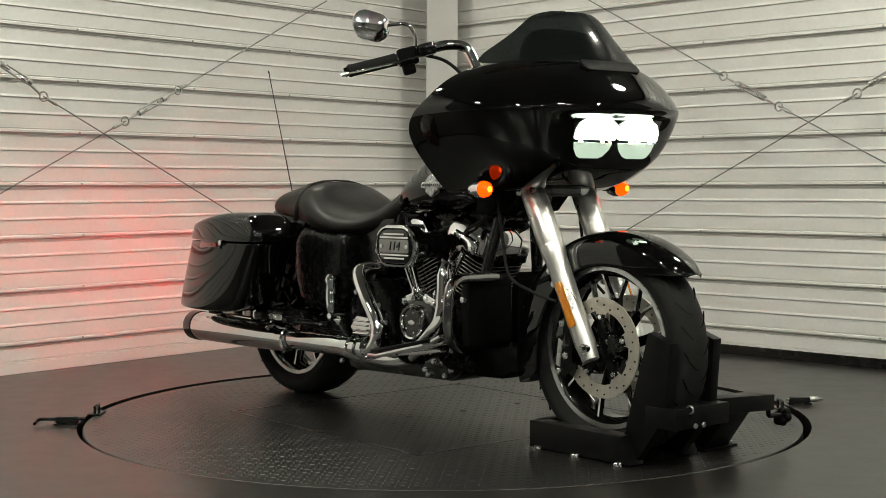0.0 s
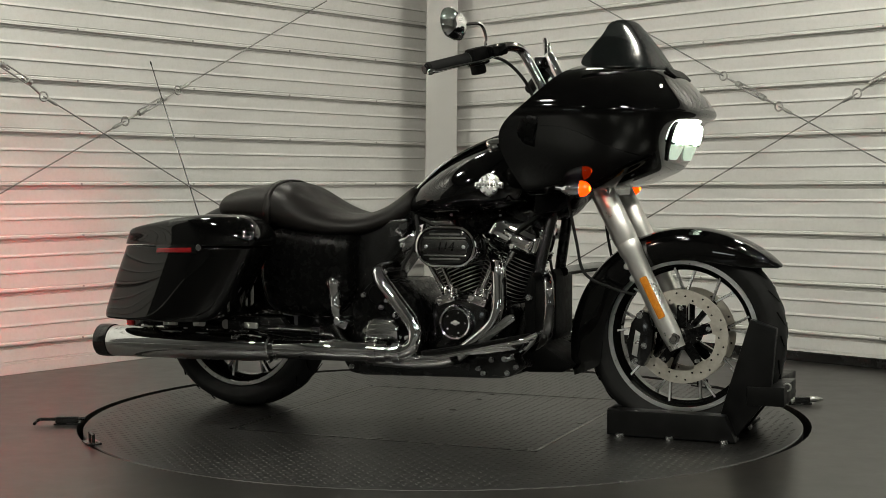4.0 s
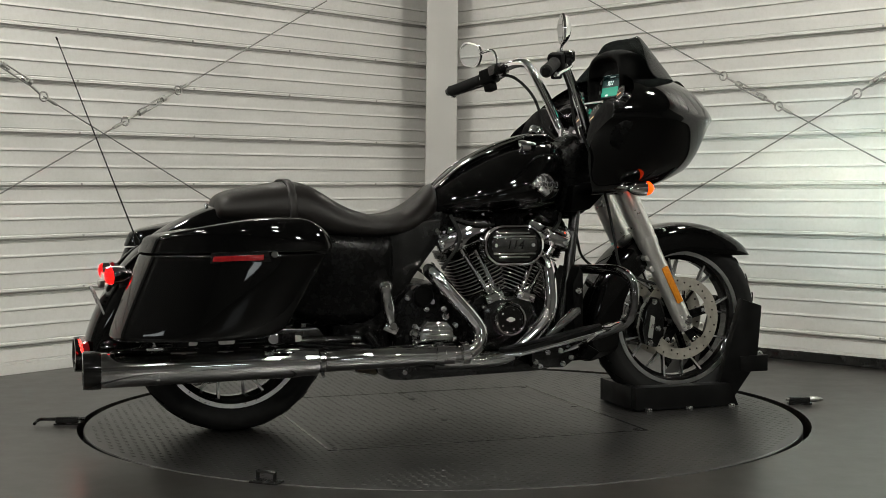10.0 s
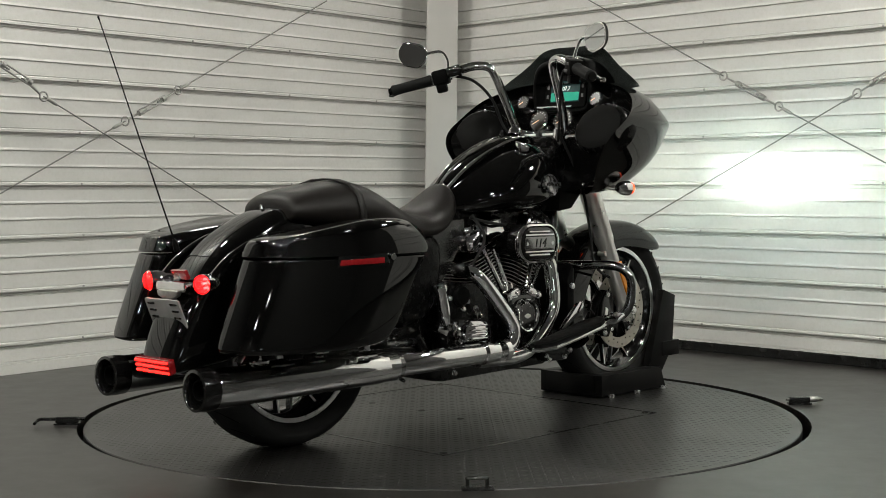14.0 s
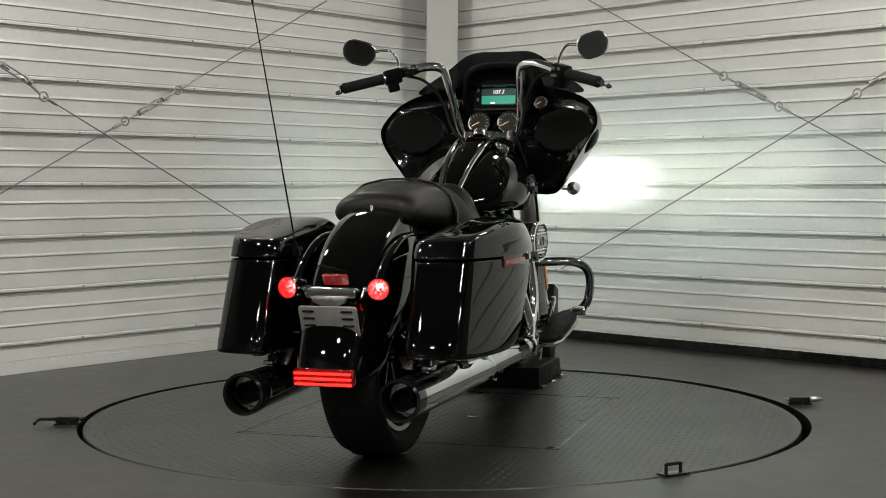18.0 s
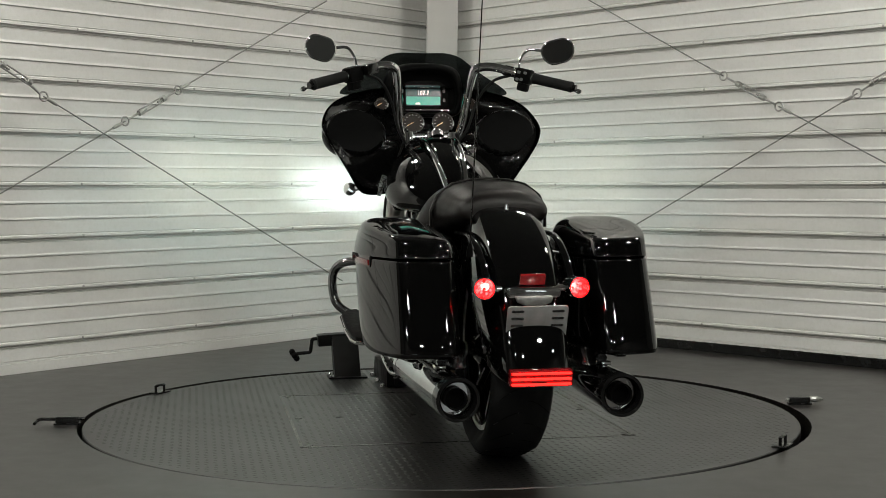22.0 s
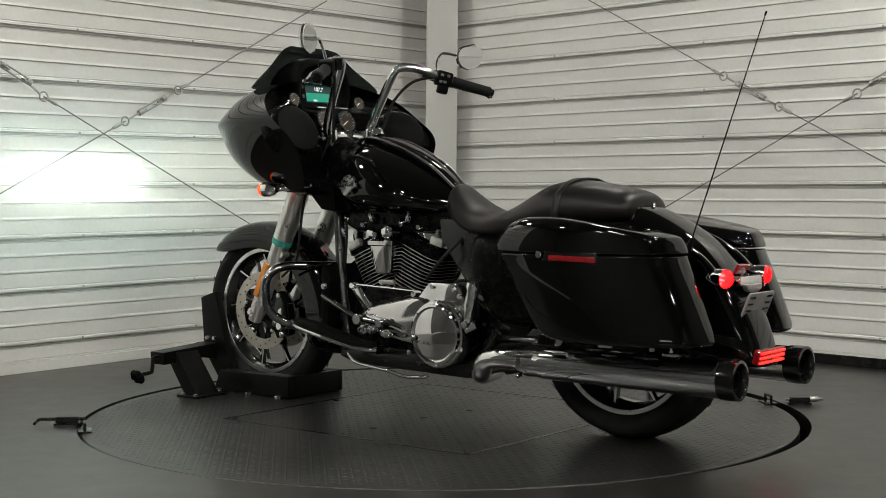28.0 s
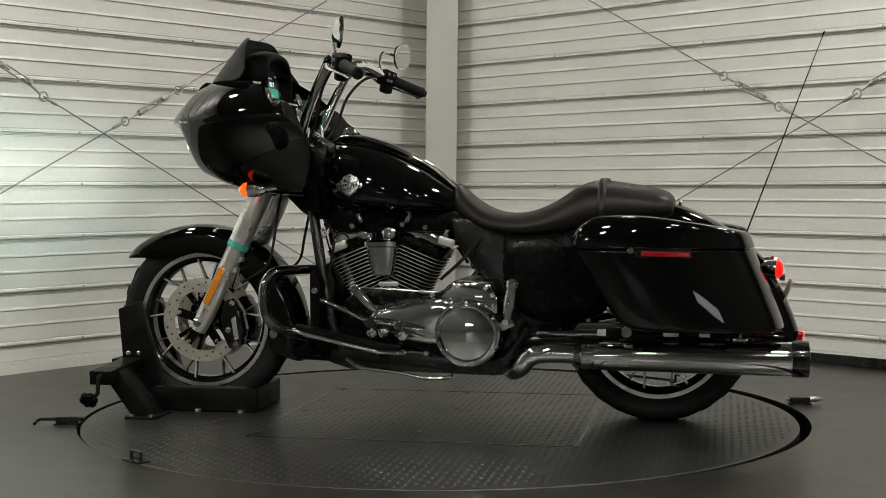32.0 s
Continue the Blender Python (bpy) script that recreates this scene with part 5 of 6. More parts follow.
# -- engine --
eng = thing_part("engine", bike, Matrix())
eng["label"] = "black and chrome air-cooled V-twin engine"
CR = Vector((0.190, 0, 0.290))
bm = B()
slab(bm, [(0.02, 0.22), (0.04, 0.40), (0.10, 0.445), (0.27, 0.445), (0.33, 0.40), (0.345, 0.34), (0.32, 0.24), (0.25, 0.205), (0.08, 0.205)], -0.13, 0.13, "y", 0.02)
part("crankcase", bm, BLACK_METAL, eng)
for lean, nm in ((22.5, "front"), (-22.5, "rear")):
    a = radians(lean)
    up = Vector((math.sin(a), 0, math.cos(a)))
    fwd = Vector((math.cos(a), 0, -math.sin(a)))
    M_ = Matrix(((fwd.x, 0, up.x, CR.x), (0, 1, 0, 0), (fwd.z, 0, up.z, CR.z), (0, 0, 0, 1)))
    cylr = thing_part("cylinder", eng, M_)
    bm = B()
    cyl(bm, (0, 0, 0.12), (0, 0, 0.35), 0.060, seg=28)
    part("barrel", bm, BLACK_METAL, cylr)
    fin = edge = None
    for k in range(13):
        z = 0.150 + 0.0127 * k
        g = 0.94 + 0.018 * k
        m = Matrix.Translation((0, 0, z)) @ Matrix.Diagonal((g, 1, 1, 1))
        if fin is None:
            bm = B()
            slab(bm, rounded(0.160, 0.190, 0.045, 4), -0.0018, 0.0018, "z", 0.0008)
            fin = part("fin", bm, BLACK_METAL, cylr, matrix=m)
            bm = B()
            ro = rounded(0.1615, 0.1915, 0.0455, 4)
            ri = rounded(0.1590, 0.1890, 0.0445, 4)
            vs = add_ring_faces(bm, [[Vector((x, y, z_)) for x, y in o] for o, z_ in ((ri, -0.0012), (ro, -0.0012), (ro, 0.0012), (ri, 0.0012))], cap=(False, False))
            edge = part("fin_edge", fix(bm), SATIN, cylr, "bright machined fin edge", matrix=m)
        else:
            twin(fin, m, cylr), twin(edge, m, cylr)
    bm = B()
    slab(bm, rounded(0.180, 0.190, 0.03, 4), 0.310, 0.338, "z", 0.006)
    for i in range(4):
        slab(bm, rounded(0.187, 0.197, 0.032, 3), 0.313 + 0.008 * i, 0.3155 + 0.008 * i, "z", 0.0008)
    part("cylinder_head", bm, BLACK_METAL, cylr)
    bm = B()
    ring = [rounded(w, d, 0.03, 3) for w, d in ((0.172, 0.225), (0.190, 0.244), (0.182, 0.236), (0.135, 0.180))]
    t_ = loft([[(x, y * 0.80 - 0.040, z) for x, y in r] for r, z in zip(ring, (0.336, 0.346, 0.395, 0.425))])
    merge(bm, t_)
    part("rocker_box", bm, CHROME, cylr, "chrome rocker cover", bevel=0.004)
    for sx in (-1, 1):
        for sy in (-1, 1):
            bm = B()
            cyl(bm, (sx * 0.072, sy * 0.100, 0.385), (sx * 0.072, sy * 0.100, 0.416), 0.009, seg=8)
            part("head_bolt", bm, BOLT, cylr)
    # pushrod tubes on the right-hand side
    for sx in (-1, 1):
        bm = B()
        a_ = Vector((0.176 + (0.056 if lean > 0 else -0.056) + sx * 0.013, -0.150, 0.432))
        b_ = Vector(((0.312 if lean > 0 else 0.036) + sx * 0.026, -0.142, 0.585))
        lathe(bm, a_, b_, [(0.013, 0), (0.013, 0.12), (0.0095, 0.14), (0.0095, 0.86), (0.013, 0.88), (0.013, 1)], 14)
        part("pushrod_tube", bm, CHROME, eng)
for sx in (-1, 1):
    bm = B()
    box(bm, (0.170 + sx * 0.056, -0.166, 0.424), (0.066, 0.050, 0.030), (0, sx * 18, 0), 0.006)
    lb = part("lifter_block", bm, CHROME, eng, "chrome lifter block")
    for k in (-1, 1):
        bm = B()
        cyl(bm, (0.170 + sx * 0.056 + k * 0.020, -0.186, 0.424 - sx * k * 0.007), (0.170 + sx * 0.056 + k * 0.020, -0.197, 0.424 - sx * k * 0.007), 0.0085, seg=10)
        part("lifter_bolt", bm, BOLT, lb)
for cx, cz, lean in ((-0.030, 0.612, -22), (0.360, 0.612, 22)):
    bm = B()
    box(bm, (cx, -0.125, cz), (0.088, 0.050, 0.050), (0, lean, 0), 0.014)
    cyl(bm, (cx - 0.030, -0.135, cz + 0.022), (cx - 0.052, -0.150, cz + 0.040), 0.013, 0.010, seg=14)
    hd = part("rocker_end", bm, CHROME, eng, "bright rounded rocker cover end", angle=60)
    for k in (-1, 1):
        bm = B()
        cyl(bm, (cx + k * 0.028, -0.148, cz - 0.012), (cx + k * 0.028, -0.158, cz - 0.012), 0.0075, seg=10)
        part("cover_bolt", bm, BOLT, hd)
# right side: cam cover, air cleaner
bm = B()
slab(bm, [(0.075, 0.25), (0.070, 0.385), (0.105, 0.425), (0.225, 0.425), (0.262, 0.385), (0.255, 0.30), (0.215, 0.245)], -0.19, -0.125, "y", 0.012)
part("gearcase_cover", bm, GLOSS_METAL, eng, "gloss black cam cover")
for x, z in ((0.107, 0.450), (0.133, 0.452), (0.219, 0.446), (0.245, 0.444)):
    bm = B()
    lathe(bm, (x, -0.15, z - 0.02), (x, -0.15, z + 0.012), [(0.017, 0), (0.017, 0.7), (0.012, 1)], 12)
    part("lifter_cover", bm, CHROME, eng)
bm = B()
lathe(bm, (0.160, -0.185, 0.350), (0.160, -0.222, 0.350), [(0.060, 0), (0.061, 0.3), (0.058, 0.80), (0.053, 0.98), (0.048, 0.92), (0.045, 0.70), (0.010, 0.70)], 40)
part("timer_cover", bm, CHROME, eng, "round chrome and black timing cover", angle=30)
bm = B()
cyl(bm, (0.160, -0.2080, 0.350), (0.160, -0.2135, 0.350), 0.0445, seg=36)
part("cover_ring", bm, GLOSS_METAL, eng, "black cover centre")
bm = B()
slab(bm, rounded(0.030, 0.008, 0.002, 2, 0.160, 0.350), -0.2170, -0.2130, "y", 0.0008)
slab(bm, rounded(0.016, 0.016, 0.004, 2, 0.160, 0.350), -0.2162, -0.2130, "y", 0.0008)
part("cover_badge", bm, SATIN, eng)
bm = B()
for i in range(5):
    a = 2 * math.pi * i / 5
    cyl(bm, (0.160 + 0.034 * math.cos(a), -0.212, 0.350 + 0.034 * math.sin(a)), (0.160 + 0.034 * math.cos(a), -0.2160, 0.350 + 0.034 * math.sin(a)), 0.0030, seg=8)
part("cover_screw", bm, BOLT, eng)
AC = (0.150, 0.602)
ac = thing_part("air_cleaner", bike, Matrix())
ac["label"] = "oval chrome air cleaner marked 114"


def oval(w, h, y, n=10):
    return [(x, y, z) for x, z in rounded(w, h, h / 2 - 0.0005, n, AC[0], AC[1])]


bm = loft([oval(0.196, 0.121, -0.215), oval(0.209, 0.133, -0.222), oval(0.210, 0.134, -0.262), oval(0.196, 0.120, -0.268)])
part("cover", bm, GLOSS_METAL, ac, "gloss black air cleaner body", angle=30)
bm = loft([oval(0.208, 0.132, -0.256), oval(0.214, 0.138, -0.261), oval(0.215, 0.139, -0.267), oval(0.208, 0.132, -0.275), oval(0.196, 0.120, -0.2775), oval(0.189, 0.113, -0.272), oval(0.187, 0.111, -0.264)], cap=(False, False))
part("rim", bm, CHROME, ac, "chrome rim", angle=30)
bm = loft([oval(0.186, 0.110, -0.268), oval(0.186, 0.110, -0.2735), oval(0.180, 0.104, -0.2755)])
part("insert", bm, GLOSS_METAL, ac, "gloss black oval insert")
for z in (0.642, 0.631, 0.574, 0.563):
    bm = B()
    w = 0.110 if abs(z - 0.6025) > 0.035 else 0.150
    slab(bm, rounded(w, 0.0065, 0.003, 2, AC[0], z), -0.2785, -0.273, "y", 0.001)
    part("insert_rib", bm, CHROME, ac, "bright rib")
bm = B()
slab(bm, rounded(0.158, 0.046, 0.010, 4, AC[0], AC[1]), -0.2785, -0.273, "y", 0.002)
part("badge_plate", bm, DARK_CHROME, ac, "smoked metal badge plate")
text_part("badge_number", "114", 0.042, FRAME, ac, Matrix.Translation((AC[0], -0.279, AC[1])) @ Matrix.Rotation(radians(90), 4, "X"), 0.001, 0.25)
for sx in (-1, 1):
    bm = B()
    cyl(bm, (AC[0] + sx * 0.066, -0.276, AC[1]), (AC[0] + sx * 0.066, -0.282, AC[1]), 0.006, seg=10)
    part("badge_rivet", bm, BOLT, ac)
bm = B()
tube(bm, [(0.17, -0.23, 0.60), (0.17, -0.12, 0.60), (0.17, 0, 0.585)], 0.04, 16, 4)
part("intake", bm, BLACK_METAL, ac)
# gearbox with a ribbed chrome cover on the right
bm = B()
slab(bm, [(-0.23, 0.235), (-0.24, 0.40), (-0.17, 0.475), (-0.06, 0.475), (0.0, 0.42), (0.03, 0.30), (0.02, 0.235)], -0.175, 0.14, "y", 0.015)
gb = part("gearbox", bm, BLACK_METAL, bike, "black gearbox with a chrome side cover")
bm = B()
slab(bm, [(-0.165, 0.282), (-0.160, 0.330), (-0.138, 0.356), (-0.068, 0.352), (-0.046, 0.330), (-0.042, 0.282)], -0.225, -0.17, "y", 0.012)
cv = part("clutch_cover", bm, CHROME, gb, "ribbed chrome cover")
for k in range(4):
    bm = B()
    slab(bm, rounded(0.082, 0.006, 0.0028, 2, -0.102, 0.294 + 0.0145 * k), -0.232, -0.22, "y", 0.002)
    part("cover_rib", bm, CHROME, cv)
for x, z in ((-0.125, 0.390), (-0.065, 0.390), (-0.165, 0.335), (-0.160, 0.290), (-0.025, 0.335), (-0.030, 0.290), (-0.19, 0.43), (-0.105, 0.415)):
    bm = B()
    cyl(bm, (x, -0.172, z), (x, -0.186, z), 0.0085, seg=10)
    part("cover_bolt", bm, BOLT, gb)
bm = B()
lathe(bm, (-0.135, -0.172, 0.435), (-0.135, -0.190, 0.435), [(0.034, 0), (0.036, 0.5), (0.030, 1)], 24)
part("oil_cap", bm, PLASTIC, gb)
for x, z, r in ((-0.172, 0.312, 0.016), (-0.168, 0.285, 0.012), (-0.062, 0.366, 0.013)):
    bm = B()
    lathe(bm, (x, -0.170, z), (x, -0.212, z), [(r, 0), (r, 0.55), (r * 0.72, 0.62), (r * 0.72, 0.9), (r * 0.4, 1.0)], 14)
    part("line_fitting", bm, CHROME, gb, "chrome line fitting")
# left side: primary case and derby cover
pc = thing_part("primary_case", bike, Matrix())
pc["label"] = "chrome primary cover with round clutch cover"
bm = B()
slab(bm, [(-0.235, 0.27), (-0.225, 0.40), (-0.17, 0.455), (-0.06, 0.455), (0.03, 0.425), (0.19, 0.395), (0.24, 0.37), (0.25, 0.33), (0.22, 0.290), (0.10, 0.255), (-0.02, 0.215), (-0.18, 0.215)], 0.130, 0.190, "y", 0.018)
part("primary_back", bm, BLACK_METAL, pc)
bm = B()
rings = []
for y, k in ((0.185, 1.0), (0.212, 0.97), (0.226, 0.86)):
    cx, cz = 0.07, 0.337
    rings.append([(cx + (x - cx) * k, y, cz + (z - cz) * k) for x, z in ((-0.11, 0.270), (-0.11, 0.415), (-0.05, 0.432), (0.05, 0.412), (0.16, 0.388), (0.215, 0.370), (0.238, 0.338), (0.215, 0.305), (0.12, 0.280), (0.00, 0.255))])
part("primary_cover", loft(rings), CHROME, pc, subsurf=2, angle=180)
DC = Vector((-0.126, 0, 0.304))
bm = B()
lathe(bm, DC + Vector((0, 0.18, 0)), DC + Vector((0, 0.247, 0)), [(0.114, 0), (0.114, 0.6), (0.110, 0.72), (0.103, 0.75), (0.100, 0.95), (0.093, 1.0), (0.087, 0.90), (0.065, 0.97), (0.035, 1.03), (0.0, 1.05)], 56)
part("derby_cover", bm, CHROME, pc, "mirror-bright round clutch cover", angle=25)
for i in range(6):
    a = 2 * math.pi * i / 6 + 0.5
    bm = B()
    cyl(bm, DC + Vector((0.107 * math.cos(a), 0.222, 0.107 * math.sin(a))), DC + Vector((0.101 * math.cos(a), 0.236, 0.101 * math.sin(a))), 0.005, seg=8)
    part("cover_screw", bm, BOLT, pc)
for x, z in ((-0.205, 0.385), (-0.19, 0.44), (0.0, 0.43), (-0.06, 0.445), (-0.21, 0.30), (-0.20, 0.25), (-0.10, 0.225), (0.02, 0.23), (0.20, 0.385), (0.22, 0.30)):
    bm = B()
    cyl(bm, (x, 0.188, z), (x, 0.203, z), 0.0085, seg=10)
    part("case_bolt", bm, BOLT, pc)
bm = B()
slab(bm, rounded(0.07, 0.016, 0.007, 3, 0.165, 0.462), 0.135, 0.150, "y", 0.003)
part("vent_slot", bm, SATIN, pc)
for k, z in enumerate((0.335, 0.310)):
    bm = B()
    tube(bm, [(0.02, 0.226, z - 0.02), (0.10, 0.232, z), (0.19, 0.226, z + 0.012)], 0.007, 8, 4)
    part("cover_strake", bm, CHROME, pc)
# starter cover behind the rear cylinder's foot
bm = loft([[(-0.120 + (x + 0.120) * k, y, 0.42 + (z - 0.42) * k) for x, z in ((-0.020, 0.405), (-0.030, 0.428), (-0.070, 0.470), (-0.082, 0.476), (-0.190, 0.476), (-0.204, 0.468), (-0.226, 0.425), (-0.228, 0.370), (-0.12, 0.355))] for y, k in ((0.140, 1.0), (0.196, 1.0), (0.204, 0.96), (0.207, 0.88))])
sc = part("starter_cover", bm, CHROME, pc, "chrome starter cover", angle=40)
for x, z in ((-0.092, 0.462), (-0.186, 0.455), (-0.208, 0.432), (-0.214, 0.395)):
    bm = B()
    cyl(bm, (x, 0.200, z), (x, 0.214, z), 0.0085, seg=10)
    part("case_bolt", bm, BOLT, sc)
# horn cover between the cylinders on the left: a cup that narrows downwards
bm = loft([[(0.190 + x, 0.105 + y, z) for x, y in rounded(w, d, 0.018, 4)] for z, w, d in ((0.488, 0.060, 0.060), (0.494, 0.078, 0.080), (0.560, 0.100, 0.096), (0.588, 0.108, 0.100), (0.592, 0.120, 0.112), (0.606, 0.122, 0.114), (0.612, 0.104, 0.100))])
horn = part("horn_cover", bm, CHROME, bike, "chrome horn cover", angle=35)
bm = B()
lathe(bm, (0.162, 0.095, 0.636), (0.162, 0.160, 0.640), [(0.022, 0), (0.025, 0.6), (0.025, 0.85), (0.018, 0.97), (0.008, 1.0)], 20)
part("horn_nut", bm, CHROME, horn)
bm = B()
box(bm, (0.248, 0.110, 0.628), (0.052, 0.050, 0.026), (0, -14, 0), 0.008)
part("horn_bracket", bm, CHROME, horn)
# plug caps at the outer ends of both heads
for x, z, lean in ((0.352, 0.588, 24), (-0.030, 0.606, -16)):
    bm = B()
    box(bm, (x, 0.100, z), (0.056, 0.024, 0.028), (0, lean, 0), 0.006)
    part("plug_cap", bm, SATIN, eng, "bright plug cap")
# shift linkage on the left
bm = B()
tube(bm, [(0.262, 0.200, 0.452), (0.12, 0.195, 0.446), (-0.030, 0.190, 0.438)], 0.0045, 8, 3)
rod = part("shift_rod", bm, CHROME, bike)
bm = B()
slab(bm, [(0.262, 0.462), (0.282, 0.456), (0.284, 0.440), (0.215, 0.362), (0.196, 0.356), (0.186, 0.372), (0.200, 0.392)], 0.192, 0.204, "y", 0.004)
cyl(bm, (0.270, 0.190, 0.449), (0.270, 0.216, 0.449), 0.011, seg=12)
part("shift_arm", bm, CHROME, rod)
bm = B()
tube(bm, [(0.375, 0.250, 0.412), (0.285, 0.252, 0.374), (0.215, 0.250, 0.343), (0.100, 0.245, 0.327)], 0.0105, 12, 5)
cyl(bm, (0.200, 0.225, 0.338), (0.200, 0.268, 0.338), 0.019, seg=20)
cyl(bm, (0.105, 0.228, 0.328), (0.105, 0.262, 0.328), 0.014, seg=16)
part("shift_lever", bm, DARK_CHROME, rod, "dark chrome heel-toe shift lever")
for x, z in ((0.205, 0.300), (0.165, 0.302), (0.098, 0.292)):
    bm = B()
    lathe(bm, (x, 0.215, z), (x, 0.246, z), [(0.015, 0), (0.016, 0.5), (0.009, 0.6), (0.009, 1.0)], 12)
    part("linkage_nut", bm, BOLT, rod)

# -- frame, floorboards, guards, pegs --
def tilt(bm):
    """Floorboards rise towards the front."""
    for v in bm.verts:
        v.co.z += max((v.co.x - 0.15) * 0.22, (v.co.x - 0.15) * 0.06) - 0.018


for s in (-1, 1):
    bm = B()
    tube(bm, [(0.47, s * 0.06, 0.80), (0.43, s * 0.10, 0.60), (0.385, s * 0.13, 0.38), (0.33, s * 0.14, 0.225), (0.22, s * 0.14, 0.195), (-0.10, s * 0.15, 0.195), (-0.24, s * 0.15, 0.215), (-0.32, s * 0.15, 0.32)], 0.019, 12, 5)
    part("frame_rail", bm, FRAME, bike)
    bm = B()
    tube(bm, [(0.44, s * 0.05, 0.70), (0.20, s * 0.05, 0.69), (-0.08, s * 0.06, 0.66), (-0.20, s * 0.09, 0.50), (-0.34, s * 0.13, 0.36)], 0.018, 12, 5)
    part("frame_backbone", bm, FRAME, bike)
    bm = B()
    tube(bm, [(-0.30, s * 0.12, 0.27), (-0.50, s * 0.125, 0.29), (-0.748, s * 0.125, 0.318)], 0.024, 12, 5)
    part("swingarm", bm, FRAME, bike)
    bm = B()
    cyl(bm, (-0.748, s * 0.085, 0.318), (-0.748, s * 0.15, 0.318), 0.022)
    part("rear_axle_nut", bm, CHROME, bike)
    # engine guard: a big chrome loop
    bm = B()
    tube(bm, [(0.435, s * 0.09, 0.508), (0.465, s * 0.20, 0.512), (0.510, s * 0.315, 0.512), (0.534, s * 0.365, 0.480), (0.538, s * 0.374, 0.415), (0.522, s * 0.355, 0.345), (0.470, s * 0.28, 0.300), (0.400, s * 0.17, 0.272)], 0.0165, 16, 7)
    part("engine_guard", bm, DARK_CHROME, bike, "dark chrome engine guard loop")
    # floorboard
    fb = thing_part("floorboard", bike, Matrix())
    fb["label"] = "chrome rider floorboard with black rubber pad"
    out = [(0.465, 0.29), (0.455, 0.335), (0.40, 0.362), (0.28, 0.362), (0.15, 0.352), (0.085, 0.340), (0.065, 0.315), (0.080, 0.275), (0.15, 0.260), (0.22, 0.258), (0.40, 0.258)]
    bm = B()
    slab(bm, [(x, s * y) for x, y in out], 0.262, 0.276, "z", 0.005)
    tilt(bm)
    part("pan", bm, CHROME, fb)
    bm = B()
    slab(bm, [(0.265 + (x - 0.265) * 0.93, s * (0.31 + (y - 0.31) * 0.86)) for x, y in out], 0.275, 0.288, "z", 0.005)
    tilt(bm)
    part("pad", bm, PLASTIC, fb, "black rubber pad")
    for x in (0.17, 0.40):
        bm = B()
        tube(bm, [(x, s * 0.15, 0.222), (x, s * 0.24, 0.232), (x, s * 0.28, 0.262)], 0.013, 10, 4)
        part("board_bracket", bm, BLACK_METAL, fb)
    # passenger peg folded up
    bm = B()
    lathe(bm, (-0.281, s * 0.222, 0.488), (-0.262, s * 0.236, 0.350), [(0.014, 0), (0.023, 0.06), (0.025, 0.16), (0.019, 0.24), (0.022, 0.6), (0.017, 0.85), (0.011, 1.0)], 16)
    peg = part("passenger_peg", bm, CHROME, bike, "folded chrome passenger peg")
    bm = B()
    cyl(bm, (-0.258, s * 0.15, 0.345), (-0.258, s * 0.250, 0.345), 0.012)
    box(bm, (-0.258, s * 0.19, 0.335), (0.05, 0.06, 0.03), (0, 25, 0), 0.006)
    part("peg_clevis", bm, CHROME, peg)
    # lower side deflector in front of the engine
    bm = B()
    slab(bm, [(0.418, 0.52), (0.432, 0.50), (0.432, 0.30), (0.420, 0.275), (0.398, 0.30), (0.392, 0.46)], s * 0.015, s * 0.200, "y", 0.008)
    part("cooler_shroud", bm, PLASTIC, bike, "black plastic cooler shroud")
    bm = B()
    cyl(bm, (0.412, s * 0.195, 0.44), (0.412, s * 0.212, 0.44), 0.010)
    part("shroud_bolt", bm, BOLT, bike)
    # brake and shift pedals
    bm = B()
    if s < 0:
        tube(bm, [(0.31, -0.20, 0.225), (0.40, -0.25, 0.262), (0.47, -0.30, 0.325), (0.475, -0.34, 0.33)], 0.009, 8, 5)
        slab(bm, [(0.262, 0.300), (0.285, 0.292), (0.392, 0.372), (0.384, 0.392), (0.362, 0.388)], -0.278, -0.262, "y", 0.005)
        box(bm, (0.475, -0.345, 0.332), (0.05, 0.06, 0.014), (0, -25, 0), 0.005)
    else:
        tube(bm, [(0.40, 0.20, 0.285), (0.48, 0.24, 0.30), (0.52, 0.29, 0.30)], 0.008, 8, 4)
        cyl(bm, (0.52, 0.27, 0.30), (0.52, 0.33, 0.30), 0.014)
    part("pedal", bm, CHROME, bike)
# belly: black pan, jiffy stand, bolts
bm = B()
slab(bm, [(-0.28, 0.205), (-0.25, 0.160), (-0.20, 0.154), (0.30, 0.166), (0.38, 0.190), (0.36, 0.235), (-0.10, 0.235)], -0.165, 0.165, "y", 0.012)
part("belly_pan", bm, FRAME, bike)
bm = B()
slab(bm, [(0.235, 0.185), (0.23, 0.255), (0.30, 0.275), (0.40, 0.265), (0.405, 0.215), (0.35, 0.18)], -0.222, -0.185, "y", 0.010)
part("board_plate", bm, GLOSS_METAL, bike)
for x, z in ((0.245, 0.205), (0.262, 0.190), (0.275, 0.265), (0.345, 0.195), (0.375, 0.215), (0.365, 0.250), (0.335, 0.24), (0.29, 0.235), (-0.215, 0.19)):
    bm = B()
    cyl(bm, (x, -0.22, z), (x, -0.232, z), 0.0085, seg=10)
    part("plate_bolt", bm, BOLT, bike)
bm = B()
tube(bm, [(0.30, 0.20, 0.205), (0.238, 0.222, 0.180), (0.10, 0.228, 0.166), (0.02, 0.224, 0.150), (-0.055, 0.220, 0.153), (-0.070, 0.205, 0.160)], 0.0065, 10, 5)
part("jiffy_stand", bm, CHROME, bike, "folded chrome side stand")
bm = B()
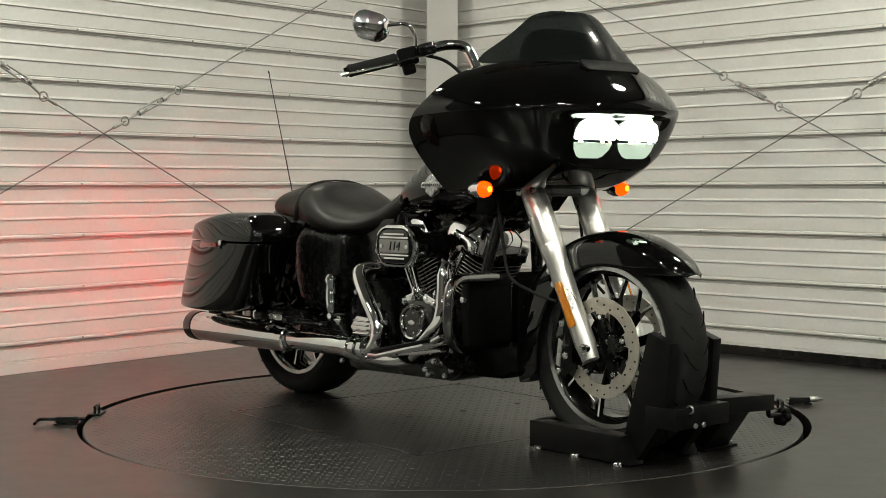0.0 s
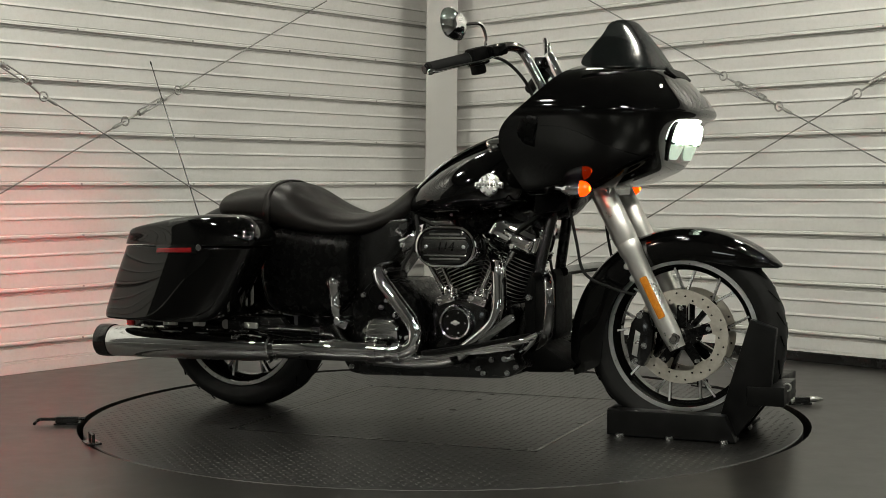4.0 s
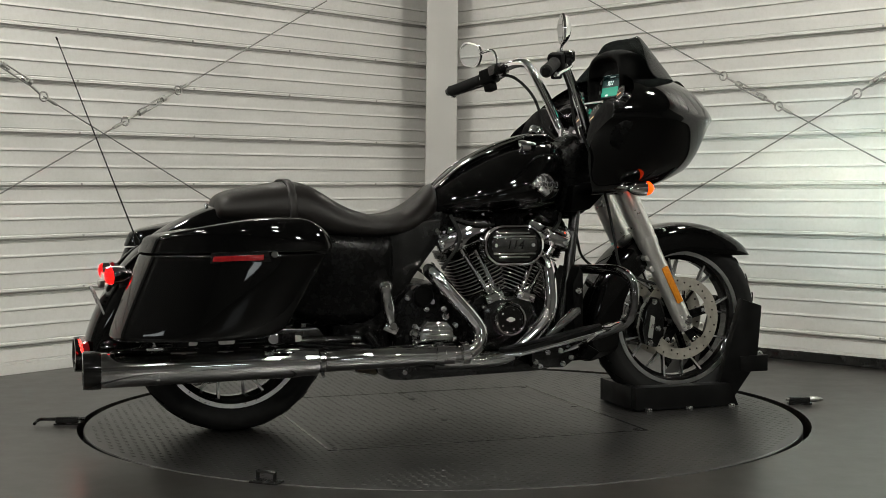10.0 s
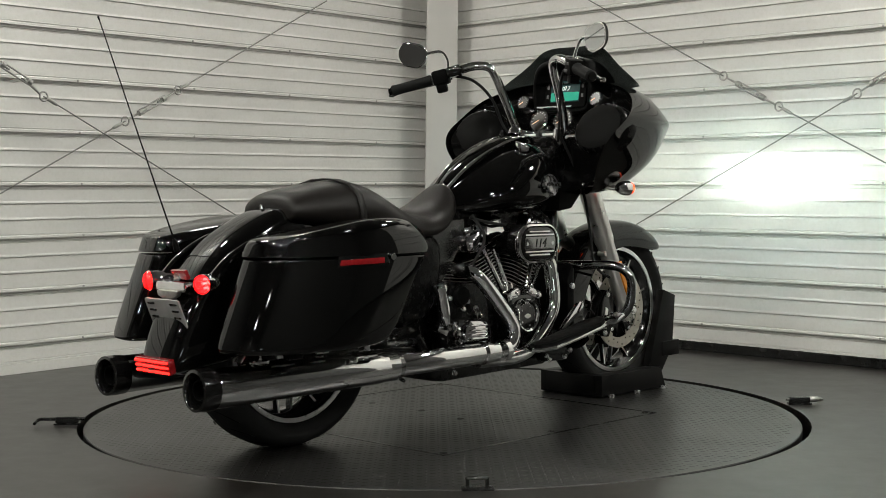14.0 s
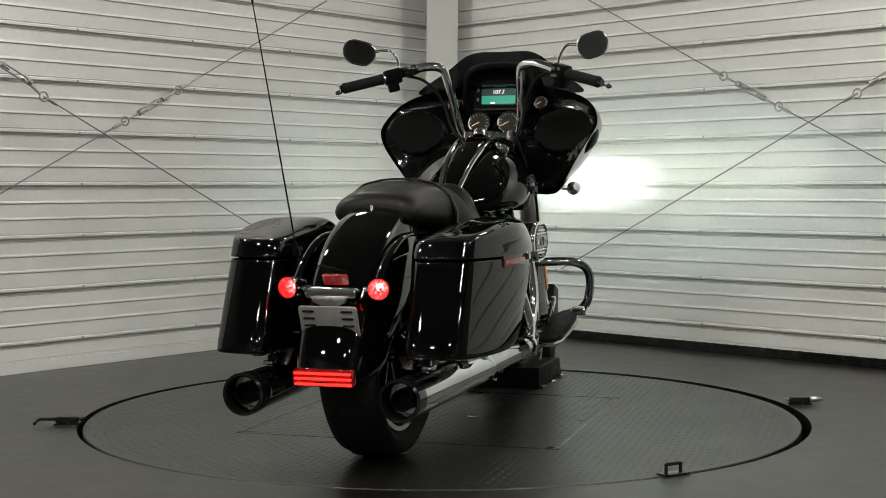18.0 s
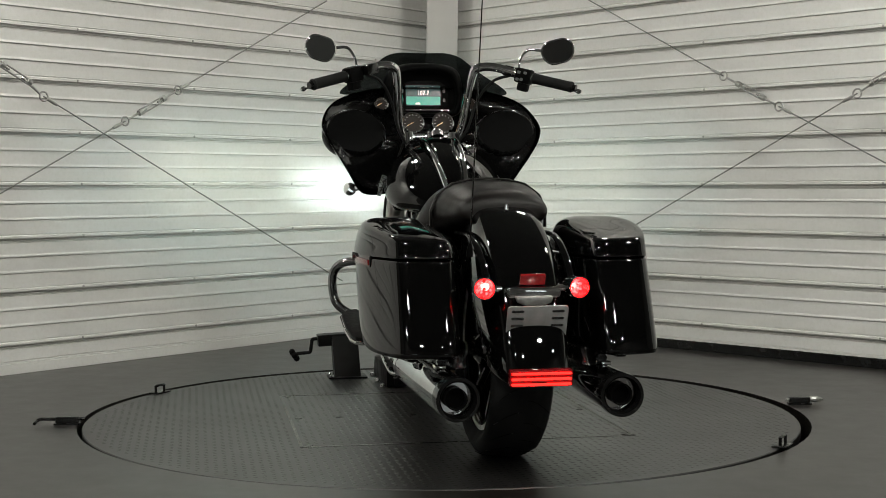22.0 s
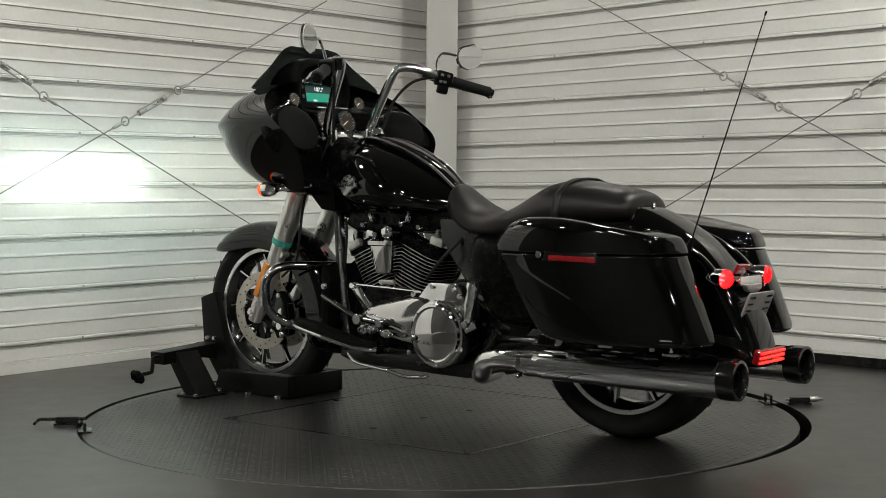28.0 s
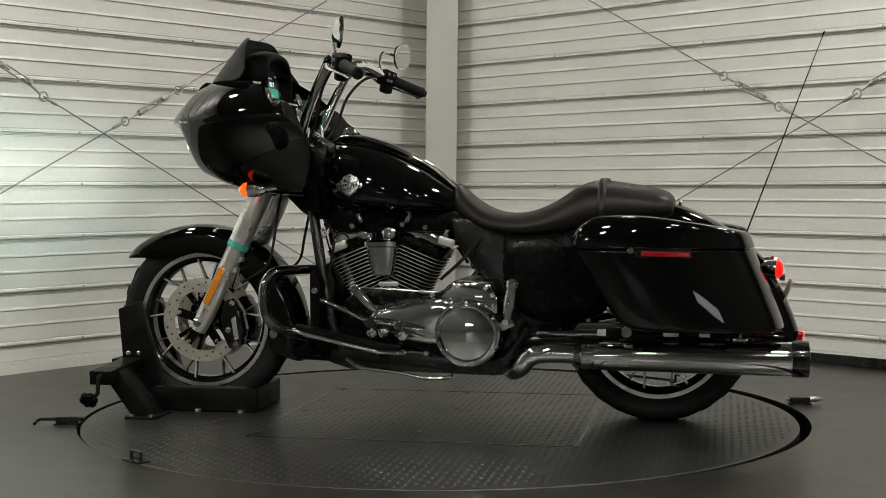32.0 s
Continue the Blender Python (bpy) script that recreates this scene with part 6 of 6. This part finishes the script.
slab(bm, [(0.46, 0.26), (0.40, 0.29), (0.36, 0.25), (0.37, 0.185), (0.50, 0.19), (0.535, 0.215)], -0.12, 0.12, "y", 0.012)
part("chin_deflector", bm, PLASTIC, bike)
bm = B()
lathe(bm, (-0.33, 0.0, 0.215), (-0.23, 0.0, 0.195), [(0.03, 0), (0.045, 0.2), (0.045, 0.8), (0.03, 1)], 24)
part("catalyst", bm, BRASS, bike)
# neck cover and fairing support between tank, fork and fairing
neck = [half_ring([(0, zt), (w * 0.8, zt), (w, zt - 0.03), (w, zb + 0.03), (w * 0.7, zb), (0, zb)], x) for x, w, zt, zb in ((0.375, 0.060, 0.90, 0.70), (0.400, 0.105, 0.95, 0.69), (0.470, 0.110, 0.99, 0.68), (0.520, 0.095, 0.98, 0.72), (0.545, 0.060, 0.95, 0.76))]
part("neck_cover", loft(neck), BLACK_METAL, bike, "black neck cover", subsurf=2, angle=180)
bm = B()
slab(bm, [(0.405, 0.705), (0.415, 0.80), (0.54, 0.82), (0.53, 0.765), (0.48, 0.715)], -0.150, 0.150, "y", 0.012)
part("fairing_support", bm, PLASTIC, bike)
# battery box and the rails that carry the bags
bm = B()
slab(bm, [(-0.43, 0.26), (-0.44, 0.66), (-0.05, 0.69), (-0.06, 0.61), (-0.16, 0.48), (-0.19, 0.23), (-0.34, 0.215)], -0.120, 0.120, "y", 0.012)
part("battery_box", bm, FRAME, bike)
for s in (-1, 1):
    bm = B()
    tube(bm, [(-0.36, s * 0.180, 0.300), (-0.48, s * 0.222, 0.308), (-0.80, s * 0.235, 0.312), (-1.03, s * 0.226, 0.316)], 0.016, 10, 5, flat=0.8)
    slab(bm, [(-0.46, 0.298), (-0.50, 0.345), (-1.02, 0.345), (-1.06, 0.300)], s * 0.165, s * 0.205, "y", 0.006)
    rail = part("bag_rail", bm, FRAME, bike, "black bag support rail")
    for x, ln in ((-0.60, 0.075), (-0.80, 0.050), (-0.93, 0.080)):
        bm = B()
        slab(bm, rounded(ln, 0.020, 0.005, 2, x, 0.318), s * 0.246, s * 0.254, "y", 0.002)
        cyl(bm, (x, s * 0.25, 0.318), (x, s * 0.262, 0.318), 0.007, seg=8)
        part("rail_bracket", bm, SATIN, rail, "bright bracket")
# cables and hoses
for pts, r, m in (([(0.46, -0.10, 1.0), (0.52, -0.16, 0.80), (0.56, -0.17, 0.62), (0.585, -0.165, 0.52), (0.66, -0.14, 0.475), (0.74, -0.12, 0.45)], 0.005, RUBBER),
                  ([(0.47, 0.10, 0.98), (0.54, 0.16, 0.78), (0.57, 0.17, 0.60), (0.60, 0.16, 0.52), (0.70, 0.13, 0.46)], 0.005, RUBBER),
                  ([(0.40, -0.07, 0.70), (0.36, -0.14, 0.66), (0.30, -0.12, 0.60)], 0.006, RUBBER),
                  ([(-0.02, -0.12, 0.70), (0.00, -0.16, 0.62), (-0.06, -0.15, 0.52)], 0.006, RUBBER),
                  ([(-0.01, -0.10, 0.69), (0.06, -0.145, 0.67), (0.13, -0.14, 0.665)], 0.005, RUBBER),
                  ([(-0.15, 0.12, 0.62), (-0.10, 0.17, 0.55), (-0.02, 0.15, 0.48)], 0.006, RUBBER),
                  ([(0.40, 0.10, 0.68), (0.36, 0.14, 0.62), (0.38, 0.13, 0.50)], 0.005, RUBBER)):
    bm = B()
    tube(bm, pts, r, 8, 6)
    part("hose", bm, m, bike)
# dark trough under the tank
bm = B()
slab(bm, [(-0.08, 0.64), (-0.10, 0.712), (0.38, 0.722), (0.42, 0.66), (0.36, 0.635)], -0.085, 0.085, "y", 0.012)
part("backbone_cover", bm, BLACK_METAL, bike)
# coil and wiring clutter between engine and tank
for i in range(9):
    x = -0.04 + 0.05 * i
    bm = B()
    box(bm, (x, 0.05 * (-1) ** i, 0.675), (0.04, 0.10, 0.03), (0, 8 * (i % 3), 10 * i), 0.006)
    part("wiring_cover", bm, PLASTIC, bike)
for x, z, s in ((-0.01, 0.655, -1), (0.06, 0.665, -1), (0.27, 0.668, -1), (0.34, 0.66, -1), (0.12, 0.67, 1), (0.04, 0.66, 1), (0.30, 0.665, 1)):
    bm = B()
    cyl(bm, (x, s * 0.105, z), (x, s * 0.125, z - 0.004), 0.010, seg=10)
    part("clip", bm, CHROME, bike)

# -- handlebar --
bar = thing_part("handlebar", bike, Matrix())
bar["label"] = "tall chrome handlebar with black grips and mirrors"
bm = B()
half = [(0.486, 0.0, 0.985), (0.484, 0.085, 0.985), (0.476, 0.115, 1.010), (0.434, 0.130, 1.110), (0.386, 0.142, 1.205), (0.366, 0.158, 1.238), (0.342, 0.205, 1.243), (0.312, 0.260, 1.228), (0.270, 0.335, 1.200), (0.180, 0.470, 1.160)]
tube(bm, [(x, -y, z) for x, y, z in half[:0:-1]] + half, 0.0165, 18, 6)
part("bar", bm, CHROME, bar)
for s in (-1, 1):
    a, b_ = Vector((0.262, s * 0.348, 1.196)), Vector((0.178, s * 0.478, 1.157))
    d = (b_ - a).normalized()
    bm = B()
    lathe(bm, a, b_, [(0.017, 0), (0.021, 0.03), (0.0195, 0.1), (0.0195, 0.9), (0.021, 0.96), (0.017, 1)], 18)
    part("grip", bm, RUBBER, bar, "black rubber grip")
    bm = B()
    cyl(bm, b_, b_ + d * 0.012, 0.014)
    part("grip_end", bm, GLOSS_METAL, bar)
    bm = B()
    m_ = Matrix.Translation(a - d * 0.035) @ d.to_track_quat("X", "Z").to_matrix().to_4x4()
    t_ = bmesh.new()
    box(t_, (0, 0, 0), (0.062, 0.050, 0.056), bev=0.010)
    box(t_, (0.005, 0.0, -0.036), (0.040, 0.036, 0.04), bev=0.008)
    bmesh.ops.transform(t_, matrix=m_, verts=t_.verts[:])
    merge(bm, t_)
    sw = part("switch_housing", bm, PLASTIC, bar)
    bm = B()
    t_ = bmesh.new()
    for i, (u, v) in enumerate(((-0.015, 0.01), (0.010, 0.012), (0.0, -0.014), (-0.016, -0.016))):
        box(t_, (u, -0.026, v), (0.012, 0.006, 0.010), bev=0.002)
    bmesh.ops.transform(t_, matrix=m_, verts=t_.verts[:])
    merge(bm, t_)
    part("switch", bm, GREY_PLATE, sw)
    bm = B()
    t_ = bmesh.new()
    box(t_, (-0.060, 0.02, 0.006), (0.058, 0.060, 0.040), bev=0.010)
    bmesh.ops.transform(t_, matrix=m_, verts=t_.verts[:])
    merge(bm, t_)
    part("master_cylinder", bm, GLOSS_METAL, bar)
    # lever
    bm = B()
    f = Vector((0.055, 0, -0.005))
    tube(bm, [a - d * 0.05 + f * 0.8, a + d * 0.02 + f * 1.1, a + d * 0.10 + f * 0.95, a + d * 0.190 + f * 0.80], 0.007, 10, 4, flat=0.6)
    lathe(bm, a + d * 0.182 + f * 0.81, a + d * 0.205 + f * 0.76, [(0.006, 0), (0.010, 0.5), (0.005, 1)], 12)
    part("lever", bm, CHROME, bar, "chrome lever")
    # mirror
    mir = thing_part("mirror", bar, Matrix())
    mc = Vector((0.250, s * 0.440, 1.294))
    base = a - d * 0.055 + Vector((0.01, 0, 0.025))
    bm = B()
    tube(bm, [base, base + Vector((0.005, s * 0.008, 0.035)), base + Vector((-0.002, s * 0.035, 0.068)), mc + Vector((0.025, -s * 0.050, 0.004)), mc + Vector((0.012, -s * 0.02, 0))], 0.0055, 10, 5)
    part("mirror_stem", bm, CHROME, mir)
    n_ = Vector((-0.93, -0.36 if s > 0 else 0.24, -0.05)).normalized()
    u_ = Vector((0, 0, 1)).cross(n_).normalized()
    v_ = n_.cross(u_)
    lean = Matrix.Rotation(radians(-13 * s), 3, n_)
    u_, v_ = lean @ u_, lean @ v_
    def mring(w, h, off):
        o = rounded(w, h, h * 0.48, 5)
        return [mc + u_ * (x * (1 + 0.12 * y / h)) + v_ * y + n_ * off for x, y in o]
    bm = loft([mring(0.050, 0.030, -0.026), mring(0.095, 0.066, -0.018), mring(0.124, 0.092, -0.004), mring(0.124, 0.092, 0.004), mring(0.114, 0.082, 0.006)])
    part("mirror_shell", bm, CHROME, mir, angle=30)
    bm = loft([mring(0.113, 0.081, 0.0045), mring(0.113, 0.081, 0.0068)])
    part("mirror_glass", bm, MIRROR, mir, "mirror glass")
    # clutch or brake hose
    bm = B()
    tube(bm, [a - d * 0.07, (0.345, s * 0.215, 1.190), (0.395, s * 0.165, 1.120), (0.425, s * 0.135, 1.020), (0.46, s * 0.10, 0.96)], 0.0055, 8, 6)
    part("bar_hose", bm, RUBBER, bar)
    bm = B()
    cyl(bm, (0.480, s * 0.085, 0.945), (0.484, s * 0.085, 1.003), 0.022)
    part("riser", bm, CHROME, bar)

# ---- turntable disc, wheel chock, ring handles ----
disc = thing("turntable", "round turntable of worn dark tread plate, flush in the floor", "turntable")
bm = B()
OFF_CENTRE = 0.006
lathe(bm, (OFF_CENTRE, 0, -0.030), (OFF_CENTRE, 0, 0.0), [(DISC_R - 0.002, 0), (DISC_R, 0.1), (DISC_R, 0.9), (DISC_R - 0.003, 1.0)], 120)
part("disc_plate", bm, TREAD, disc, angle=30)
# raised lugs, set crosswise in turn
lug_v, lug_f = [], []
LP = 0.026
for i in range(-47, 48):
    for j in range(-47, 48):
        x, y = (i + 0.5) * LP, (j + 0.5) * LP
        if math.hypot(x, y) > DISC_R - 0.03 or abs(abs(x) - 0.53) < 0.012 and abs(y) < 0.54 or abs(abs(y) - 0.53) < 0.012 and abs(x) < 0.54:
            continue
        a = radians(45 if (i + j) % 2 else -45)
        ca, sa = math.cos(a), math.sin(a)
        k = len(lug_v)
        for u, v, z in ((-0.0105, 0, 0), (-0.0055, -0.0042, 0), (0.0055, -0.0042, 0), (0.0105, 0, 0), (0.0055, 0.0042, 0), (-0.0055, 0.0042, 0), (-0.006, -0.0012, 0.0011), (0.006, -0.0012, 0.0011), (0.006, 0.0012, 0.0011), (-0.006, 0.0012, 0.0011)):
            lug_v.append((x + OFF_CENTRE + u * ca - v * sa, y + u * sa + v * ca, z - 0.0002))
        for f in ((0, 1, 6), (1, 2, 7, 6), (2, 3, 7), (3, 8, 7), (3, 4, 8), (4, 5, 9, 8), (5, 0, 9), (0, 6, 9), (6, 7, 8, 9)):
            lug_f.append([k + q for q in f])
me = bpy.data.meshes.new("tread_relief")
me.from_pydata(lug_v, [], lug_f)
me.materials.append(TREAD)
for p in me.polygons:
    p.use_smooth = True
lugs = new("tread_relief", me)
lugs.parent = disc
tagged(lugs, "small raised steel tread lugs", kind="stuff")
bm = B()
for x0, y0, x1, y1 in ((-0.53, -0.53, 0.53, -0.53), (0.53, -0.53, 0.53, 0.53), (0.53, 0.53, -0.53, 0.53), (-0.53, 0.53, -0.53, -0.53)):
    ln = math.hypot(x1 - x0, y1 - y0)
    box(bm, ((x0 + x1) / 2, (y0 + y1) / 2, 0.0), (abs(x1 - x0) + 0.010, abs(y1 - y0) + 0.010, 0.0024), bev=0)
part("hatch_seam", bm, FRAME, disc, "dark seam of a square hatch", smooth=False)
for x, y in ((-0.505, -0.505), (0.505, -0.505), (0.505, 0.505), (-0.505, 0.505), (0.0, 0.50), (0.0, -0.50), (0.0, 0.36), (0.0, 0.10), (-0.03, -0.12), (0.505, 0.0)):
    bm = B()
    cyl(bm, (x, y, -0.002), (x, y, 0.0015), 0.012, seg=14, bev=0.0005)
    part("disc_bolt", bm, FRAME, disc)

chock = thing("wheel_chock", "black steel wheel chock holding the front tyre", "wheel chock")
for s in (-1, 1):
    bm = B()
    slab(bm, [(0.655, 0.004), (0.655, 0.085), (1.030, 0.085), (1.065, 0.004)], s * 0.088, s * 0.150, "y", 0.004)
    part("side_rail", bm, CHOCK, chock)
    bm = B()
    slab(bm, [(0.990, 0.010), (1.009, 0.085), (1.100, 0.385), (1.180, 0.358), (1.162, 0.150), (1.055, 0.010)], s * 0.078, s * 0.112, "y", 0.004)
    part("upright", bm, CHOCK, chock)
    for x in (0.70, 0.86, 1.03):
        bm = B()
        cyl(bm, (x, s * 0.160, 0.0), (x, s * 0.160, 0.012), 0.013, seg=6)
        part("foot_bolt", bm, BOLT, chock)
bm = B()
slab(bm, [(1.090, 0.118), (1.090, 0.176), (1.205, 0.178), (1.205, 0.118)], -0.115, 0.118, "y", 0.004)
part("cross_box", bm, CHOCK, chock)
bm = B()
box(bm, (0.665, 0, 0.045), (0.03, 0.24, 0.08))
part("rear_plate", bm, CHOCK, chock)
bm = B()
box(bm, (1.125, 0.240, 0.152), (0.080, 0.285, 0.048), (-3, 0, 0))
part("support_arm", bm, CHOCK, chock)
bm = B()
slab(bm, [(0.960, 0.004), (1.035, 0.004), (1.150, 0.160), (1.085, 0.165)], 0.215, 0.325, "y", 0.004)
part("support_leg", bm, CHOCK, chock)
bm = B()
box(bm, (0.998, 0.270, 0.004), (0.11, 0.16, 0.008), bev=0.002)
part("leg_foot", bm, CHOCK, chock)
for x in (0.96, 1.03):
    bm = B()
    cyl(bm, (x, 0.338, 0.007), (x, 0.338, 0.016), 0.010, seg=6)
    part("foot_bolt", bm, BOLT, chock)
for y, z in ((0.118, 0.20), (0.118, 0.155)):
    for x in (1.10, 1.14):
        bm = B()
        cyl(bm, (x, y - 0.01, z), (x, y + 0.006, z), 0.008, seg=6)
        part("arm_bolt", bm, BOLT, chock)
bm = B()
tube(bm, [(1.12, 0.375, 0.152), (1.12, 0.398, 0.151), (1.12, 0.406, 0.143), (1.12, 0.412, 0.102), (1.12, 0.421, 0.094), (1.12, 0.472, 0.090)], 0.0075, 8, 3)
kn = part("knob_stem", bm, CHOCK, chock)
bm = B()
for i in range(6):
    a = 2 * math.pi * i / 6
    lathe(bm, (1.12 + 0.018 * math.cos(a), 0.470 + 0.010 * math.sin(a), 0.088 + 0.014 * math.sin(a)), (1.12 + 0.018 * math.cos(a), 0.492 + 0.010 * math.sin(a), 0.080 + 0.014 * math.sin(a)), [(0.008, 0), (0.014, 0.3), (0.014, 0.7), (0.008, 1)], 10)
part("star_knob", bm, PLASTIC, kn)
bm = B()
torus(bm, (1.205, -0.055, 0.172), (0, 1, 0), 0.011, 0.003)
part("ring_pin", bm, GALV, chock)
bm = B()
for sx in (-1, 1):
    cyl(bm, (1.216, -0.03 + sx * 0.018, 0.128), (1.222, -0.03 + sx * 0.018, 0.128), 0.008, seg=8)
part("wing_nut", bm, GALV, chock)


def ring_handle():
    """A small lifting handle: base plate and a square bail."""
    h = thing("lift_handle", "small black steel lifting handle at the disc's edge", "handle", "turntable handles")
    bm = B()
    box(bm, (0, 0, 0.003), (0.085, 0.045, 0.006), bev=0.002)
    part("handle_base", bm, FRAME, h)
    bm = B()
    tube(bm, [(-0.026, 0.0, 0.003), (-0.026, 0.0, 0.026), (-0.024, 0, 0.030), (0.024, 0.0, 0.030), (0.026, 0, 0.026), (0.026, 0.0, 0.003)], 0.005, 8, 2)
    part("bail", bm, FRAME, h)
    return h


handle_a = ring_handle()
handle_b = copy_thing(handle_a, Matrix())

# floor anchors outside the disc
for (x, y), turn, lab in (((-1.262, -0.185), 2, "black steel locking pin with a bent handle on the floor"), ((1.303, 0.186), 2, "steel locking pin on the floor")):
    an = thing("floor_lock", lab, "lock", at=pose(x, y, 0, 0, 0, turn))
    bm = B()
    slab(bm, rounded(0.085, 0.036, 0.004, 2), 0.0, 0.005, "z", 0.001)
    part("lock_base", bm, FRAME, an)
    bm = B()
    box(bm, (0.0, 0, 0.016), (0.075, 0.026, 0.022), bev=0.005)
    part("lock_body", bm, FRAME, an)
    bm = B()
    if x < 0:
        tube(bm, [(0.06, 0, 0.018), (-0.05, 0, 0.018), (-0.085, 0, 0.018), (-0.095, -0.012, 0.016), (-0.098, -0.045, 0.010)], 0.0055, 8, 4)
    else:
        cyl(bm, (-0.05, 0, 0.018), (0.05, 0, 0.018), 0.005)
        lathe(bm, (0.03, 0, 0.018), (0.085, 0, 0.018), [(0.006, 0), (0.011, 0.2), (0.011, 0.6), (0.004, 1)], 12)
    part("lock_pin", bm, BLACK_METAL if x < 0 else GALV, an)

# wall bracing
CABLE_LABEL = "thin steel bracing cable with a turnbuckle"
cable_run("left", (0.898, 1.768), (3.448, 0.473), ((1.896, 1.252), (2.202, 1.097)), CABLE_LABEL)
cable_run("left", (3.180, 1.496), (0.795, 0.296), ((2.909, 1.350), (2.630, 1.188)), CABLE_LABEL)
cable_run("right", (1.051, 1.854), (3.400, 0.641), ((2.084, 1.306), (2.381, 1.152)), CABLE_LABEL)
cable_run("right", (3.156, 1.396), (1.088, 0.366), ((3.024, 1.324), (2.769, 1.191)), CABLE_LABEL)


# ---- the turntable's turning ----
HEAD0, RATE, SHIFT = -50.26, 6.834, -0.0467


def turned(local):
    return [(float(t), pose(0, 0, 0, 0, 0, HEAD0 + RATE * t) @ local) for t in range(33)]


def motions():
    walk(disc, turned(Matrix()))
    walk(bike, turned(pose(0, SHIFT, 0)))
    walk(chock, turned(pose(0, SHIFT, 0)))
    for h, (x, y) in ((handle_a, (-0.797, -0.870)), (handle_b, (0.706, 1.031))):
        y += SHIFT
        walk(h, turned(pose(x, y, 0, 0, 0, math.degrees(math.atan2(y, x)) + 90)))


motions()
